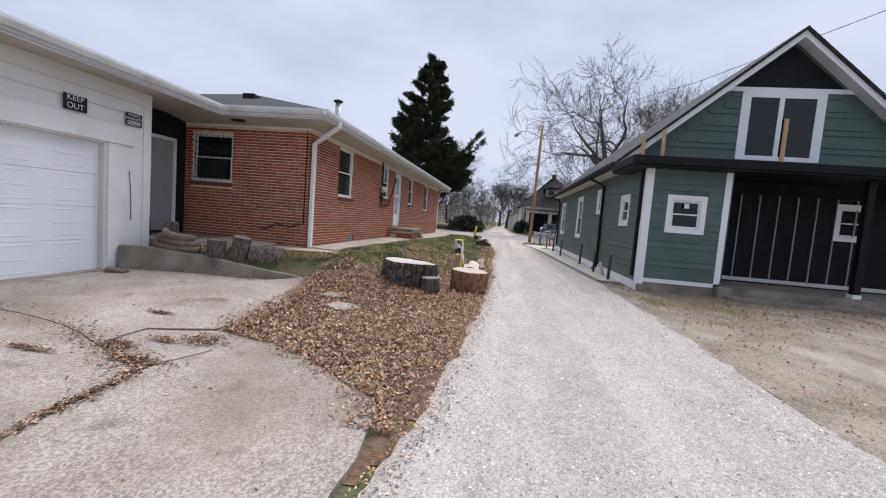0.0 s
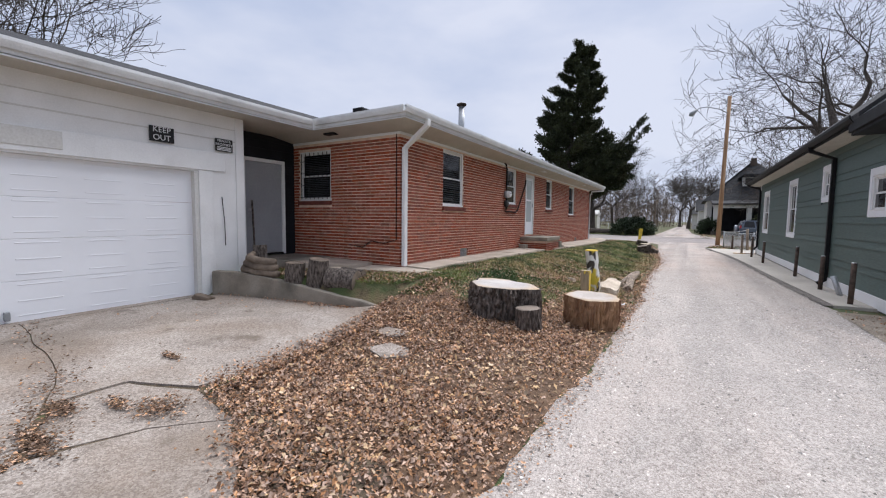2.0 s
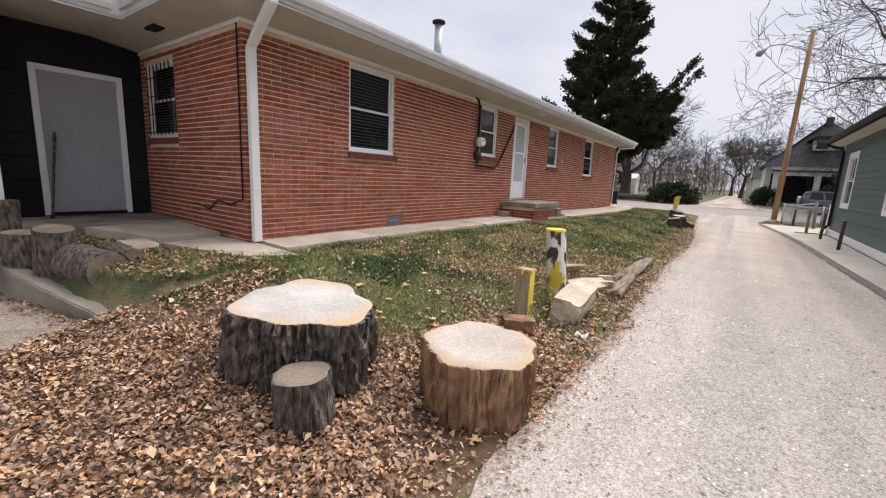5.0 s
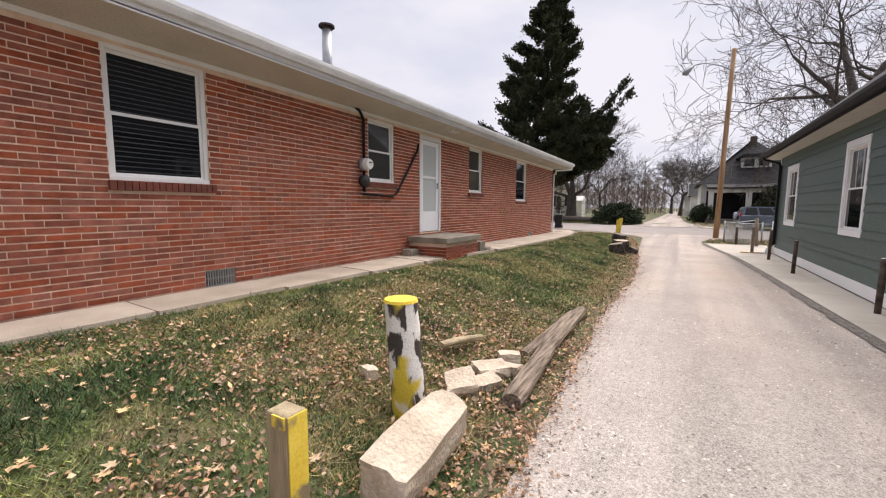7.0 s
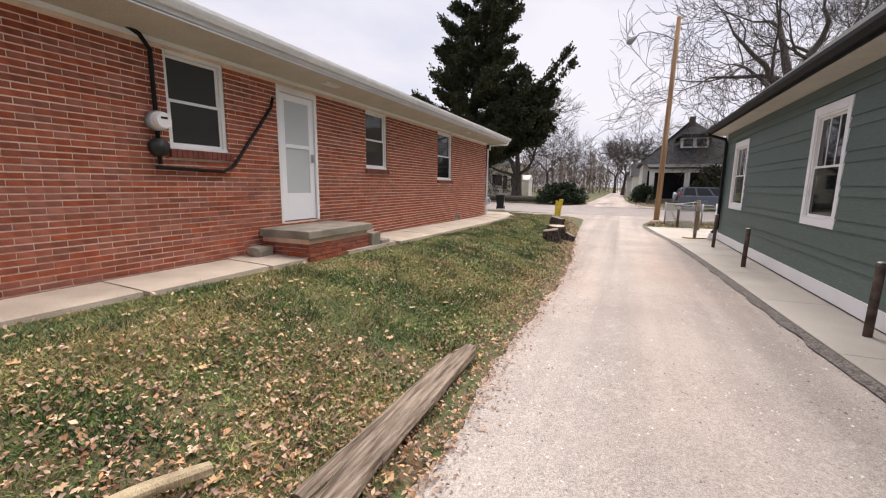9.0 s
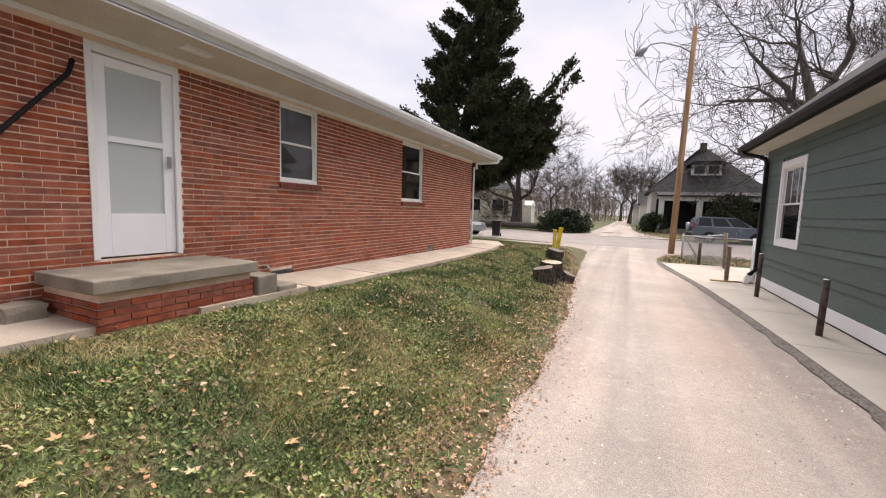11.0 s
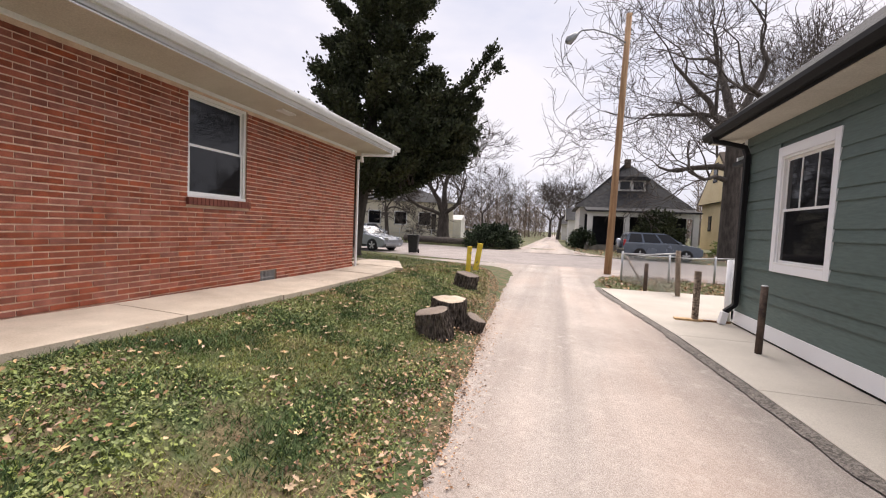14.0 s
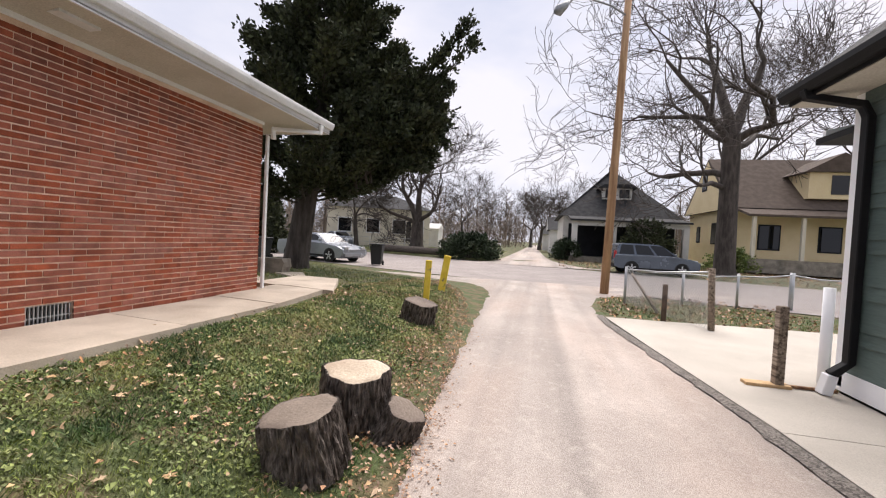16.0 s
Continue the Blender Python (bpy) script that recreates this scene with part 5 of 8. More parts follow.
# closing walls
box("wall", 11.4, 11.6, 12.75, HY1, 0, 3.4, M_GREEN_J, gh_house)
box("wall", HX + 0.1, 11.4, HY1 - 0.15, HY1 - 0.02, 0, 3.4, M_GREEN_J, gh_house)
bm = prism([(gx0, 3.3), (gx1, 3.3), (RIDX, rzt - 0.1)], HY1 - 0.15, HY1 - 0.02, "y")
part("gable_wall", bm, M_GREEN_J, gh_house)
# lumber uprights on porch roof
for x, h in ((3.92, 0.75), (4.42, 0.95)):
    lum = thing("lumber_upright", (x, 12.2, 3.42), "bare lumber stud standing on porch roof", "lumber", "lumber uprights on porch roof")
    box("stud", x - 0.045, x + 0.045, 12.18, 12.22, 3.42, 3.42 + h, M_PINE, lum, 0.003)
# downspouts
rect_pipe([(GEX - 0.07, 15.5, 3.4), (GEX - 0.05, 15.5, 3.3), (HX - 0.06, 15.5, 3.1), (HX - 0.06, 15.5, 0.25), (HX - 0.2, 15.5, 0.16)], 0.1, 0.08, "downspout", M_BLACK, gh_house, "black metal downspout")
rect_pipe([(GEX - 0.07, 27.05, 3.4), (GEX - 0.05, 27.05, 3.32), (HX - 0.1, 26.85, 3.16), (HX - 0.07, 26.80, 3.02), (HX - 0.07, 26.80, 0.45), (HX - 0.2, 26.84, 0.3)], 0.1, 0.08, "downspout", M_BLACK, gh_house, "black metal downspout")
rect_pipe([(HX - 0.2, 26.84, 0.3), (HX - 0.24, 26.86, 0.08)], 0.12, 0.1, "downspout_shoe", M_DOORWHITE, gh_house, "white downspout shoe")
rect_pipe([(HX - 0.05, 11.4, 3.2), (HX - 0.06, 11.4, 0.45)], 0.1, 0.08, "downspout", M_BLACK, gh_house, "black metal downspout")
# back porch seen past the corner
tube("cleanout_pipe", [(HX - 0.02, 27.25, 0.05), (HX - 0.02, 27.25, 1.2)], 0.055, M_DOORWHITE, gh_house, 10)
bm = prism([(4.0, 3.0), (6.2, 3.55), (6.2, 3.72), (4.0, 3.17)], 27.9, 27.96, "y")
part("porch_rake", bm, M_DOORWHITE, gh_house, "white rake board of back porch")
box("porch_roof", 3.95, 8.5, 27.08, 28.0, 3.0, 3.08, M_BLACK, gh_house)
box("porch_post", 4.5, 4.6, 27.8, 27.9, 0.1, 3.0, M_BLACK, gh_house, 0.006)

# ---- stumps, posts, stones and timbers ----
def stump(at, r, h, label, lobes, side_mat, top_mat, flare=0.12, seed=0, tilt=(0, 0), group="", lobed=0.12, furrow=0.05, stretch=1.0, along_a=0.0):
    """A sawn stump: furrowed side with root flare, and a slightly domed cut face with rings."""
    st_ = thing("tree_stump", at, label, "tree stump", group)
    m = pose(*at, tilt[0], tilt[1], 0) @ Matrix.Rotation(along_a, 4, "Z") @ Matrix.Diagonal((stretch, 1, 1, 1)) @ Matrix.Rotation(-along_a, 4, "Z")
    n, nz = 150, 9
    def rad(a):
        q = 1 + lobed * math.sin(lobes * a + seed) + 0.5 * lobed * math.sin((lobes * 2 + 1) * a + seed * 2.1)
        return r * q
    bm = bmesh.new()
    rings = []
    for k in range(nz):
        t = k / (nz - 1)
        ring = []
        for i in range(n):
            a = 2 * math.pi * i / n
            rr = rad(a) * (1 + flare * (1 - t) ** 2)
            n1 = abs(noise.noise(Vector((a * 10 * r / 0.3 + seed, t * 2.2 + 0.5 * math.sin(a * 7), seed))))
            n2 = abs(noise.noise(Vector((a * 24 * r / 0.3, t * 5.0, seed + 3))))
            fu = furrow * r * (1.3 * min(1, n1 * 4) + 0.6 * min(1, n2 * 3) - 1.2)
            rr += fu * (1 if k < nz - 1 else 0.6)
            ring.append(bm.verts.new(m @ Vector((rr * math.cos(a), rr * math.sin(a), h * t - 0.06 * (1 - t)))))
        rings.append(ring)
    for a_, b_ in zip(rings, rings[1:]):
        for i in range(n):
            j = (i + 1) % n
            bm.faces.new((a_[i], a_[j], b_[j], b_[i]))
    lip = [bm.verts.new(m @ Vector((0.935 * rad(2 * math.pi * i / n) * math.cos(2 * math.pi * i / n), 0.935 * rad(2 * math.pi * i / n) * math.sin(2 * math.pi * i / n), h - 0.008))) for i in range(n)]
    for i in range(n):
        j = (i + 1) % n
        bm.faces.new((rings[-1][i], rings[-1][j], lip[j], lip[i]))
    part("bark", bm, side_mat, st_)
    bm = bmesh.new()
    prev = None
    for f in (0.965, 0.9, 0.75, 0.5, 0.25):
        ring = []
        for i in range(n):
            a = 2 * math.pi * i / n
            rr = rad(a) * f
            z = h - 0.002 + (0.0 if f > 0.95 else 0.006 + 0.012 * noise.noise(Vector((rr * math.cos(a) * 5, rr * math.sin(a) * 5, seed))))
            ring.append(bm.verts.new(m @ Vector((rr * math.cos(a), rr * math.sin(a), z))))
        if prev:
            for i in range(n):
                j = (i + 1) % n
                bm.faces.new((prev[i], prev[j], ring[j], ring[i]))
        prev = ring
    bm.faces.new(prev)
    part("cut_face", bm, top_mat, st_, "sawn cut face", True)
    return st_


def rings_layer(centre, col, fac):
    """Growth rings about an upright axis."""
    def f(n, l, vec, src):
        mp = n.new("ShaderNodeMapping")
        mp.inputs["Location"].default_value = (-centre[0], -centre[1], 0)
        l.new(vec, mp.inputs["Vector"])
        w = n.new("ShaderNodeTexWave")
        w.wave_type, w.rings_direction = "RINGS", "Z"
        w.inputs["Scale"].default_value, w.inputs["Distortion"].default_value, w.inputs["Detail Scale"].default_value = 11.0, 7.0, 1.5
        l.new(mp.outputs["Vector"], w.inputs["Vector"])
        mm = n.new("ShaderNodeMath")
        mm.operation, mm.inputs[1].default_value = "MULTIPLY", fac
        l.new(w.outputs["Fac"], mm.inputs[0])
        mx = n.new("ShaderNodeMix")
        mx.data_type = "RGBA"
        mx.inputs["B"].default_value = (*col, 1)
        l.new(mm.outputs[0], mx.inputs["Factor"])
        l.new(src, mx.inputs["A"])
        return mx.outputs["Result"]
    return f


def sapwood_layer(centre, r0, r1, col):
    """A stained outer ring of sapwood, wandering in width."""
    def f(n, l, vec, src):
        mp = n.new("ShaderNodeMapping")
        mp.inputs["Location"].default_value = (-centre[0], -centre[1], 0)
        mp.inputs["Scale"].default_value = (1, 1, 0)
        l.new(vec, mp.inputs["Vector"])
        ln, t, ad, mr, mx = n.new("ShaderNodeVectorMath"), n.new("ShaderNodeTexNoise"), n.new("ShaderNodeMath"), n.new("ShaderNodeMapRange"), n.new("ShaderNodeMix")
        ln.operation = "LENGTH"
        l.new(mp.outputs["Vector"], ln.inputs[0])
        t.inputs["Scale"].default_value, t.inputs["Detail"].default_value = 4.0, 5.0
        l.new(vec, t.inputs["Vector"])
        ad.operation, ad.inputs[1].default_value = "MULTIPLY_ADD", 0.3 * r1
        l.new(t.outputs["Fac"], ad.inputs[0])
        l.new(ln.outputs["Value"], ad.inputs[2])
        mr.inputs["From Min"].default_value, mr.inputs["From Max"].default_value, mr.inputs["To Max"].default_value = r0 + 0.15 * r1, r1 + 0.15 * r1, 0.8
        l.new(ad.outputs[0], mr.inputs["Value"])
        mx.data_type = "RGBA"
        mx.inputs["B"].default_value = (*col, 1)
        l.new(mr.outputs["Result"], mx.inputs["Factor"])
        l.new(src, mx.inputs["A"])
        return mx.outputs["Result"]
    return f


def cut_mat(name, c, base, dark, fac, sap=0.0):
    layers = [rings_layer(c, dark, fac), overlay(dark, 5, 0.58, 0.7, 7, fac=0.25), overlay(tuple(v * 0.4 for v in dark), 40, 0.66, 0.74, 2, fac=0.5)]
    if sap:
        layers.insert(1, sapwood_layer(c, 0.72 * sap, 1.05 * sap, (0.46, 0.33, 0.19)))
    return mat(name, *base, 0.8, 2.4, 0.3, 45, extra=chain(*layers))


FRESH = ((0.39, 0.365, 0.34), (0.51, 0.485, 0.46))
OLDC = ((0.13, 0.10, 0.08), (0.24, 0.195, 0.155))
stump((-1.46, 8.24, land(-1.46, 8.24)), 0.47, 0.38, "broad low tree stump with pale fresh-cut top and dark bark", 3, M_BARK, cut_mat("cut_a", (-1.46, 8.24), FRESH, (0.40, 0.29, 0.19), 0.07, 0.5), 0.04, 1, (-2, 2), "", 0.10, 0.11, 1.2, 2.5)
stump((-0.88, 7.82, land(-0.88, 7.82)), 0.165, 0.29, "small grey weathered stump beside a broad stump", 4, M_BARK, cut_mat("cut_b", (-0.88, 7.82), OLDC, (0.15, 0.11, 0.08), 0.3), 0.06, 2, (2, -3), "", 0.04, 0.06)
stump((-0.24, 8.7, land(-0.24, 8.7)), 0.37, 0.43, "sawn stump with stripped reddish sides and cream top", 5, M_WOODRED, cut_mat("cut_c", (-0.24, 8.7), ((0.36, 0.315, 0.275), (0.47, 0.43, 0.39)), (0.36, 0.23, 0.14), 0.10, 0.36), -0.08, 3, (1, 2), "", 0.05, 0.08, 1.0, 2.2)
stump((-0.85, 23.98, land(-0.85, 23.98)), 0.235, 0.33, "grey furrowed stump leaning beside lane with dark old cut", 4, M_BARK, cut_mat("cut_d", (-0.85, 23.98), OLDC, (0.15, 0.12, 0.09), 0.25), 0.12, 4, (4, -10), "paired stumps by the lane", 0.05, 0.10)
stump((-0.83, 24.62, land(-0.83, 24.62)), 0.245, 0.40, "furrowed stump with split pale weathered cut top", 3, M_BARK, cut_mat("cut_e", (-0.86, 24.5), ((0.36, 0.28, 0.20), (0.56, 0.48, 0.37)), (0.3, 0.22, 0.15), 0.25), 0.10, 5, (3, 2), "paired stumps by the lane", 0.09, 0.12)
stump((-1.32, 27.95, land(-1.32, 27.95)), 0.25, 0.32, "small dark stump at foot of yellow post", 4, M_BARK, cut_mat("cut_f", (-1.32, 27.95), OLDC, (0.12, 0.09, 0.07), 0.5), 0.12, 6, (4, 12), "", 0.06, 0.10)

stump((-0.49, 24.58, land(-0.49, 24.58)), 0.15, 0.22, "leaning dark bark stub against paired stumps", 3, M_BARK, cut_mat("cut_g", (-0.53, 24.5), OLDC, (0.12, 0.09, 0.07), 0.4), 0.25, 7, (0, 24), "paired stumps by the lane", 0.09, 0.12)

# painted posts
yp = thing("wooden_post", (-0.71, 11.43, land(-0.71, 11.43)), "round wooden post with peeling white and yellow paint", "post")
bm = bmesh.new()
for k in range(9):
    t = k / 8
    cx, cy, z = -0.70 - 0.10 * t, 11.42 + 0.02 * t, land(-0.7, 11.4) - 0.05 + 0.88 * t
    ring = []
    for i in range(28):
        a = 2 * math.pi * i / 28
        r = 0.122 + 0.008 * noise.noise(Vector((a * 4, t * 3, 2))) - 0.006 * max(0, noise.noise(Vector((a * 9, t, 7))))
        ring.append(bm.verts.new((cx + r * math.cos(a), cy + r * math.sin(a), z)))
    if k:
        for i in range(28):
            bm.faces.new((prev[i], prev[(i + 1) % 28], ring[(i + 1) % 28], ring[i]))
    prev = ring
part("shaft", bm, M_PEEL, yp, "", True)
top_z = land(-0.7, 11.4) + 0.83
part("top", tube_bm([(-0.80, 11.44, top_z - 0.008), (-0.80, 11.44, top_z + 0.012)], [0.127, 0.118], 24), M_YELLOW, yp, "yellow painted post top")
sp = thing("wooden_post", (-0.66, 10.32, land(-0.66, 10.32)), "split grey timber post with one yellow painted face", "post")
box("shaft", -0.75, -0.60, 10.27, 10.39, land(-0.66, 10.32) - 0.05, 0.68, M_PLANKY, sp, 0.012)
box("painted_face", -0.598, -0.592, 10.275, 10.385, land(-0.66, 10.32) + 0.05, 0.675, M_YELLOW, sp, 0.0, "yellow painted face")
box("painted_face", -0.69, -0.605, 10.258, 10.268, 0.62, 0.678, M_YELLOW, sp, 0.0, "yellow painted face")
for x, y, h, lean, w in ((-1.55, 29.3, 0.86, 0.03, 0.06), (-1.78, 31.6, 0.90, 0.14, 0.085)):
    zb = land(x, y)
    q = thing("wooden_post", (x, y, zb), "upright post painted bright yellow at the lane's edge", "post", "yellow posts by street corner")
    bm = bmesh.new()
    box_bm(-w, w, -w * 0.6, w * 0.6, -0.05, h, 0.012, bm)
    bm.transform(pose(x, y, zb, 0, math.degrees(lean), 15))
    part("shaft", bm, M_YELLOW, q)


def rock(name, at, size, material, label, seed, rot=(0, 0, 0), cat="rock", group=""):
    """An angular stone."""
    bm = bmesh.new()
    bmesh.ops.create_cube(bm, size=1.0)
    bmesh.ops.subdivide_edges(bm, edges=bm.edges[:], cuts=3, use_grid_fill=True)
    for v_ in bm.verts:
        c = v_.co.copy()
        c = c.lerp(c.normalized() * 0.62, 0.14)
        c += 0.10 * noise.noise_vector(c * 2.3 + Vector((seed, 0, 0))) + 0.03 * noise.noise_vector(c * 7 + Vector((seed, 5, 0)))
        v_.co = Vector((c.x * size[0], c.y * size[1], c.z * size[2]))
    bm.transform(pose(*at, *rot))
    ob = part(name, bm, material, None)
    return tagged(ob, label, cat, group)


rock("limestone_block", (-0.34, 10.98, 0.22), (0.28, 0.76, 0.36), M_LIME, "long tan limestone block lying at lane's edge", 1, (6, 14, 3))
for k, (x, y, s) in enumerate(((-0.5, 12.87, 0.26), (-0.53, 12.48, 0.3), (-0.62, 12.05, 0.32), (-0.38, 12.6, 0.2), (-0.45, 12.2, 0.22), (-1.2, 11.55, 0.13))):
    rock("stone", (x, y, land(x, y) + 0.03), (s, s * 0.8, 0.11), M_LIME, "flat pale stone half sunk in leaves", 3 + k, (RNG.uniform(-12, 12), RNG.uniform(-12, 12), RNG.uniform(0, 180)), "stone", "flat stones by the lane")
rock("fieldstone", (-4.0, 16.2, 0.64), (0.24, 0.3, 0.2), M_CONCD, "grey fieldstone against brick wall beside stoop", 12)
rock("fieldstone", (-4.85, 8.3, 0.52), (0.5, 0.3, 0.2), M_LIME, "rough pale stone beside entry walk", 13)
rock("root_lump", (-0.57, 10.02, land(-0.57, 10.02) + 0.05), (0.3, 0.2, 0.16), M_WOODRED, "broken reddish root lump in leaves", 15, (0, 0, 30), "root")


def timber(p0, p1, w, label, seed, material=M_GREYWOOD, name="timber"):
    """A split, weathered length of timber."""
    p0, p1 = Vector(p0), Vector(p1)
    n = 12
    d = (p1 - p0).normalized()
    sd = d.cross(Vector((0, 0, 1))).normalized()
    up = sd.cross(d)
    bm = bmesh.new()
    prev = None
    for k in range(n + 1):
        t = k / n
        c = p0.lerp(p1, t) + 0.03 * noise.noise_vector(Vector((t * 2, seed, 0)))
        ring = []
        for i in range(12):
            a = 2 * math.pi * i / 12
            r = w * (0.5 + 0.12 * noise.noise(Vector((math.cos(a) * 1.5, math.sin(a) * 1.5, t * 1.2 + seed))) + 0.10 * noise.noise(Vector((a * 3, t * 0.8, seed + 4))))
            if k in (0, n):
                r *= 0.85 + 0.3 * abs(noise.noise(Vector((a * 2, seed, 1))))
            ring.append(bm.verts.new(c + sd * r * math.cos(a) + up * r * math.sin(a) * 0.8))
        if prev:
            for i in range(12):
                bm.faces.new((prev[i], prev[(i + 1) % 12], ring[(i + 1) % 12], ring[i]))
        else:
            bm.faces.new(ring[::-1])
        prev = ring
    bm.faces.new(prev)
    return tagged(part(name, bm, material, None), label, name.replace("_", " "))


timber((-0.12, 11.95, 0.13), (-0.28, 13.7, 0.14), 0.19, "split weathered grey timber edging lane", 1)
timber((-0.22, 13.5, 0.15), (-0.28, 15.2, 0.15), 0.17, "split weathered brown timber edging lane", 2)
timber((-0.42, 13.1, 0.12), (-0.34, 15.0, 0.14), 0.12, "thin split weathered timber edging lane", 3)
timber((-1.02, 12.42, 0.29), (-0.84, 12.95, 0.27), 0.085, "short pale branch lying in leaves", 5, M_PLANKY, "branch")

# log pile on the retaining wall
def log_piece(p0, p1, r0, r1, label, seed, name="log"):
    p0, p1 = Vector(p0), Vector(p1)
    lg = thing(name, tuple(p0), label, name, "logs on the retaining wall")
    d = (p1 - p0).normalized()
    e1 = d.orthogonal().normalized()
    e2 = d.cross(e1)
    bm = bmesh.new()
    prev = None
    for k in range(8):
        t = k / 7
        ring = []
        for i in range(28):
            a = 2 * math.pi * i / 28
            r = (r0 + (r1 - r0) * t) * (1 + 0.07 * noise.noise(Vector((math.cos(a) * 1.4, math.sin(a) * 1.4, t + seed))) + 0.10 * abs(noise.noise(Vector((a * 6, t * 1.5, seed)))))
            ring.append(bm.verts.new(p0.lerp(p1, t) + (e1 * math.cos(a) + e2 * math.sin(a)) * r))
        if prev:
            for i in range(28):
                bm.faces.new((prev[i], prev[(i + 1) % 28], ring[(i + 1) % 28], ring[i]))
        prev = ring
    part("bark", bm, M_BARK, lg)
    for p, r, s in ((p0, r0, -1), (p1, r1, 1)):
        part("cut_face", tube_bm([p, p + d * s * 0.004], [r * 1.0, r * 0.97], 24), M_CUTOLD, lg, "grey weathered cut face")
    return lg


log_piece((-4.98, 7.32, 0.40), (-4.96, 7.33, 0.80), 0.16, 0.165, "short upright bark-covered log on retaining wall", 1)
log_piece((-4.64, 7.50, 0.34), (-4.55, 7.50, 0.87), 0.17, 0.16, "taller upright bark-covered log on retaining wall", 2)
log_piece((-4.42, 7.60, 0.53), (-3.90, 7.74, 0.50), 0.195, 0.19, "dark bark-covered log lying on its side", 3)
log_piece((-4.40, 7.9, 0.60), (-3.98, 7.98, 0.57), 0.11, 0.11, "dark bark-covered log lying on its side", 4)
log_piece((-5.95, 7.35, 0.58), (-5.98, 7.36, 1.06), 0.13, 0.125, "upright weathered log section behind stacked slabs", 5)
for k in range(3):
    z = 0.60 + k * 0.105
    slabw = thing("curved_wood_slab", (-5.6, 7.15, z), "stacked curved weathered bark slab on retaining wall", "wood slab", "stacked curved slabs")
    pts = [(-6.15 + 0.10 * k, 7.15 + 0.05, z + 0.10), (-5.95 + 0.08 * k, 7.02, z + 0.05), (-5.6, 7.05, z), (-5.22 - 0.04 * k, 7.18, z - 0.01)]
    part("slab", tube_bm(pts, [0.055, 0.075, 0.075, 0.06], 10), M_CUTOLD, slabw, "", True)
rock("stone", (-6.1, 6.35, 0.2), (0.3, 0.16, 0.1), M_CUTOLD, "broken bark chunk on driveway by garage corner", 21, (0, 10, 20), "bark chunk")
sd_ = thing("walking_stick", (-6.9, 7.9, 0.7), "thin dark stick leaning on entry door", "stick")
tube("stick", [(-7.0, 7.95, 0.71), (-7.36, 8.15, 1.95)], 0.02, M_BARK, sd_, 6)

# steel posts on the concrete strip
for x, y, h in ((3.52, 12.75, 0.80), (3.52, 14.75, 0.80), (3.57, 17.57, 0.88), (3.38, 21.9, 0.85), (3.36, 24.95, 0.95)):
    q = thing("steel_post", (x, y, land(1, y) + 0.045), "short rusty dark steel post set in concrete strip", "post", "steel posts along green house")
    tube("shaft", [(x, y, land(1, y) + 0.03), (x + 0.012, y, land(1, y) + h)], 0.042, M_RUST, q, 14)
    part("cap", tube_bm([(x + 0.012, y, land(1, y) + h), (x + 0.012, y, land(1, y) + h + 0.012)], [0.042, 0.03], 14), M_GALV, q, "dull metal cap")
q = thing("wooden_post", (3.2, 26.95, 0.07), "brown timber post with wooden foot and red bar", "post")
box("shaft", 3.14, 3.23, 26.9, 27.0, 0.07, 0.98, M_GREYWOOD, q, 0.008)
box("foot", 2.85, 3.30, 26.88, 27.02, 0.07, 0.11, M_PINE, q, 0.008, "pale wooden foot")
box("bar", 3.24, 3.75, 26.93, 26.97, 0.08, 0.11, M_WOODRED, q, 0.004, "dull red bar")
q = thing("pipe_stub", (3.62, 14.0, 0.05), "leaning grey pipe stub beside green wall", "pipe")
tube("shaft", [(3.68, 13.95, 0.06), (3.56, 14.05, 0.5)], 0.05, M_GALV, q, 10)
q = thing("steel_post", (3.1, 30.85, 0.07), "dark steel post beside chain-link fence", "post")
tube("shaft", [(3.1, 30.85, 0.0), (3.1, 30.85, 0.82)], 0.05, M_RUST, q, 12)

# ---- utility pole with street lamp ----
pole = thing("utility_pole", (2.64, 35.4, -0.05), "tall bare brown wooden utility pole with street lamp arm", "utility pole")
tube("shaft", [(2.64, 35.4, -0.1), (2.70, 35.4, 3.3), (2.76, 35.4, 6.6), (2.82, 35.4, 9.75)], [0.135, 0.125, 0.112, 0.10], M_POLE, pole, 16)
arm = tube("lamp_arm", [(2.8, 35.35, 8.65), (2.3, 35.25, 8.95), (1.6, 35.1, 9.15), (1.15, 35.0, 9.1), (1.0, 34.97, 8.95)], 0.03, M_LAMPG, pole, 8)
bm = tube_bm([(1.02, 34.97, 9.0), (0.92, 34.95, 8.9), (0.72, 34.9, 8.72), (0.6, 34.87, 8.66)], [0.06, 0.11, 0.17, 0.05], 12)
part("lamp_head", bm, M_LAMPG, pole, "grey street lamp head", True)
tube("wire", [(2.84, 35.3, 9.6), (9, 22, 9.0), (16, 4, 9.2)], 0.012, M_BLACK, pole, 5)

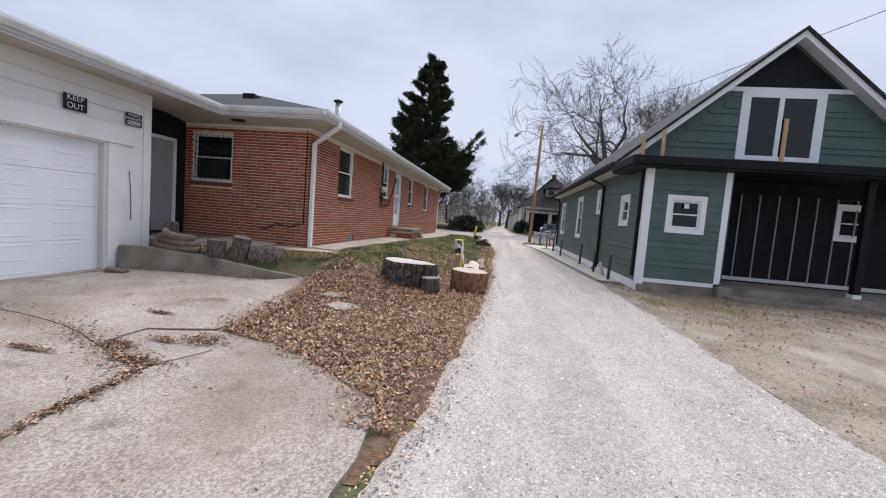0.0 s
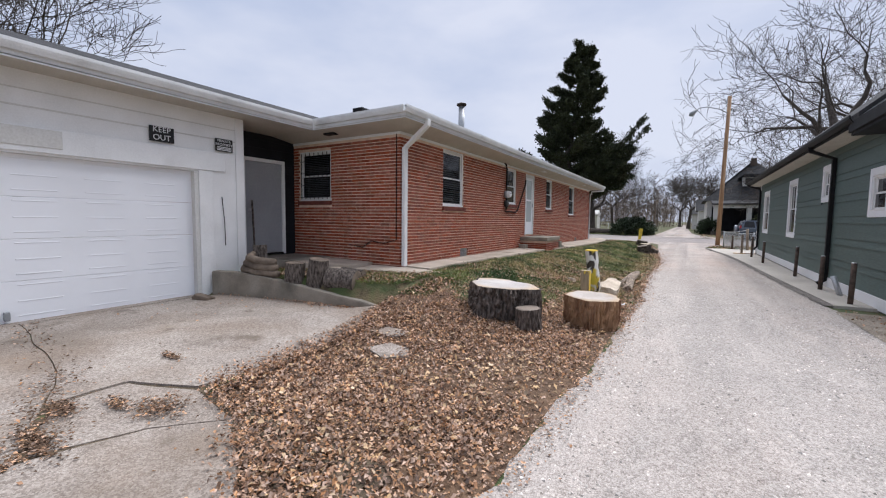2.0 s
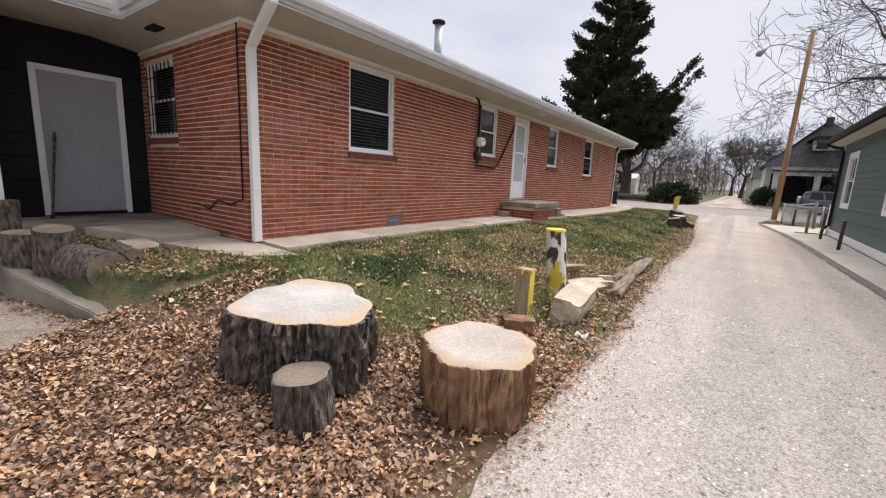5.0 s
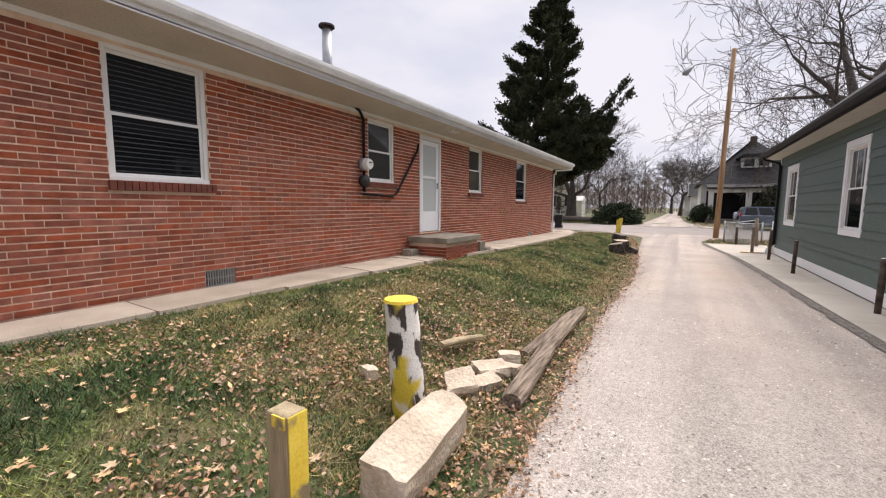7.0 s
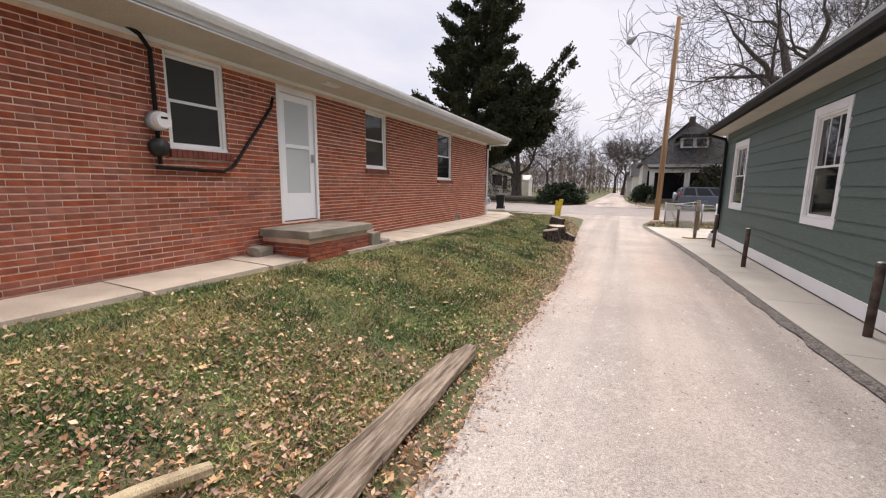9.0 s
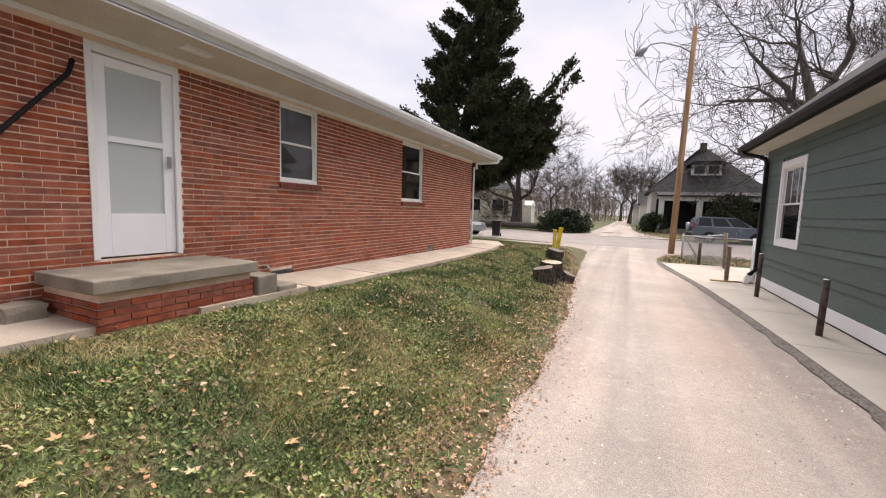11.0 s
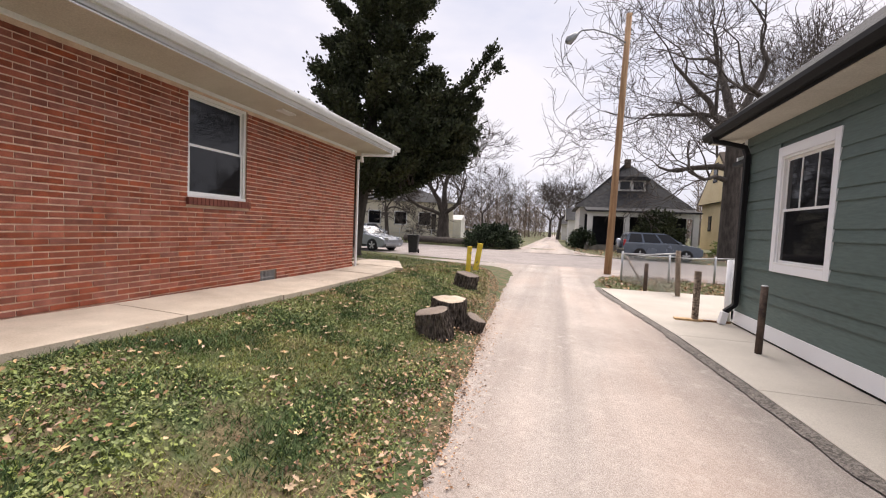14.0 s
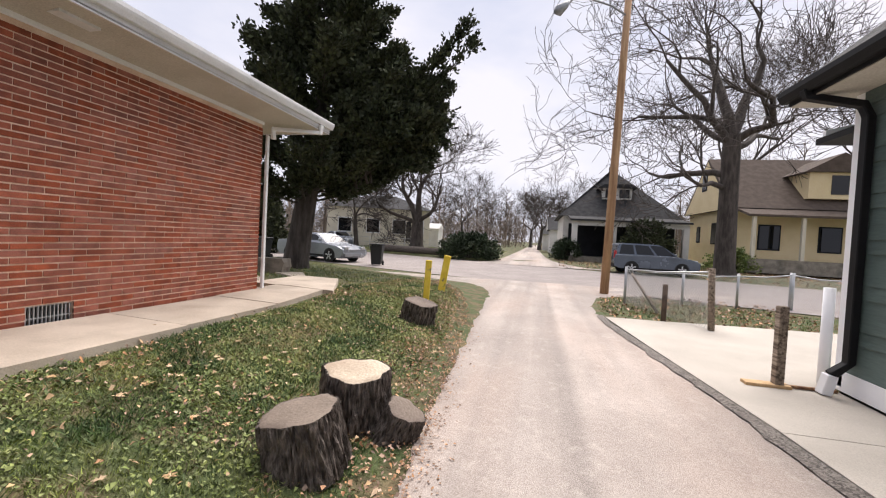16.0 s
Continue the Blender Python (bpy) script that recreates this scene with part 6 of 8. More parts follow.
# ---- chain-link fence ----
fence = thing("chain_link_fence", (3.5, 32, 0), "sagging galvanised chain-link fence with leaning posts", "fence")
FP = [(3.74, 30.2, 1.25, 0.06), (2.85, 33.4, 1.05, 0.0), (4.4, 33.9, 1.0, 0.0), (5.9, 34.35, 1.0, 0.0), (7.4, 34.8, 1.1, 0.0), (9.0, 35.3, 1.0, 0.0)]
for k, (x, y, h, lean) in enumerate(FP):
    zb = land(x, y) - 0.05
    tube("post", [(x, y, zb), (x - lean, y, zb + h)], 0.06 if k in (0, 4) else 0.035, M_GALV if k else M_GREYWOOD, fence, 8)
for (x0, y0, h0, l0), (x1, y1, h1, l1) in [(FP[0], FP[1])] + list(zip(FP[1:], FP[2:])):
    za, zb = land(x0, y0), land(x1, y1)
    tube("rail", [(x0 - l0, y0, za + h0 - 0.12), ((x0 + x1) / 2, (y0 + y1) / 2, (za + zb + h0 + h1) / 2 - 0.16), (x1, y1, zb + h1 - 0.12)], 0.018, M_GALV, fence, 6)
    ln = math.hypot(x1 - x0, y1 - y0)
    vs, fs = [], []
    nw = int(ln / 0.075)
    for sgn in (1, -1):
        for i in range(-14, nw + 1):
            u0, u1 = i * 0.075, i * 0.075 + 0.9 * 0.85
            z0, z1 = (0.02, 0.90) if sgn > 0 else (0.90, 0.02)
            if u0 < 0:
                z0 += (z1 - z0) * (-u0) / (u1 - u0)
                u0 = 0
            if u1 > ln:
                z1 = z0 + (z1 - z0) * (ln - u0) / (u1 - u0)
                u1 = ln
            if u1 <= u0:
                continue
            k = len(vs)
            for u, z in ((u0, z0), (u1, z1)):
                px, py = x0 + (x1 - x0) * u / ln, y0 + (y1 - y0) * u / ln
                gz = za + (zb - za) * u / ln
                vs += [(px, py, gz + z - 0.005), (px, py, gz + z + 0.005), (px + 0.006, py + 0.006, gz + z)]
            fs += [(k, k + 3, k + 4, k + 1), (k + 1, k + 4, k + 5, k + 2), (k + 2, k + 5, k + 3, k)]
    part_py("mesh", vs, fs, M_GALV, fence, "grey woven wire mesh", kind="stuff")
tube("brace", [(3.3, 32.0, 0.05), (2.95, 33.2, 0.85)], 0.035, M_GREYWOOD, fence, 6)

# scrap of litter by the limestone block
bm = bmesh.new()
lit = [bm.verts.new((-0.10 + 0.11 * u, 10.28 + 0.13 * v_, land(-0.1, 10.3) + 0.03 + 0.025 * math.sin(5 * u + 3 * v_))) for v_ in (0, 0.5, 1) for u in (0, 0.4, 1)]
for r_ in range(2):
    for c_ in range(2):
        k = r_ * 3 + c_
        bm.faces.new((lit[k], lit[k + 1], lit[k + 4], lit[k + 3]))
bmesh.ops.solidify(bm, geom=bm.faces[:], thickness=0.003)
tagged(part("litter_scrap", bm, M_DOORWHITE, None), "crumpled white scrap of paper among leaves", "litter")

# ---- parked vehicles ----
def car(name, at, yaw, prof, cabin, width, paint, label, length, wheel_r, axles, suv=False):
    """A parked car facing +x: lower body from its side profile, a tapering glazed cabin, wheels and lamps."""
    c = thing(name, at, label, "car")
    m = pose(*at, 0, 0, yaw)
    def add(nm, bm, material, lab="", smooth=False, parent=None):
        bm.transform(m)
        return part(nm, bm, material, parent or c, lab, smooth)
    hw = width / 2
    bm = bmesh.new()
    rows = []
    for y, inset, drop in ((-hw, 0.10, 0.03), (-hw + 0.03, 0.03, 0.01), (-hw + 0.12, 0.0, 0.0), (hw - 0.12, 0.0, 0.0), (hw - 0.03, 0.03, 0.01), (hw, 0.10, 0.03)):
        mid = 0.55
        row = []
        for u, z in prof:
            uu = u * (1 - inset * 0.25 / (length / 2))
            zz = z if z < mid else z - drop
            row.append(bm.verts.new((uu, y, zz)))
        rows.append(row)
    for a, b in zip(rows, rows[1:]):
        for i in range(len(prof)):
            j = (i + 1) % len(prof)
            bm.faces.new((a[i], a[j], b[j], b[i]))
    bm.faces.new(rows[0][::-1])
    bm.faces.new(rows[-1])
    bmesh.ops.recalc_face_normals(bm, faces=bm.faces)
    add("body", bm, paint, "", False)
    # cabin
    bm = bmesh.new()
    zb, zt = cabin[0][1], max(z for _, z in cabin)
    vs = []
    for s in (-1, 1):
        vs.append([bm.verts.new((u, s * (hw - 0.06 - 0.16 * (z - zb) / (zt - zb)), z)) for u, z in cabin])
    for i in range(len(cabin)):
        j = (i + 1) % len(cabin)
        bm.faces.new((vs[0][i], vs[0][j], vs[1][j], vs[1][i]))
    bm.faces.new(vs[0][::-1])
    bm.faces.new(vs[1])
    bmesh.ops.recalc_face_normals(bm, faces=bm.faces)
    bmesh.ops.bevel(bm, geom=[e for e in bm.edges if (e.verts[0].co.z + e.verts[1].co.z) / 2 > zb + 0.1], offset=0.05, segments=2, affect="EDGES")
    add("cabin", bm, paint)
    # side windows and screens
    def pane(pts, nm="window"):
        for s in (-1, 1):
            bm = bmesh.new()
            bm.faces.new([bm.verts.new((u, s * (hw - 0.052 - 0.16 * (z - zb) / (zt - zb)), z)) for u, z in pts])
            add(nm, bm, M_GLASS, "dark tinted glass")
    u0, u1 = cabin[1][0], cabin[-2][0]
    lo, hi = zb + 0.05, zt - 0.09
    splits = [0.04, 0.30, 0.34, 0.64, 0.68, 0.97] if suv else [0.02, 0.12, 0.15, 0.52, 0.56, 0.93]
    def edge(t, z):
        k = (z - zb) / (zt - zb)
        a = cabin[0][0] + (cabin[1][0] - cabin[0][0]) * k
        b = cabin[-1][0] + (cabin[-2][0] - cabin[-1][0]) * k
        return a + 0.06 + (b - a - 0.12) * t
    for a, b in zip(splits[::2], splits[1::2]):
        pane([(edge(a, lo), lo), (edge(b, lo), lo), (edge(b, hi), hi), (edge(a, hi), hi)])
    for (ua, za), (ub, zb2), off in ((cabin[-1], cabin[-2], 0.012), (cabin[0], cabin[1], -0.012)):
        bm = bmesh.new()
        pts = []
        for t, s in ((0.1, -1), (0.1, 1), (0.88, 1), (0.88, -1)):
            z = za + (zb2 - za) * t
            pts.append(bm.verts.new((ua + (ub - ua) * t + off, s * (hw - 0.16 - 0.16 * t), z + 0.012)))
        bm.faces.new(pts)
        add("windscreen", bm, M_GLASS, "dark windscreen glass")
    for ax in axles:
        for s in (-1, 1):
            bm = tube_bm([(ax, s * (hw - 0.20), wheel_r), (ax, s * (hw - 0.19), wheel_r), (ax, s * (hw + 0.0), wheel_r), (ax, s * (hw + 0.012), wheel_r)], [wheel_r * 0.9, wheel_r, wheel_r, wheel_r * 0.92], 28)
            w = add("wheel", bm, M_TYRE, "black tyre", True)
            bm = tube_bm([(ax, s * (hw + 0.0), wheel_r), (ax, s * (hw + 0.018), wheel_r)], [wheel_r * 0.68, wheel_r * 0.64], 24)
            add("rim", bm, M_TYRE, "", False, w)
            for k in range(5):
                a = 2 * math.pi * k / 5
                bm = bmesh.new()
                box_bm(-0.035, 0.035, -0.008, 0.008, 0.03, wheel_r * 0.66, 0, bm)
                bm.transform(Matrix.Translation((ax, s * (hw + 0.022), wheel_r)) @ Matrix.Rotation(a, 4, "Y"))
                add("spoke", bm, M_ALLOY, "", False, w)
            bm = tube_bm([(ax, s * (hw - 0.03), wheel_r + 0.0), (ax, s * (hw + 0.004), wheel_r)], wheel_r * 1.13, 28)
            add("wheel_arch", bm, M_TYRE)
    front, back = max(u for u, _ in prof), min(u for u, _ in prof)
    for s in (-1, 1):
        add("headlight", box_bm(front - 0.28, front - 0.035, s * (hw - 0.28) - 0.14, s * (hw - 0.28) + 0.14, 0.66, 0.80, 0.03), M_ALLOY, "clear headlight")
        add("tail_light", box_bm(back + 0.02, back + 0.14, s * (hw - 0.13) - 0.08, s * (hw - 0.13) + 0.08, 0.80, 1.25 if suv else 0.95, 0.02), M_RED, "red tail light")
        add("mirror", box_bm(cabin[-1][0] - 0.35, cabin[-1][0] - 0.2, s * (hw + 0.08) - 0.09, s * (hw + 0.08) + 0.09, zb + 0.02, zb + 0.16, 0.03), paint)
        add("door_handle", box_bm(-0.25, -0.08, s * (hw + 0.005) - 0.012, s * (hw + 0.005) + 0.012, zb - 0.12, zb - 0.085, 0.005), paint)
    add("bumper", box_bm(front - 0.16, front + 0.01, -hw + 0.12, hw - 0.12, 0.3, 0.5, 0.04), M_TYRE if suv else paint)
    add("bumper", box_bm(back - 0.01, back + 0.16, -hw + 0.12, hw - 0.12, 0.32, 0.58, 0.04), M_TYRE if suv else paint)
    add("sill_trim", box_bm(axles[0] + 0.4, axles[1] - 0.4, -hw - 0.006, hw + 0.006, 0.25, 0.36, 0.01), M_TYRE)
    return c


suv_prof = [(-2.25, 0.42), (-2.28, 0.75), (-2.22, 1.05), (0.95, 1.06), (1.35, 1.02), (2.1, 0.90), (2.28, 0.75), (2.27, 0.42), (2.0, 0.30), (-2.0, 0.30)]
suv_cab = [(-2.2, 1.04), (-2.0, 1.62), (-1.7, 1.70), (0.1, 1.68), (0.35, 1.60), (1.15, 1.04)]
suv = car("car", (6.9, 47.1, 0.06), 6, suv_prof, suv_cab, 1.78, M_SILVER, "silver-blue compact sport utility vehicle parked by street", 4.55, 0.34, (-1.32, 1.32), True)
sm = pose(6.9, 47.1, 0.06, 0, 0, 6)
bm = tube_bm([(-2.30, 0, 0.98), (-2.48, 0, 0.98)], 0.31, 24)
bm.transform(sm)
part("spare_wheel", bm, M_GREYCAR, suv, "covered spare wheel on tailgate", True)
sed_prof = [(-2.3, 0.45), (-2.33, 0.7), (-2.25, 0.98), (-1.6, 1.02), (0.95, 0.95), (1.9, 0.82), (2.3, 0.66), (2.33, 0.45), (2.1, 0.22), (-2.1, 0.22)]
sed_cab = [(-1.75, 0.99), (-0.9, 1.36), (-0.5, 1.42), (0.1, 1.42), (0.35, 1.38), (1.15, 0.93)]
car("car", (-10.6, 41.3, 0.03), -15, sed_prof, sed_cab, 1.82, M_GREYCAR, "grey sedan parked along the cross street", 4.66, 0.33, (-1.38, 1.42))
car("car", (-19.5, 60.5, land(-19.5, 60.5)), -40, sed_prof, sed_cab, 1.8, M_SILVER, "dark car parked in driveway behind street", 4.66, 0.33, (-1.38, 1.42))


def bin_(at, yaw, label):
    """A wheeled rubbish bin with tapered body, rim and lid."""
    b = thing("rubbish_bin", at, label, "rubbish bin", "wheeled bins")
    m = pose(*at, 0, 0, yaw)
    bm = bmesh.new()
    r = [[bm.verts.new(m @ Vector((sx * w, sy * w * 1.1, z))) for sx, sy in ((-1, -1), (1, -1), (1, 1), (-1, 1))] for w, z in ((0.22, 0.06), (0.29, 0.98))]
    for k in range(4):
        bm.faces.new((r[0][k], r[0][(k + 1) % 4], r[1][(k + 1) % 4], r[1][k]))
    bm.faces.new(r[0][::-1])
    bm.faces.new(r[1])
    bmesh.ops.bevel(bm, geom=bm.edges[:], offset=0.025, segments=2, affect="EDGES")
    part("body", bm, M_BIN, b)
    part("lid", box_bm(-0.33, 0.33, -0.36, 0.34, 0.99, 1.05, 0.025, None, m), M_BIN, b)
    part("handle", box_bm(-0.25, 0.25, 0.36, 0.40, 0.95, 0.99, 0.01, None, m), M_BIN, b)
    for s in (-1, 1):
        bm = tube_bm([(s * 0.23, 0.24, 0.12), (s * 0.29, 0.24, 0.12)], 0.12, 14)
        bm.transform(m)
        part("wheel", bm, M_TYRE, b)
    return b


bin_((-7.0, 40.2, land(-7.0, 40.2)), 10, "dark plastic wheeled bin standing by street")
bin_((-12.6, 39.3, land(-12.6, 39.3)), -20, "dark plastic wheeled bin beside house")
rock("stone_bench", (-7.1, 32.3, land(-7.1, 32.3) + 0.2), (0.9, 0.5, 0.46), M_CONCD, "low grey concrete block step behind house", 31, (0, 0, 10), "block")
log_piece((-12.6, 53.6, 0.45), (-6.0, 51.6, 0.42), 0.28, 0.25, "long felled trunk lying across street", 9, "log")

# ---- houses across the street ----
def far_house(name, at, w, d, z0, eave, ridge, wall_mat, roof_mat, label, hip=True, yaw=0, axis="x", over=0.4, s=1.0):
    """A house with thick walls and a hip or gable roof; its front faces -y."""
    h = thing(name, at, label, "house")
    m = pose(*at, 0, 0, yaw) @ Matrix.Scale(s, 4)
    def add(nm, bm, material, lab=""):
        bm.transform(m)
        return part(nm, bm, material, h, lab)
    add("wall", box_bm(-w / 2, w / 2, -d / 2, -d / 2 + 0.2, z0 - 0.5, eave), wall_mat)
    add("wall", box_bm(-w / 2, w / 2, d / 2 - 0.2, d / 2, z0 - 0.5, eave), wall_mat)
    add("wall", box_bm(-w / 2, -w / 2 + 0.2, -d / 2 + 0.2, d / 2 - 0.2, z0 - 0.5, eave), wall_mat)
    add("wall", box_bm(w / 2 - 0.2, w / 2, -d / 2 + 0.2, d / 2 - 0.2, z0 - 0.5, eave), wall_mat)
    a, b = w / 2 + over, d / 2 + over
    bm = bmesh.new()
    if hip:
        k = min(a, b) * 0.97
        vs = [(-a, -b, eave), (a, -b, eave), (a, b, eave), (-a, b, eave), (-a + k, 0 if a >= b else -b + k, ridge), (a - k, 0 if a >= b else b - k, ridge)]
        fs = [(0, 1, 5, 4), (1, 2, 5), (2, 3, 4, 5), (3, 0, 4), (3, 2, 1, 0)]
    else:
        vs = [(-a, -b, eave), (a, -b, eave), (a, b, eave), (-a, b, eave), (-a, 0, ridge), (a, 0, ridge)]
        fs = [(0, 1, 5, 4), (2, 3, 4, 5), (1, 2, 5), (3, 0, 4), (3, 2, 1, 0)]
    vv = [bm.verts.new(v) for v in vs]
    for f in fs:
        bm.faces.new([vv[i] for i in f])
    bmesh.ops.recalc_face_normals(bm, faces=bm.faces)
    add("roof", bm, roof_mat, "shingle roof")
    if not hip:
        for s in (-1, 1):
            bm = prism([(-d / 2, eave - 0.02), (d / 2, eave - 0.02), (0, ridge - 0.25)], s * (a + 0.004), s * (a + 0.02), "x")
            add("gable", bm, wall_mat)
    def opening(nm, u, z, ww, hh, face, glass=M_GLASS, frame=M_WHITE):
        for mt, g, dp in ((frame, 0.09, 0.03), (glass, 0.0, 0.05)):
            x0, x1, z0_, z1_ = u - ww / 2 - g, u + ww / 2 + g, z - g, z + hh + g
            if face == "s":
                bm = box_bm(x0, x1, -d / 2 - dp, -d / 2 + 0.01, z0_, z1_)
            else:
                xx = -w / 2 if z < eave - 0.3 else -w / 2 - over - 0.02
                bm = box_bm(xx - dp, xx + 0.01, x0, x1, z0_, z1_)
            o = add(nm if g else "pane", bm, mt)
    return h, add, opening


hA, addA, opA = far_house("house", (7.3, 64.6, -0.15), 7.8, 8.0, 0.45, 3.55, 7.7, M_OFFWHITE, M_SHINGLE, "pale bungalow with dark hip roof and front porch", s=1.18)
addA("porch_roof", prism([(-7.4, 3.05), (-3.9, 3.5), (-3.9, 3.62), (-7.4, 3.17)], -3.6, 3.9, "x"), M_SHINGLE, "dark porch roof")
addA("porch_beam", box_bm(-3.5, 3.8, -7.1, -6.95, 2.75, 3.05), M_OFFWHITE)
for u in (-3.3, -0.8, 1.6, 3.6):
    addA("porch_post", box_bm(u - 0.18, u + 0.18, -7.2, -6.85, 0.3, 2.75), M_OFFWHITE)
addA("porch_floor", box_bm(-3.6, 3.9, -7.3, -4.0, 0.1, 0.6), M_CONCD)
# charcoal sheet in front of the pale wall, imitating the shade under the porch
addA("porch_back", box_bm(-3.5, 3.8, -4.12, -4.02, 0.6, 3.0), M_DARKWALL, "shaded dark porch wall")
for u in (-2.4, 0.4, 2.6):
    opA("window", u, 1.2, 0.9, 1.4, "s")
dz0 = 5.0
addA("dormer", box_bm(-1.05, 1.05, -2.95, 0.2, dz0, dz0 + 0.85), M_OFFWHITE, "small white dormer")
addA("dormer_roof", prism([(-1.4, dz0 + 0.85), (1.4, dz0 + 0.85), (1.0, dz0 + 1.12), (-1.0, dz0 + 1.12)], -3.3, 0.6, "y"), M_SHINGLE)
for u in (-0.5, 0.5):
    addA("pane", box_bm(u - 0.36, u + 0.36, -2.99, -2.94, dz0 + 0.12, dz0 + 0.75), M_GLASS)
addA("chimney", box_bm(-0.24, 0.24, -0.3, 0.18, 6.4, 8.0), M_BROWNROOF, "dark brick chimney")
rock("brush_pile", (2.9, 57.0, 0.6), (1.3, 0.6, 0.7), M_DARKWALL, "dark pile of brush by porch", 41, (0, 0, 20), "brush pile")

hB, addB, opB = far_house("house", (19.6, 59.0, 0.3), 11.0, 9.0, 0.7, 4.4, 8.7, M_YELLOWH, M_BROWNROOF, "yellow sided house with brown gable roof and porch", False, s=1.0)
opB("window", 0.3, 6.2, 0.8, 1.5, "w", frame=M_DARKWALL)
opB("window", 2.2, 2.0, 0.6, 1.2, "w", frame=M_DARKWALL)
opB("window", -1.0, 1.9, 0.9, 1.5, "w", frame=M_DARKWALL)
addB("porch_roof", prism([(-6.6, 3.7), (-4.3, 4.35), (-4.3, 4.5), (-6.6, 3.85)], -5.6, 5.5, "x"), M_BROWNROOF, "brown porch roof")
for u in (-5.2, -2.4, 0.6, 3.4):
    addB("porch_post", box_bm(u - 0.1, u + 0.1, -6.5, -6.3, 0.3, 3.7), M_CREAM)
addB("porch_floor", box_bm(-5.5, 5.5, -6.6, -4.4, 0.0, 0.9), M_CONCD)
for u in (-3.4, 0.2, 3.0):
    opB("window", u, 1.6, 1.2, 1.6, "s", frame=M_DARKWALL)
addB("dormer", box_bm(-1.2, 2.4, -4.4, -1.0, 5.2, 7.0), M_YELLOWH, "yellow dormer")
addB("dormer_roof", prism([(-1.6, 7.0), (2.8, 7.0), (0.6, 8.3)], -4.7, 0.0, "y"), M_BROWNROOF)
addB("pane", box_bm(0.1, 1.1, -4.44, -4.39, 5.5, 6.8), M_GLASS)

hC, addC, opC = far_house("house", (-17.5, 67.0, 0), 11.0, 8.0, 0.5, 4.3, 6.0, M_CREAM, M_SHINGLE, "cream single-storey house behind wire fence", True, 18)
for u in (-3.6, -0.6, 2.2, 4.4):
    opC("window", u, 1.7, 1.3 if u < 3 else 0.8, 1.4, "s", frame=M_WHITE)
addC("pane", box_bm(3.0, 3.5, -4.06, -4.0, 0.9, 3.0), M_DARKWALL, "dark doorway")
hD, addD, opD = far_house("shed", (-13.4, 74.0, 0), 3.0, 2.4, 0.6, 2.6, 3.3, M_OFFWHITE, M_OFFWHITE, "small white garden shed on far lawn", False, 0, over=0.1)
hD["category"] = "shed"
hE, addE, opE = far_house("house", (5.2, 82.0, 0), 6.0, 8.0, 0.5, 3.3, 5.2, M_OFFWHITE, M_SHINGLE, "small white house far along the lane", False)
hF, addF, opF = far_house("garage", (4.0, 98.0, 0), 5.0, 6.0, 0.5, 3.0, 4.6, M_OFFWHITE, M_SHINGLE, "white outbuilding far along the lane", False)
hF["category"] = "garage"
# wire fence on the far lawn
wf = thing("wire_fence", (-10, 52, 0), "low wire fence on far lawn", "fence")
for k in range(9):
    x = -16 + k * 1.7
    y = 56.5 - 0.066 * (x + 16)
    tube("post", [(x, y, land(x, y) - 0.05), (x, y, land(x, y) + 1.1)], 0.03, M_GALV, wf, 6)
for z in (0.2, 0.65, 1.08):
    tube("rail", [(-16, 56.5, land(-16, 56.5) + z), (-2.4, 55.6, land(-2.4, 55.6) + z)], 0.014, M_GALV, wf, 5)

# ---- trees ----
class Skeleton:
    """Collects tapering branch segments and turns them into one mesh."""
    def __init__(self):
        self.v, self.f = [], []

    def limb(self, pts, radii, sides):
        k0 = len(self.v)
        ref = None
        for i, p in enumerate(pts):
            d = (pts[min(i + 1, len(pts) - 1)] - pts[max(i - 1, 0)])
            d = d.normalized() if d.length > 1e-6 else Vector((0, 0, 1))
            if ref is None:
                ref = d.orthogonal().normalized()
            ref = ref - d * ref.dot(d)
            ref = ref.normalized() if ref.length > 1e-6 else d.orthogonal().normalized()
            u = d.cross(ref)
            for s in range(sides):
                a = 2 * math.pi * s / sides
                self.v.append(tuple(p + (ref * math.cos(a) + u * math.sin(a)) * radii[i]))
        for i in range(len(pts) - 1):
            for s in range(sides):
                a, b = k0 + i * sides + s, k0 + i * sides + (s + 1) % sides
                self.f.append((a, b, b + sides, a + sides))


TWIG = 0.016


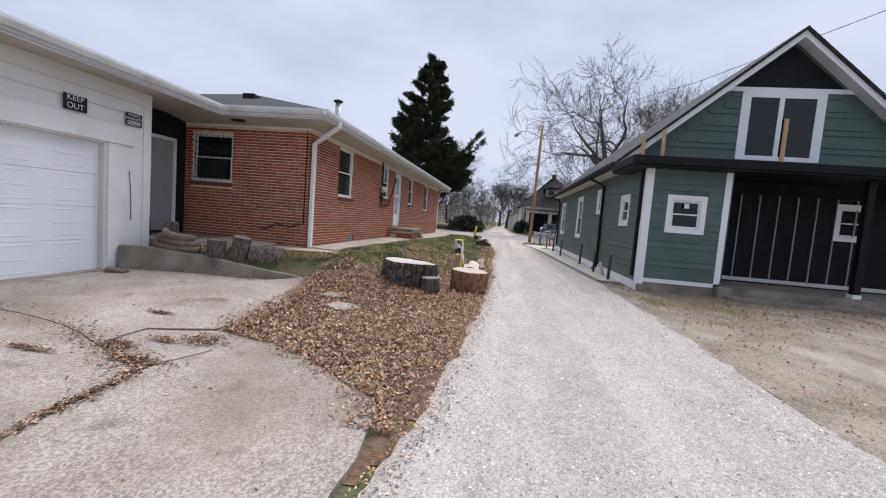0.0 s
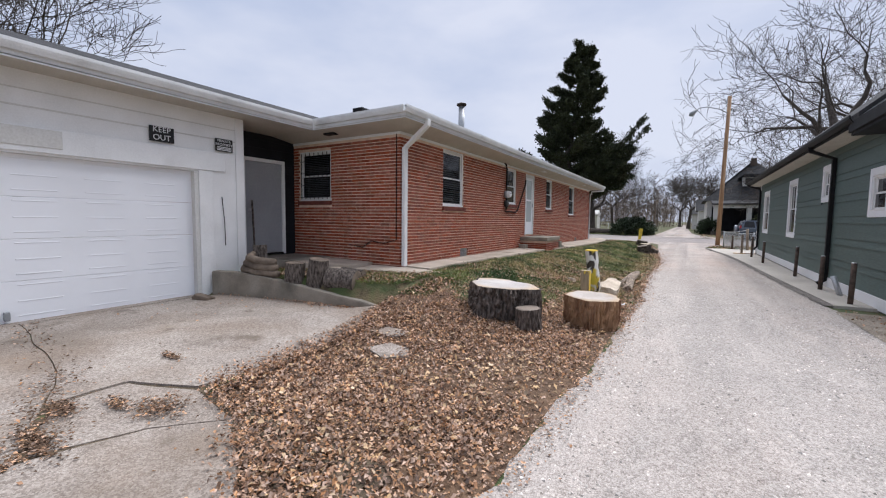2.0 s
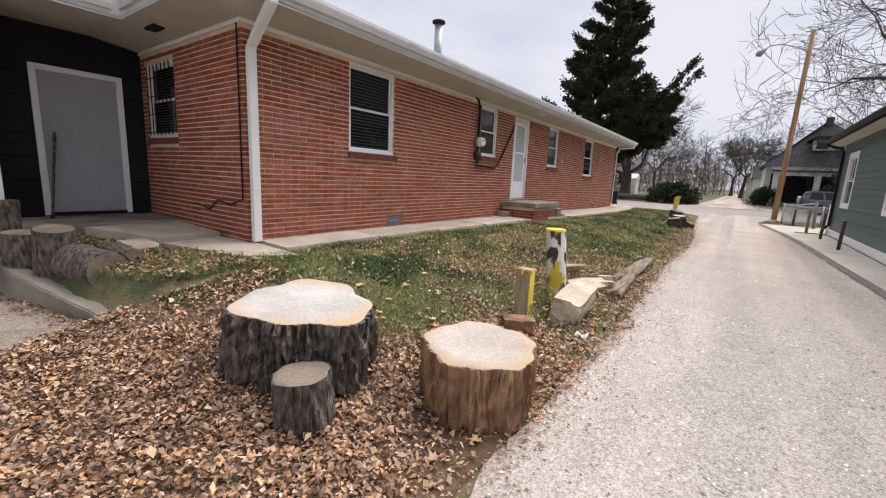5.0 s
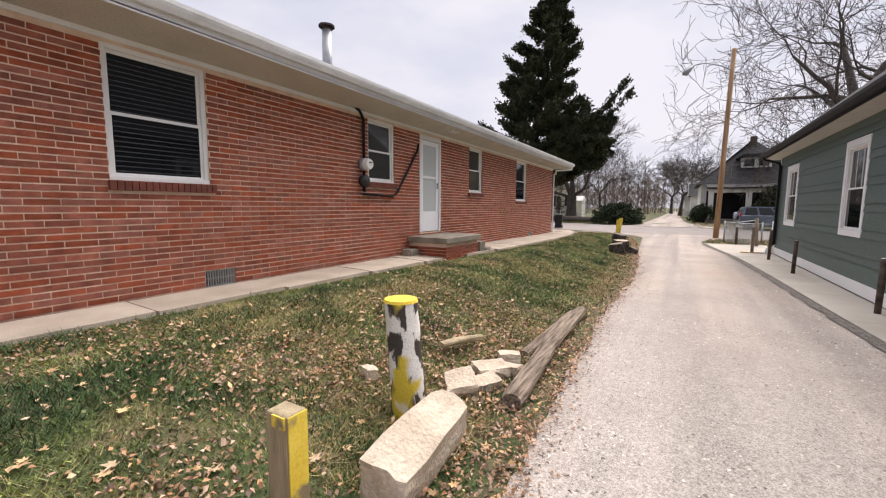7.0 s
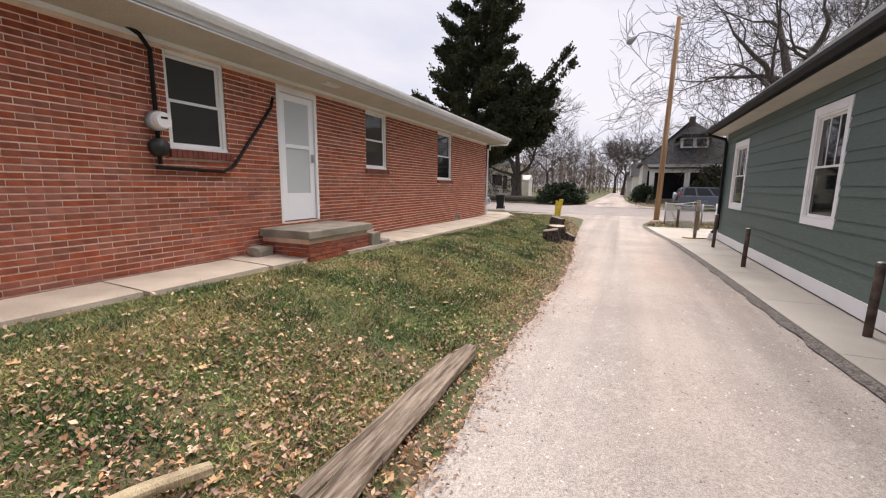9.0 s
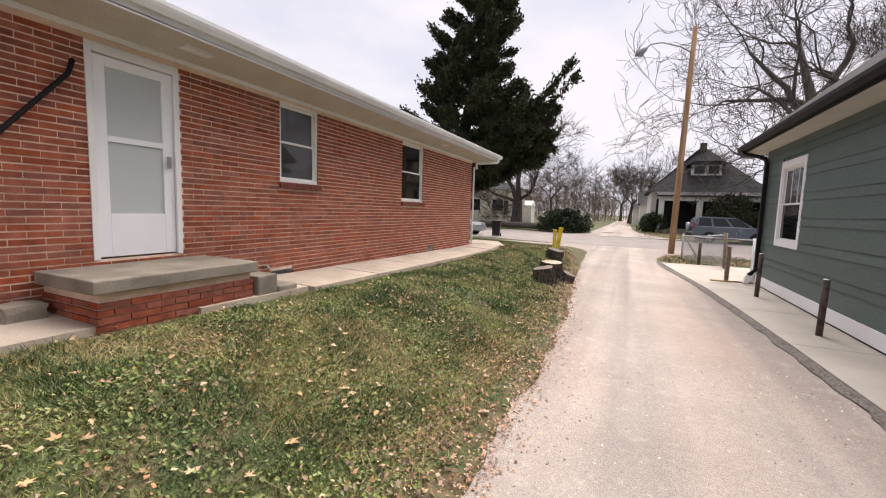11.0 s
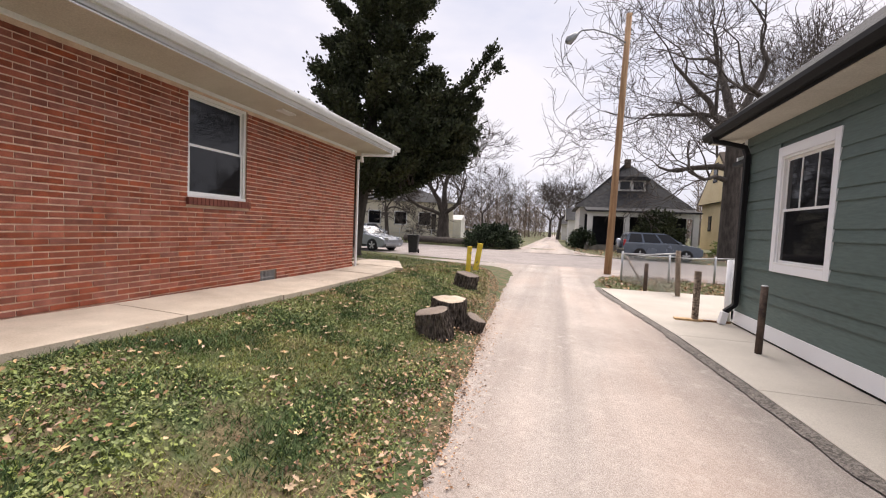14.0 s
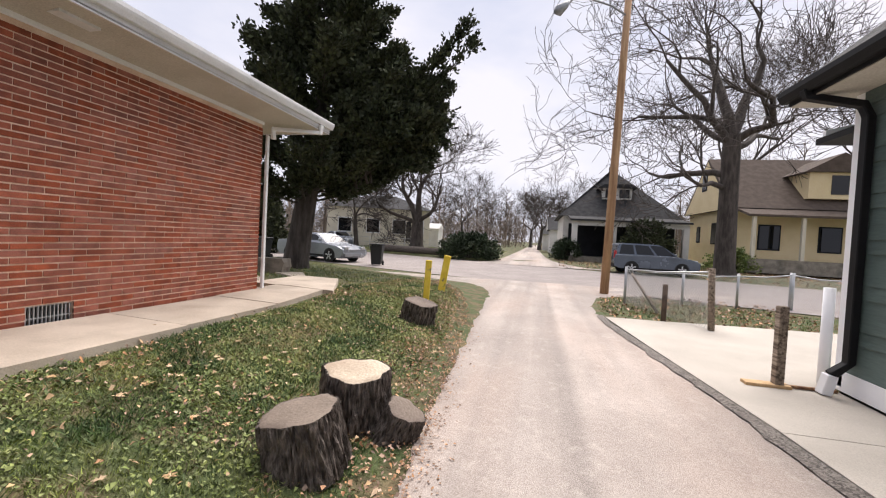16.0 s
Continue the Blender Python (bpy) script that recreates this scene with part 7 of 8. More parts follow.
def grow(sk, rnd, p, d, length, r, level, maxlevel, gnarl=0.22, up=0.05, tips=None, spread=(25, 60), kids=(3, 5)):
    n = 6 if level < 2 else 4
    pts, radii = [p], [r]
    q = p
    dd = d.normalized()
    for i in range(n):
        dd = (dd + Vector((rnd.gauss(0, gnarl), rnd.gauss(0, gnarl), rnd.gauss(0, gnarl) + up))).normalized()
        q = q + dd * (length / n)
        pts.append(q)
        radii.append(max(TWIG, r * (1 - 0.62 * (i + 1) / n)))
    sk.limb(pts, radii, 9 if level == 0 else 6 if level == 1 else 4 if level < 4 else 3)
    if level >= maxlevel:
        if tips is not None:
            tips.append((pts[-1], dd))
        return
    count = rnd.randint(*kids) + (1 if level > 1 else 0)
    for c in range(count):
        t = rnd.uniform(0.35, 1.0) if c else 1.0
        i = min(n, max(1, round(t * n)))
        ang = radians(rnd.uniform(*spread)) * (0.6 if c == 0 else 1)
        axis = dd.orthogonal().normalized()
        axis.rotate(Matrix.Rotation(rnd.uniform(0, 2 * math.pi), 3, dd))
        nd = dd.copy()
        nd.rotate(Matrix.Rotation(ang, 3, axis))
        grow(sk, rnd, pts[i], nd, length * rnd.uniform(0.55, 0.8), max(TWIG, radii[i] * rnd.uniform(0.5, 0.75)), level + 1, maxlevel, gnarl, up, tips, spread, kids)


def bare_tree(at, height, r, label, seed, maxlevel=5, forks=None, trunk_h=0.35, group="", gnarl=0.2, kids=(3, 5)):
    """A leafless tree: trunk, main limbs and a crown of fine twigs."""
    t = thing("tree", at, label, "tree", group)
    rnd = random.Random(seed)
    base = Vector(at)
    sk = Skeleton()
    top = base + Vector((rnd.uniform(-0.3, 0.3), rnd.uniform(-0.3, 0.3), height * trunk_h))
    sk.limb([base + Vector((0, 0, -0.2)), base + Vector((0, 0, 0.5)), base.lerp(top, 0.5), top], [r * 1.5, r * 1.05, r * 0.92, r * 0.85], 14)
    part_py("trunk", sk.v, sk.f, M_TBARK, t, smooth=True)
    sk = Skeleton()
    for k, (dx, dy, dzz, ln, rr, hz) in enumerate(forks or [(math.cos(2.4 * i), math.sin(2.4 * i), 1.3, 0.42, 0.5, 1.0) for i in range(4)]):
        grow(sk, rnd, base.lerp(top, hz), Vector((dx, dy, dzz)), height * ln, r * rr, 1, maxlevel, gnarl, kids=kids)
    part_py("crown", sk.v, sk.f, M_TBARK, t, "bare branches and twigs", smooth=True)
    return t


BIG = [(-0.25, 0.0, 2.0, 0.31, 0.62, 1.0), (0.35, 0.2, 1.8, 0.31, 0.6, 1.0), (-1.2, -0.15, 1.3, 0.29, 0.44, 0.92), (0.9, -0.5, 1.2, 0.29, 0.44, 0.95), (-1.6, -0.3, 0.55, 0.23, 0.4, 0.72), (-1.5, 0.2, 0.05, 0.22, 0.32, 0.62), (1.4, 0.3, 0.8, 0.28, 0.36, 0.9), (0.1, 0.9, 1.6, 0.31, 0.42, 1.0), (0.6, 0.9, 0.9, 0.27, 0.32, 0.85), (-0.7, 0.8, 1.2, 0.28, 0.37, 0.95)]
bare_tree((11.3, 48.8, 0.1), 22.0, 0.54, "huge bare spreading tree with thick grey trunk", 4, 5, BIG, 0.37, "", 0.25, (2, 4))
bare_tree((20.0, 72.0, 0.5), 21.0, 0.4, "bare tall tree behind yellow house", 8, 5)
bare_tree((30.0, 66.0, 0.5), 20.0, 0.4, "bare tall tree behind yellow house", 9, 5)
bare_tree((-33.0, 10.5, 0.1), 16.0, 0.35, "bare tree standing behind garage", 11, 5)
bare_tree((-9.3, 54.5, 0.3), 9.6, 0.55, "forked bare tree on far lawn beside felled trunk", 12, 5, [(-0.8, 0, 1.4, 0.45, 0.55, 1.0), (0.6, 0.2, 1.6, 0.5, 0.6, 1.0), (1.3, -0.2, 0.9, 0.42, 0.4, 0.95), (-1.2, 0.3, 0.8, 0.4, 0.4, 0.9)], 0.25)
bare_tree((-15.0, 55.0, 0.3), 7.0, 0.2, "small leaning bare tree on far lawn", 14, 5)
bare_tree((0.9, 88.0, 0.5), 8.5, 0.25, "bare tree at lane's far end", 15, 5)
bare_tree((6.6, 84.0, 0.5), 11.5, 0.25, "bare rounded tree behind bungalow", 16, 5)
bare_tree((-0.8, 112.0, 0.5), 9.5, 0.3, "bare tree closing lane's far end", 17, 5)
bare_tree((-13.0, 96.0, 0.5), 11.0, 0.22, "bare slender tree on far lawn", 18, 5)


def spray_mesh(points, dirs, size, rng, per, thin=1.0):
    """Many small tapering leaf sprays at points, along dirs."""
    n = len(points) * per
    P = np.repeat(np.asarray(points, float), per, axis=0)
    D = np.repeat(np.asarray(dirs, float), per, axis=0) + rng.normal(0, 0.55, (n, 3))
    D /= np.linalg.norm(D, axis=1, keepdims=True)
    P = P + rng.normal(0, size * 0.55, (n, 3))
    S = np.cross(D, rng.normal(0, 1, (n, 3)))
    S /= np.linalg.norm(S, axis=1, keepdims=True) + 1e-9
    L = size * rng.uniform(0.5, 1.2, (n, 1))
    W = L * rng.uniform(0.22, 0.42, (n, 1)) * thin
    a, b, c, d = P, P + D * L * 0.45 + S * W, P + D * L, P + D * L * 0.5 - S * W
    V = np.stack([a, b, c, d], axis=1).reshape(-1, 3)
    F = np.arange(n * 4).reshape(-1, 4)
    return V, F


def fast_mesh(name, V, F, material):
    me = bpy.data.meshes.new(name)
    k = F.shape[1]
    me.vertices.add(len(V))
    me.vertices.foreach_set("co", np.ascontiguousarray(V, dtype=np.float32).ravel())
    me.loops.add(F.size)
    me.loops.foreach_set("vertex_index", np.ascontiguousarray(F, dtype=np.int32).ravel())
    me.polygons.add(len(F))
    me.polygons.foreach_set("loop_start", np.arange(0, F.size, k, dtype=np.int32))
    me.materials.append(material)
    me.update(calc_edges=True)
    me.validate()
    return me


# the dark evergreen: a tall leaning spire with a lower side crown
ever = thing("evergreen_tree", (-8.4, 35.5, 0.1), "tall dark ragged evergreen with lopsided lower side crown", "tree")
er = random.Random(21)
sk = Skeleton()
def trunk_at(z):
    t = z / 14.8
    return Vector((-8.4 + 1.9 * min(1, t * 1.1), 35.5, 0.05 + z))
sk.limb([trunk_at(z) for z in (-0.2, 0.4, 1.5, 4, 7, 10, 13, 14.8)], [0.62, 0.48, 0.42, 0.36, 0.26, 0.17, 0.08, 0.02], 12)
part_py("trunk", sk.v, sk.f, M_TBARK, ever, smooth=True)
sk = Skeleton()
pts_n, dirs_n = [], []


def needle_bough(pts, radii, twigs, reach):
    """A bough with flat side twigs that carry the needle sprays."""
    sk.limb(pts, radii, 4)
    for j in range(twigs):
        t = 0.22 + 0.78 * er.random() ** 0.8
        f = t * (len(pts) - 1)
        i = min(len(pts) - 2, int(f))
        q = pts[i].lerp(pts[i + 1], f - i)
        d = (pts[i + 1] - pts[i]).normalized()
        w = d.cross(Vector((0, 0, 1))) * er.choice((-1, 1))
        td = (d * er.uniform(0.5, 1.0) + w * er.uniform(0.3, 1.0) + Vector((0, 0, er.uniform(-0.15, 0.35)))).normalized()
        tl = er.uniform(0.3, 0.75) * (0.35 + 0.2 * reach) * (1.15 - 0.6 * t)
        sk.limb([q, q + td * tl], [0.014, 0.006], 3)
        for u in (0.3, 0.65, 1.0):
            pts_n.append(q + td * tl * u + Vector((0, 0, er.gauss(0, 0.03))))
            dirs_n.append(td + Vector((0, 0, 0.25)))


z = 2.5
while z < 14.6:
    for k in range(5 if z < 11 else 4):
        p = trunk_at(z + er.uniform(-0.12, 0.12))
        a = er.uniform(0, 2 * math.pi)
        reach = (3.3 * (1 - (z - 2.5) / 12.6) ** 0.75 + 0.3) * er.choice((0.55, 0.8, 1.0, 1.15))
        d = Vector((math.cos(a), math.sin(a), er.uniform(-0.1, 0.25)))
        bough = [p + d * reach * t + Vector((0, 0, 0.28 * reach * t * t)) for t in (0, 0.35, 0.7, 1.0)]
        needle_bough(bough, [0.05, 0.035, 0.02, 0.008], int(10 + reach * 14), reach)
    z += 0.36
for k in range(74):
    a, e = er.uniform(0, 2 * math.pi), er.uniform(-0.4, 1.0)
    tgt = Vector((-4.7 + 2.2 * math.cos(a) * er.uniform(0.3, 1), 35.7 + 1.8 * math.sin(a) * er.uniform(0.3, 1), 5.3 + 2.9 * e * er.uniform(0.5, 1.0)))
    if k == 0:
        tgt = Vector((-2.2, 35.5, 8.9))
    if k == 1:
        tgt = Vector((-2.0, 35.4, 8.1))
    if k in (2, 3, 4):
        tgt = Vector((-2.4 - 0.3 * k, 35.4, 6.9 - 0.7 * k))
    start = Vector((-7.0 + er.uniform(0, 1.5), 35.6, 3.0 + er.uniform(0, 3)))
    bend = start.lerp(tgt, 0.55) + Vector((0, 0, er.uniform(-0.3, 0.1)))
    needle_bough([start, bend, tgt], [0.06, 0.035, 0.01], 42, 2.0)
part_py("limb", sk.v, sk.f, M_TBARK, ever, "dark bare limbs")
V, F = spray_mesh(pts_n, dirs_n, 0.17, RNG, 9, 0.9)
ob = new("foliage", fast_mesh("foliage", V, F, M_NEEDLE))
under(ob, ever)
tagged(ob, "dark green needle sprays", kind="stuff")


def shrub(at, rx_, ry_, h, label, seed, material=M_SHRUB, count=420, size=0.2, name="shrub"):
    s = thing(name, at, label, "shrub")
    rr = random.Random(seed)
    sk = Skeleton()
    P, D = [], []
    b = Vector(at)
    for k in range(count):
        a, e = rr.uniform(0, 2 * math.pi), rr.uniform(0.05, 1.35)
        q = Vector((math.cos(a) * math.cos(e) * rx_, math.sin(a) * math.cos(e) * ry_, math.sin(e) * h)) * rr.uniform(0.6, 1.08)
        if k < 40:
            sk.limb([b, b + q * 0.6, b + q], [0.03, 0.02, 0.008], 4)
        P.append(b + q)
        D.append(Vector((q.x, q.y, q.z * 0.4)).normalized())
    part_py("stem", sk.v, sk.f, M_TBARK, s)
    V, F = spray_mesh(P, D, size, RNG, 22)
    ob = new("foliage", fast_mesh("foliage", V, F, material))
    under(ob, s)
    tagged(ob, "dense small leaves", kind="stuff")
    return s


shrub((-4.3, 51.0, 0.15), 2.3, 1.6, 1.65, "wide low dark juniper bush by street", 3)
shrub((-16.5, 44.0, 0.1), 1.6, 1.4, 3.6, "dark evergreen shrub beside white wall", 5, M_NEEDLE, 400, 0.3)
shrub((13.4, 53.0, 0.3), 1.5, 1.1, 1.4, "rounded green bush before yellow house", 6, M_CLOVER, 250, 0.16)
shrub((8.7, 55.8, 0.4), 2.0, 0.9, 3.0, "dark evergreen shrub in front of porch", 7, M_NEEDLE, 300, 0.25)
shrub((2.9, 56.4, 0.3), 1.1, 0.9, 1.5, "scruffy dark shrub at porch corner", 8, M_SHRUB, 160, 0.2)

# distant bare woods
fw = Skeleton()
wr = random.Random(77)
def far_tree(x, y, h):
    b = Vector((x, y, land(x, y) - 0.2))
    top = b + Vector((wr.uniform(-0.8, 0.8), wr.uniform(-0.5, 0.5), h))
    fw.limb([b, b.lerp(top, 0.5), top], [h * 0.014, h * 0.010, 0.02], 4)
    for k in range(int(26)):
        t = wr.uniform(0.25, 0.95)
        s = b.lerp(top, t)
        a = wr.uniform(0, 2 * math.pi)
        ln = h * (1.05 - t) * wr.uniform(0.3, 0.6)
        e = s + Vector((math.cos(a) * ln * 0.8, math.sin(a) * ln * 0.8, ln * 0.8))
        fw.limb([s, e], [h * 0.005, 0.012], 3)
        for j in range(3):
            u = s.lerp(e, wr.uniform(0.4, 1))
            fw.limb([u, u + Vector((wr.gauss(0, 1), wr.gauss(0, 1), abs(wr.gauss(0.6, 0.6)))) * h * 0.06], [0.03, 0.012], 3)
for k in range(150):
    x = wr.uniform(-75, 60)
    y = wr.uniform(95, 150)
    if -2.5 < x < 2.0 and y < 130:
        x += 6
    far_tree(x, y, wr.uniform(7, 13))
for k in range(40):
    far_tree(wr.uniform(-60, -22), wr.uniform(55, 95), wr.uniform(7, 12))
for k in range(30):
    far_tree(wr.uniform(18, 50), wr.uniform(62, 95), wr.uniform(8, 14))
woods = new("woods", mesh_from("woods", fw.v, fw.f, M_FARWOOD))
tagged(woods, "distant belt of bare grey-brown trees", "woods", "", "stuff")
P, D = [], []
for k in range(5200):
    x = wr.uniform(-95, 75)
    y = 120 + abs(x) * 0.05 + wr.uniform(-22, 22)
    if -2.2 < x < 1.6 and y < 135:
        continue
    hmax = 4.6 + 2.2 * noise.noise(Vector((x * 0.09, y * 0.05, 0)))
    P.append((x, y, land(x, y) + hmax * wr.random()))
    D.append((wr.gauss(0, 0.4), wr.gauss(0, 0.4), 1.0))
V, F = spray_mesh(P, D, 1.5, RNG, 8, 0.13)
tagged(new("brush", fast_mesh("brush", V, F, M_FARWOOD)), "distant thicket of bare brown brush", "brush", "", "stuff")

# ---- lawn: grass blades, weeds, fallen leaves ----
def zs_of(X, Y):
    return np.array([bumpy(a, b) for a, b in zip(X, Y)])


def lawn_points(n, x0, x1, y0, y1, rng):
    X, Y = rng.uniform(x0, x1, n), rng.uniform(y0, y1, n)
    L = np.interp(Y, [a for a, _ in LANE_L], [b for _, b in LANE_L])
    return X, Y, L


def patchiness(X, Y, s, seed):
    return np.array([noise.noise(Vector((a * s, b * s, seed))) for a, b in zip(X, Y)])


WALK_EDGE = ((9.4, 12.6, 15.7, 19, 28, 28.6, 30), (-3.55, -3.45, -3.3, -3.1, -3.1, -3.3, -3.9))


def off_walk(X, Y):
    """True where the lawn is clear of the walkway, the stoop and its steps."""
    return (X > np.interp(Y, *WALK_EDGE) + 0.015) & ~((X < -3.2) & (Y < 18.9) & (Y > 16.2))


def blades(name, X, Y, h0, h1, w, material, label, rng, lean=0.5):
    n = len(X)
    Z = zs_of(X, Y)
    A = rng.uniform(0, 2 * np.pi, n)
    H = rng.uniform(h0, h1, n)
    B = rng.normal(0, lean, (n, 2)) * H[:, None]
    sx, sy = np.cos(A) * w, np.sin(A) * w
    V = np.empty((n, 3, 3))
    V[:, 0] = np.stack([X - sx, Y - sy, Z - 0.004], 1)
    V[:, 1] = np.stack([X + sx, Y + sy, Z - 0.004], 1)
    V[:, 2] = np.stack([X + B[:, 0], Y + B[:, 1], Z + H], 1)
    ob = new(name, fast_mesh(name, V.reshape(-1, 3), np.arange(n * 3).reshape(-1, 3), material))
    return tagged(ob, label, "grass", "", "stuff")


def flat_leaves(name, X, Y, size, material, label, rng, lift=0.012, tilt=0.45, cat="leaves", Z=None):
    """Curled leaves lying on the ground: four corners and a raised midrib."""
    n = len(X)
    Z = (zs_of(X, Y) if Z is None else Z) + rng.uniform(0.004, lift, n)
    a = rng.uniform(0, 2 * np.pi, n)
    s = size * rng.uniform(0.55, 1.3, n)
    u = np.stack([np.cos(a), np.sin(a), rng.normal(0, tilt, n)], 1)
    v = np.stack([-np.sin(a), np.cos(a), rng.normal(0, tilt, n)], 1)
    C = np.stack([X, Y, Z + s * 0.15], 1)
    k = rng.uniform(0.22, 0.52, n)
    curl = rng.uniform(-0.05, 0.42, n)
    up = np.array([0, 0, 1.0])
    P = [C - u * s[:, None] * 0.6, C + v * (s * k)[:, None] + up * (s * curl)[:, None] - u * s[:, None] * 0.1, C + u * s[:, None] * 0.6, C - v * (s * k)[:, None] + up * (s * curl)[:, None] - u * s[:, None] * 0.05]
    V = np.stack(P, 1).reshape(-1, 3)
    i = np.arange(n)[:, None] * 4
    F = np.concatenate([i + np.array([[0, 1, 2]]), i + np.array([[0, 2, 3]])], 0)
    return tagged(new(name, fast_mesh(name, V, F, material)), label, cat, "", "stuff")


rg = np.random.default_rng(5)
X, Y, L = lawn_points(720000, -3.6, 0.1, 7.6, 35.0, rg)
g = patchiness(X, Y, 0.8, 1.0)
dist = L - X
keep = (X < L - 0.15) & (rg.random(len(X)) < np.clip(0.85 + g * 1.2, 0.5, 1) * np.clip((dist - 0.1) / 0.5, 0.35, 1) * np.clip((Y - 8.2 - 1.6 * (X > -1.0)) / 0.8, 0, 1))
keep &= off_walk(X, Y)
blades("grass", X[keep], Y[keep], 0.014, 0.042, 0.0042, M_GRASS, "short green winter lawn grass", rg, 0.9)
X, Y, L = lawn_points(130000, -3.5, 0.1, 8.6, 33.0, rg)
g = patchiness(X, Y, 0.7, 9.0)
keep = (X < L - 0.25) & (rg.random(len(X)) < np.clip(g * 2.6 + 0.12, 0.04, 0.95)) & off_walk(X, Y)
blades("dry_grass", X[keep], Y[keep], 0.02, 0.06, 0.003, M_STRAW, "straw-coloured dead grass", rg, 1.1)
X, Y, L = lawn_points(190000, -3.5, 0.0, 9.4, 28.0, rg)
g = patchiness(X, Y, 1.6, 4.0)
keep = off_walk(X, Y) & (X < L - 0.3) & (rg.random(len(X)) < np.clip((g - 0.04) * 4 * np.where(X < -1.6, 1.0, 0.55), 0, 0.8))
blades("grass_tuft", X[keep], Y[keep], 0.03, 0.085, 0.0055, M_TUFT, "taller dark green grass tufts", rg, 0.8)
X, Y, L = lawn_points(190000, -3.1, 0.0, 9.0, 34.0, rg)
g = patchiness(X, Y, 0.9, 14.0)
keep = (X < L - 0.2) & (rg.random(len(X)) < off_walk(X, Y) * np.clip(g * 1.8 + 0.36, 0.04, 0.9) * np.clip((Y - 12) / 5, 0.06, 1))
flat_leaves("weeds", X[keep], Y[keep], 0.024, M_CLOVER, "low broad-leaved green weeds", rg, 0.03, 0.5, "weeds")
X, Y = rg.uniform(-6.2, -2.6, 70000), rg.uniform(6.9, 9.3, 70000)
g = patchiness(X, Y, 1.1, 17.0)
keep = (Y > ret_line(X) + 0.14) & (Y < 8.42 + 0.34 * (X + 4.8)) & (rg.random(len(X)) < np.clip(0.6 + g, 0.15, 1)) & (X > -6.1)
blades("grass", X[keep], Y[keep], 0.025, 0.075, 0.004, M_GRASS, "grass behind retaining wall", rg)
# far lawns
X, Y = rg.uniform(-14, -1.5, 26000), rg.uniform(28.5, 40, 26000)
keep = (Y < near_edge(X) - 0.2) & (X < np.interp(Y, [a for a, _ in LANE_L], [b for _, b in LANE_L]) - 0.2)
blades("grass", X[keep], Y[keep], 0.03, 0.08, 0.008, M_GRASS, "lawn grass by the street", rg)
X, Y = rg.uniform(2.0, 10, 9000), rg.uniform(31.2, 36, 9000)
keep = (Y < near_edge(X) - 0.3) & (X > np.interp(Y, [a for a, _ in LANE_R], [b for _, b in LANE_R]) + 0.1)
blades("grass", X[keep], Y[keep], 0.03, 0.09, 0.007, M_GRASS, "thin grass inside chain-link fence", rg)
X, Y = rg.uniform(-24, -3, 40000), rg.uniform(49, 72, 40000)
keep = Y > far_edge(X) + 1.0
blades("grass", X[keep], Y[keep], 0.05, 0.12, 0.016, M_GRASS, "green lawn across street", rg)

# leaf mould under the drift
mv, mf = [], []
mx_, my_ = np.arange(-3.2, 0.3, 0.1), np.arange(2.4, 10.0, 0.1)
ok = {}
for a in mx_:
    for b in my_:
        edge_x = float(np.interp(b, *DRIVE_EDGE)) - 0.12
        wobble = 0.25 * noise.noise(Vector((a * 2, b * 2, 40)))
        if edge_x < a < along(LANE_L, b) + 0.05 and b + wobble * 3 < 8.5 + 1.6 * smooth01(-1.3, -0.5, a):
            ok[(round(a, 2), round(b, 2))] = len(mv)
            mv.append((a, b, bumpy(a, b) + 0.008))
for (a, b), k in ok.items():
    q = [ok.get((round(a + dx, 2), round(b + dy, 2))) for dx, dy in ((0, 0), (0.1, 0), (0.1, 0.1), (0, 0.1))]
    if None not in q:
        mf.append(q)
tagged(new("ground", mesh_from("ground", mv, mf, M_MULCH, True)), "dark brown leaf mould", "leaf mould", "", "structure")

# fallen leaves: deep drift between the driveway and the lane, thinner elsewhere
X, Y, L = lawn_points(150000, -4.2, 0.5, 2.6, 10.2, rg)
g = patchiness(X, Y, 0.9, 22.0)
drive_edge = np.interp(Y, *DRIVE_EDGE)
dens = np.clip((X - drive_edge) / 0.25 + 0.5, 0, 1) * np.clip((L + 0.02 - X) / 0.3, 0, 1) * np.clip((8.9 + 2.4 * np.clip((X + 1.3) / 0.8, 0, 1) - Y) / 1.2, 0, 1)
dens = dens * np.where(np.hypot((X + 2.3) / 1.1, Y - 6.62) < 0.13, 0.06, 1) * np.where(np.hypot((X + 1.98) / 1.1, Y - 6.16) < 0.18, 0.06, 1)
dens = dens * np.clip((Y - 2.9) / 0.9, 0.04, 1)
keep = rg.random(len(X)) < dens * np.clip(0.75 + g, 0.2, 1)
flat_leaves("fallen_leaves", X[keep], Y[keep], 0.027, M_LEAF, "deep drift of brown fallen leaves", rg, 0.05)
keep2 = rg.random(len(X)) < dens * 0.035
flat_leaves("fallen_leaves", X[keep2], Y[keep2], 0.036, M_LEAFP, "pale tan fallen leaves", rg, 0.06)
X, Y, L = lawn_points(130000, -3.4, 0.3, 8.6, 34.5, rg)
g = patchiness(X, Y, 0.8, 31.0)
L = L + 0.10 * patchiness(X, Y, 2.2, 55.0)
near = np.clip(1.25 - (L - X) / 0.7, 0, 1) * (X < L + 0.05)
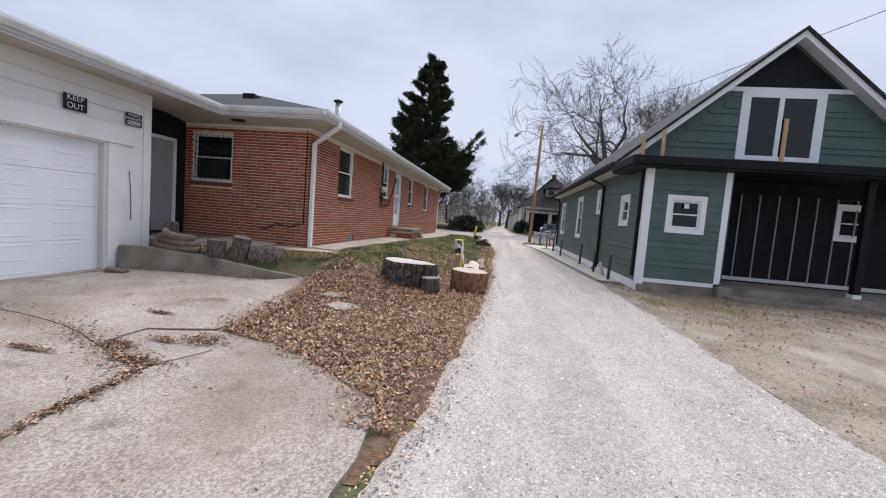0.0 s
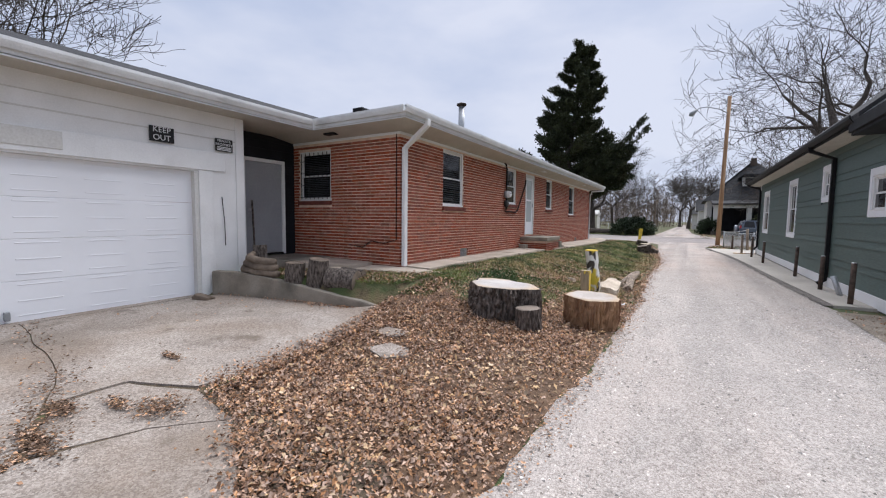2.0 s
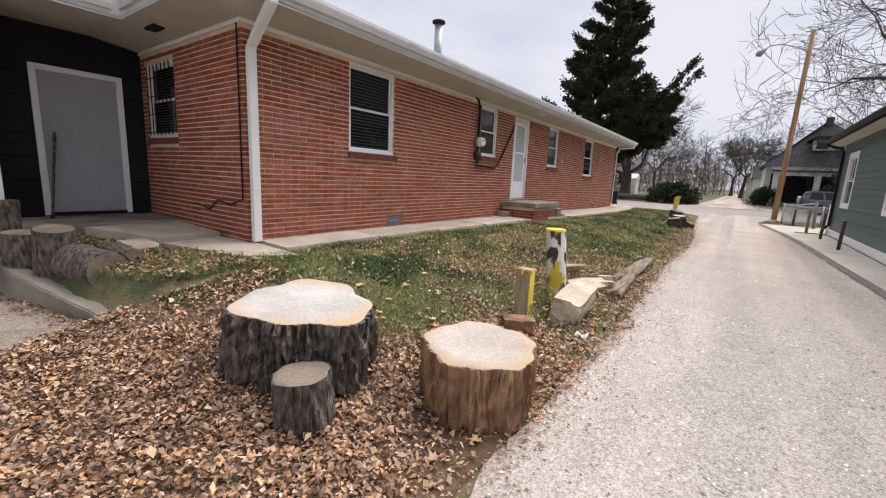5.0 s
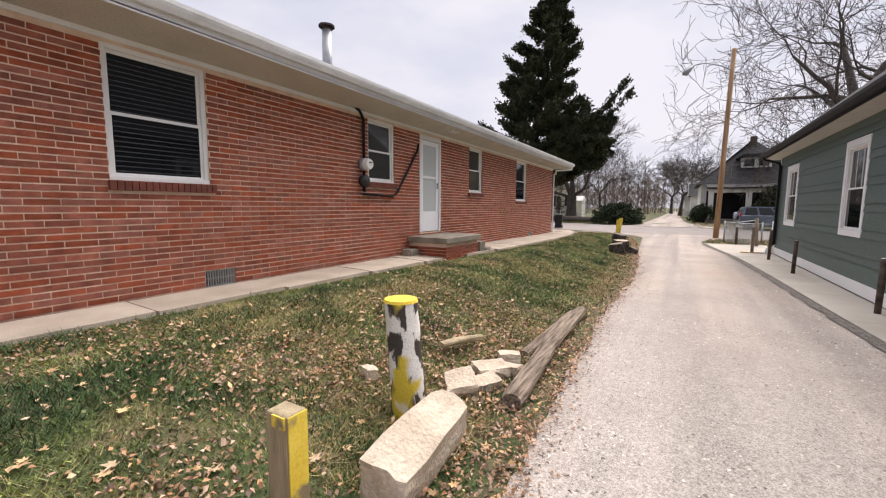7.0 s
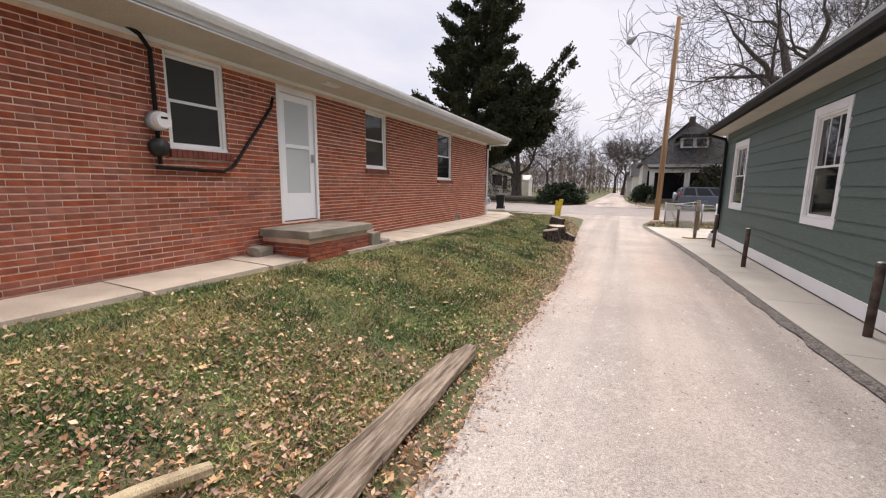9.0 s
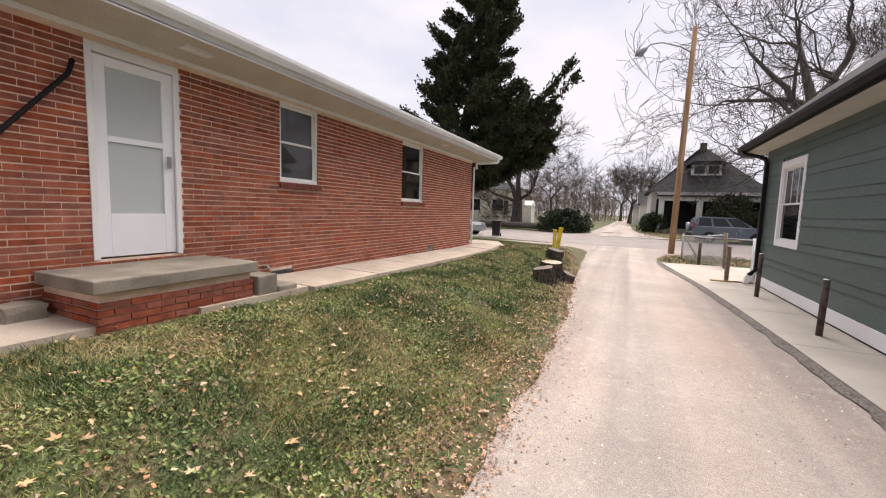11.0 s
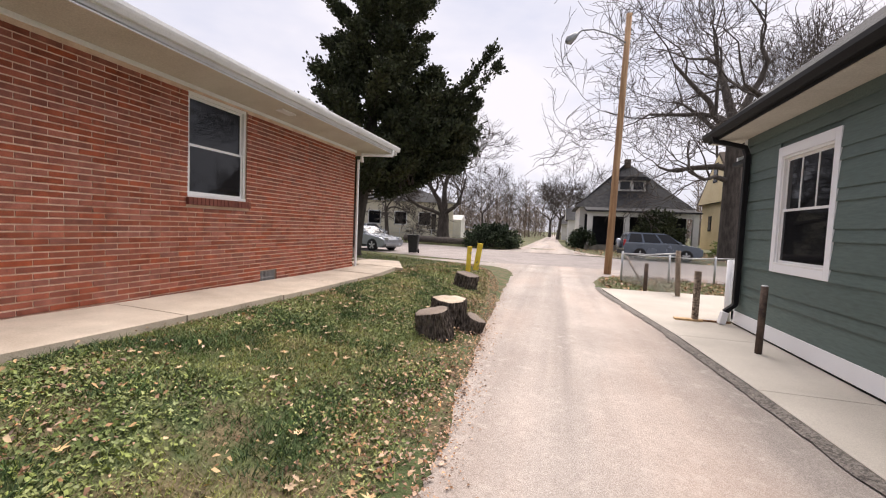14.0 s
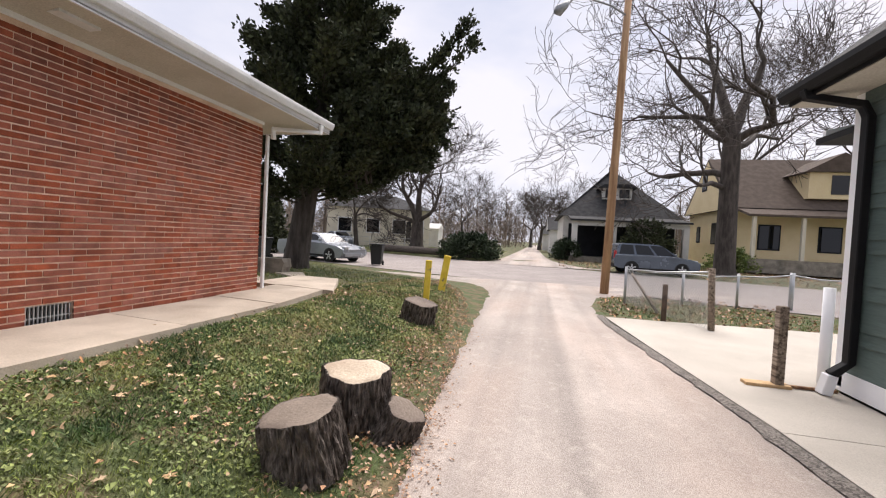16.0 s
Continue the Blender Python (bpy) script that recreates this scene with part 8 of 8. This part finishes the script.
keep = (X < L + 0.07) & off_walk(X, Y) & (rg.random(len(X)) < np.clip(0.10 + g * 0.7 + near * 0.8 + 0.5 * np.clip(1 - (L - X) / 2.2, 0, 1) * (Y < 14) + 1.0 * np.exp(-((X + 1.25) / 0.75) ** 2 - ((Y - 11.8) / 2.6) ** 4) * np.clip(0.55 + g * 1.8, 0, 1), 0.015, 1) * np.where(Y > 14, 0.6, 1.0))
flat_leaves("fallen_leaves", X[keep], Y[keep], 0.028, M_LEAF, "brown fallen leaves strewn over lawn", rg, 0.05)
keep = (X < L) & (rg.random(len(X)) < 0.02)
flat_leaves("fallen_leaves", X[keep], Y[keep], 0.036, M_LEAFP, "pale yellow fallen leaves strewn over lawn", rg, 0.07)
X, Y = rg.uniform(-6.3, -2.6, 12000), rg.uniform(6.0, 8.9, 12000)
keep = ((Y > ret_line(X) + 0.15) & (Y < 8.5 + 0.34 * (X + 4.8))) | (rg.random(12000) < 0.012)
flat_leaves("fallen_leaves", X[keep], Y[keep], 0.032, M_LEAF, "brown leaves behind retaining wall", rg, 0.05)
X, Y = rg.uniform(3.6, 12, 16000), rg.uniform(4.5, 11.0, 16000)
g = patchiness(X, Y, 0.6, 88.0)
keep = rg.random(16000) < np.clip((Y - 6.6) / 4.0, 0.02, 1) * np.clip(0.4 + g * 2.0, 0.02, 1)
flat_leaves("fallen_leaves", X[keep], Y[keep], 0.034, M_LEAF, "brown leaf litter before porch", rg, 0.03, Z=np.array([land(1, b) + 0.07 for b in Y[keep]]))
X, Y = rg.uniform(2.1, 7, 1500), rg.uniform(30.9, 35.5, 1500)
keep = X > np.interp(Y, [a for a, _ in LANE_R], [b for _, b in LANE_R]) + 0.05
flat_leaves("fallen_leaves", X[keep], Y[keep], 0.06, M_LEAF, "brown leaves round fence", rg, 0.05)
X, Y = rg.uniform(2, 26, 7000), rg.uniform(42, 58, 7000)
keep = Y > far_edge(X) + 0.3
flat_leaves("fallen_leaves", X[keep], Y[keep], 0.09, M_LEAF, "brown leaves covering yard across street", rg, 0.05)

# thin dry grass before the porch
X, Y = rg.uniform(3.5, 12, 40000), rg.uniform(6.0, 10.9, 40000)
g = patchiness(X, Y, 0.7, 91.0)
keep = (rg.random(40000) < np.clip((Y - 6.5) / 3.5, 0, 1) * np.clip(g * 2.4 + 0.25, 0, 1)) & (Y < np.where(X > 5.6, 10.5, 11.1))
blades("dry_grass", X[keep], Y[keep], 0.05, 0.12, 0.005, M_STRAW, "thin dry grass before porch", rg, 0.8)

# leaves blown over the edges of the slabs and of the lane
Y = rg.uniform(2.9, 7.6, 5000)
E_ = np.interp(Y, *DRIVE_EDGE)
X = E_ + 0.10 - np.abs(rg.normal(0, 0.2, 5000))
flat_leaves("fallen_leaves", X, Y, 0.026, M_LEAF, "leaves blown over driveway edge", rg, 0.03, Z=np.maximum(zs_of(X, Y), np.array([dz(a, b) + 0.014 for a, b in zip(X, Y)])))
X = rg.uniform(-6.3, -3.0, 2200)
Y = np.array([ret_line(a) for a in X]) - 0.03 - np.abs(rg.normal(0, 0.12, 2200))
keep = rg.random(2200) < np.clip((X + 5.6) / 2.4, 0.08, 1)
flat_leaves("fallen_leaves", X[keep], Y[keep], 0.026, M_LEAF, "leaves gathered along retaining wall foot", rg, 0.02, Z=np.array([dz(a, b) + 0.01 for a, b in zip(X[keep], Y[keep])]))
Y = rg.uniform(1.0, 33.0, 7000)
X = np.interp(Y, [a for a, _ in LANE_L], [b for _, b in LANE_L]) - 0.04 + np.abs(rg.normal(0, 0.13, 7000))
flat_leaves("fallen_leaves", X, Y, 0.02, M_LEAF, "leaf crumbs along lane edge", rg, 0.006, 0.2, Z=np.array([land(max(a, 0.3), b) + 0.012 for a, b in zip(X, Y)]))
X, Y = rg.uniform(2.2, 4.4, 1800), rg.uniform(3.0, 12.0, 1800)
keep = X > np.interp(Y, [a for a, _ in LANE_R], [b for _, b in LANE_R]) - 0.1
flat_leaves("fallen_leaves", X[keep], Y[keep], 0.03, M_LEAF, "leaves on dirt beside lane", rg, 0.02, Z=np.array([land(1, b) + 0.03 for b in Y[keep]]))

# broad lobed leaves lying on top
def lobed_leaves(name, X, Y, size, material, label, rng):
    n, m = len(X), 14
    rad = np.array([1.0, 0.42, 0.85, 0.36, 0.66, 0.40, 0.5, 0.16, 0.5, 0.40, 0.66, 0.36, 0.85, 0.42])
    a = rng.uniform(0, 2 * np.pi, n)[:, None] + np.arange(m)[None, :] * 2 * np.pi / m
    q = size * rng.uniform(0.6, 1.25, n)[:, None] * rad[None, :] * rng.uniform(0.85, 1.1, (n, m))
    fold, turn = rng.uniform(0.0, 0.5, n)[:, None], rng.uniform(0, np.pi, n)[:, None]
    Z = zs_of(X, Y)[:, None] + 0.03 + np.abs(np.cos(a - turn)) * q * fold + rng.normal(0, 0.05, (n, m)) * q
    V = np.empty((n, m + 1, 3))
    V[:, :m, 0], V[:, :m, 1], V[:, :m, 2] = X[:, None] + q * np.cos(a), Y[:, None] + q * np.sin(a), Z
    V[:, m] = np.stack([X, Y, zs_of(X, Y) + 0.026], 1)
    i = np.arange(n)[:, None] * (m + 1)
    F = np.concatenate([i + np.array([[m, k, (k + 1) % m]]) for k in range(m)], 0)
    return tagged(new(name, fast_mesh(name, V.reshape(-1, 3), F, material)), label, "leaves", "", "stuff")


X, Y, L = lawn_points(900, -3.0, 0.0, 3.6, 30.0, rg)
keep = (X < L - 0.1) & (X > np.interp(Y, *DRIVE_EDGE)) & ~((X < -2.95) & (Y > 9)) & (rg.random(900) < np.where(Y < 14, 0.9, 0.4))
lobed_leaves("fallen_leaves", X[keep], Y[keep], 0.055, M_LEAFP, "broad lobed tan leaves strewn over lawn", rg)

# dry tan thatch showing through the lawn
X, Y, L = lawn_points(110000, -3.5, 0.0, 9.5, 20.0, rg)
g = patchiness(X, Y, 0.55, 71.0)
g = g + 0.4 * np.exp(-((X + 2.4) / 0.5) ** 2 - ((Y - 14.0) / 1.6) ** 2) + 0.35 * np.exp(-((X + 2.2) / 0.8) ** 2 - ((Y - 18.3) / 0.8) ** 2)
keep = (X < L - 0.3) & (g > 0.18) & off_walk(X, Y)
blades("dry_grass", X[keep], Y[keep], 0.02, 0.065, 0.004, M_STRAW, "tan dry thatch in patches", rg, 1.3)

# litter along the driveway's cracks
cx_, cy_ = [], []
for (xa, ya), (xb, yb) in zip(CR1, CR1[1:]):
    for q in range(260):
        t = rg.random()
        cx_.append(xa + (xb - xa) * t + rg.normal(0, 0.035 + 0.07 * (3.2 < ya < 4)))
        cy_.append(ya + (yb - ya) * t + rg.normal(0, 0.035 + 0.09 * (3.2 < ya < 4)))
for x, y, ax, ay, q in ((-2.75, 3.42, 0.22, 0.06, 500), (-3.2, 3.68, 0.16, 0.06, 400), (-2.62, 4.1, 0.2, 0.14, 500), (-3.7, 3.3, 0.2, 0.035, 260), (-3.7, 4.7, 0.13, 0.05, 200), (-2.5, 2.75, 0.03, 0.25, 260), (-2.95, 3.95, 0.16, 0.05, 220)):
    cx_ += list(x + ax * rg.normal(0, 0.6, q))
    cy_ += list(y + ay * rg.normal(0, 0.6, q))
cx_, cy_ = np.array(cx_), np.array(cy_)
half_ = rg.random(len(cx_)) < 0.6
for sel, material, words in ((half_, M_MULCH, "dark crumbled leaf mould in driveway cracks"), (~half_, M_LEAF, "crumbled leaves in driveway cracks")):
    flat_leaves("fallen_leaves", cx_[sel], cy_[sel], 0.024, material, words, rg, 0.008, 0.2, Z=np.array([dz(a, b) + 0.012 for a, b in zip(cx_[sel], cy_[sel])]))
X, Y = rg.uniform(-6.2, -0.5, 260), rg.uniform(-0.3, 7.0, 260)
flat_leaves("fallen_leaves", X, Y, 0.028, M_LEAF, "stray leaves on driveway", rg, 0.012, Z=np.array([dz(a, b) + 0.004 for a, b in zip(X, Y)]))

# loose stones on the lane
X, Y = rg.uniform(-0.4, 3.2, 60000), np.concatenate([rg.uniform(0.2, 12.0, 48000), rg.uniform(12.0, 20.0, 12000)])
L, R = np.interp(Y, [a for a, _ in LANE_L], [b for _, b in LANE_L]), np.interp(Y, [a for a, _ in LANE_R], [b for _, b in LANE_R])
u = (X - L) / (R - L)
keep = (u > 0.02) & (u < 0.98) & (rg.random(len(X)) < np.where(Y < 16, 1.0, 0.5) * np.clip(0.4 + 1.6 * np.abs(u - 0.45), 0.2, 1))
X, Y, u = X[keep], Y[keep], u[keep]
n = len(X)
base = np.array([land(max(a, 0.3), b) for a, b in zip(X, Y)]) + 0.008 + 0.021 * np.sin(np.pi * u) - 0.014 * np.exp(-((u - 0.28) / 0.09) ** 2) - 0.014 * np.exp(-((u - 0.72) / 0.09) ** 2)
s = 0.004 + 0.013 * rg.random(n) ** 2.2
O = np.array([[1, 0, 0], [-0.5, 0.87, 0], [-0.5, -0.87, 0], [0.1, 0.1, 0.9]])
th = rg.uniform(0, 2 * np.pi, n)
co, si = np.cos(th), np.sin(th)
V = np.empty((n, 4, 3))
for k in range(4):
    ox, oy, oz = O[k]
    V[:, k, 0] = X + s * (ox * co - oy * si) * rg.uniform(0.7, 1.3, n)
    V[:, k, 1] = Y + s * (ox * si + oy * co) * rg.uniform(0.7, 1.3, n)
    V[:, k, 2] = base + s * oz * 0.8 - 0.002
i = np.arange(n)[:, None] * 4
F = np.concatenate([i + np.array([[0, 1, 3]]), i + np.array([[1, 2, 3]]), i + np.array([[2, 0, 3]])], 0)
tagged(new("gravel", fast_mesh("gravel", V.reshape(-1, 3), F, M_STONES)), "loose pale gravel stones on lane", "gravel", "", "stuff")

# ---- single bricks of the wall ----
shared = {}
for s0, s1, c, d, j in BRICK_PIECES:
    key = round(s1 - s0, 3)
    if key not in shared:
        hl, hh = key / 2, (d - c) / 2
        vv = [(p, u_, z_) for p in (-0.02, 0.0) for u_, z_ in ((-hl, -hh), (hl, -hh), (hl, hh), (-hl, hh))]
        shared[key] = mesh_from("brick", vv, [(4, 5, 6, 7), (0, 1, 5, 4), (1, 2, 6, 5), (2, 3, 7, 6), (3, 0, 4, 7)], M_BRICK_O)
    ob = new("brick", shared[key])
    ob.matrix_basis = pose(BX + j, (s0 + s1) / 2, (c + d) / 2)
    under(ob, wall_e)
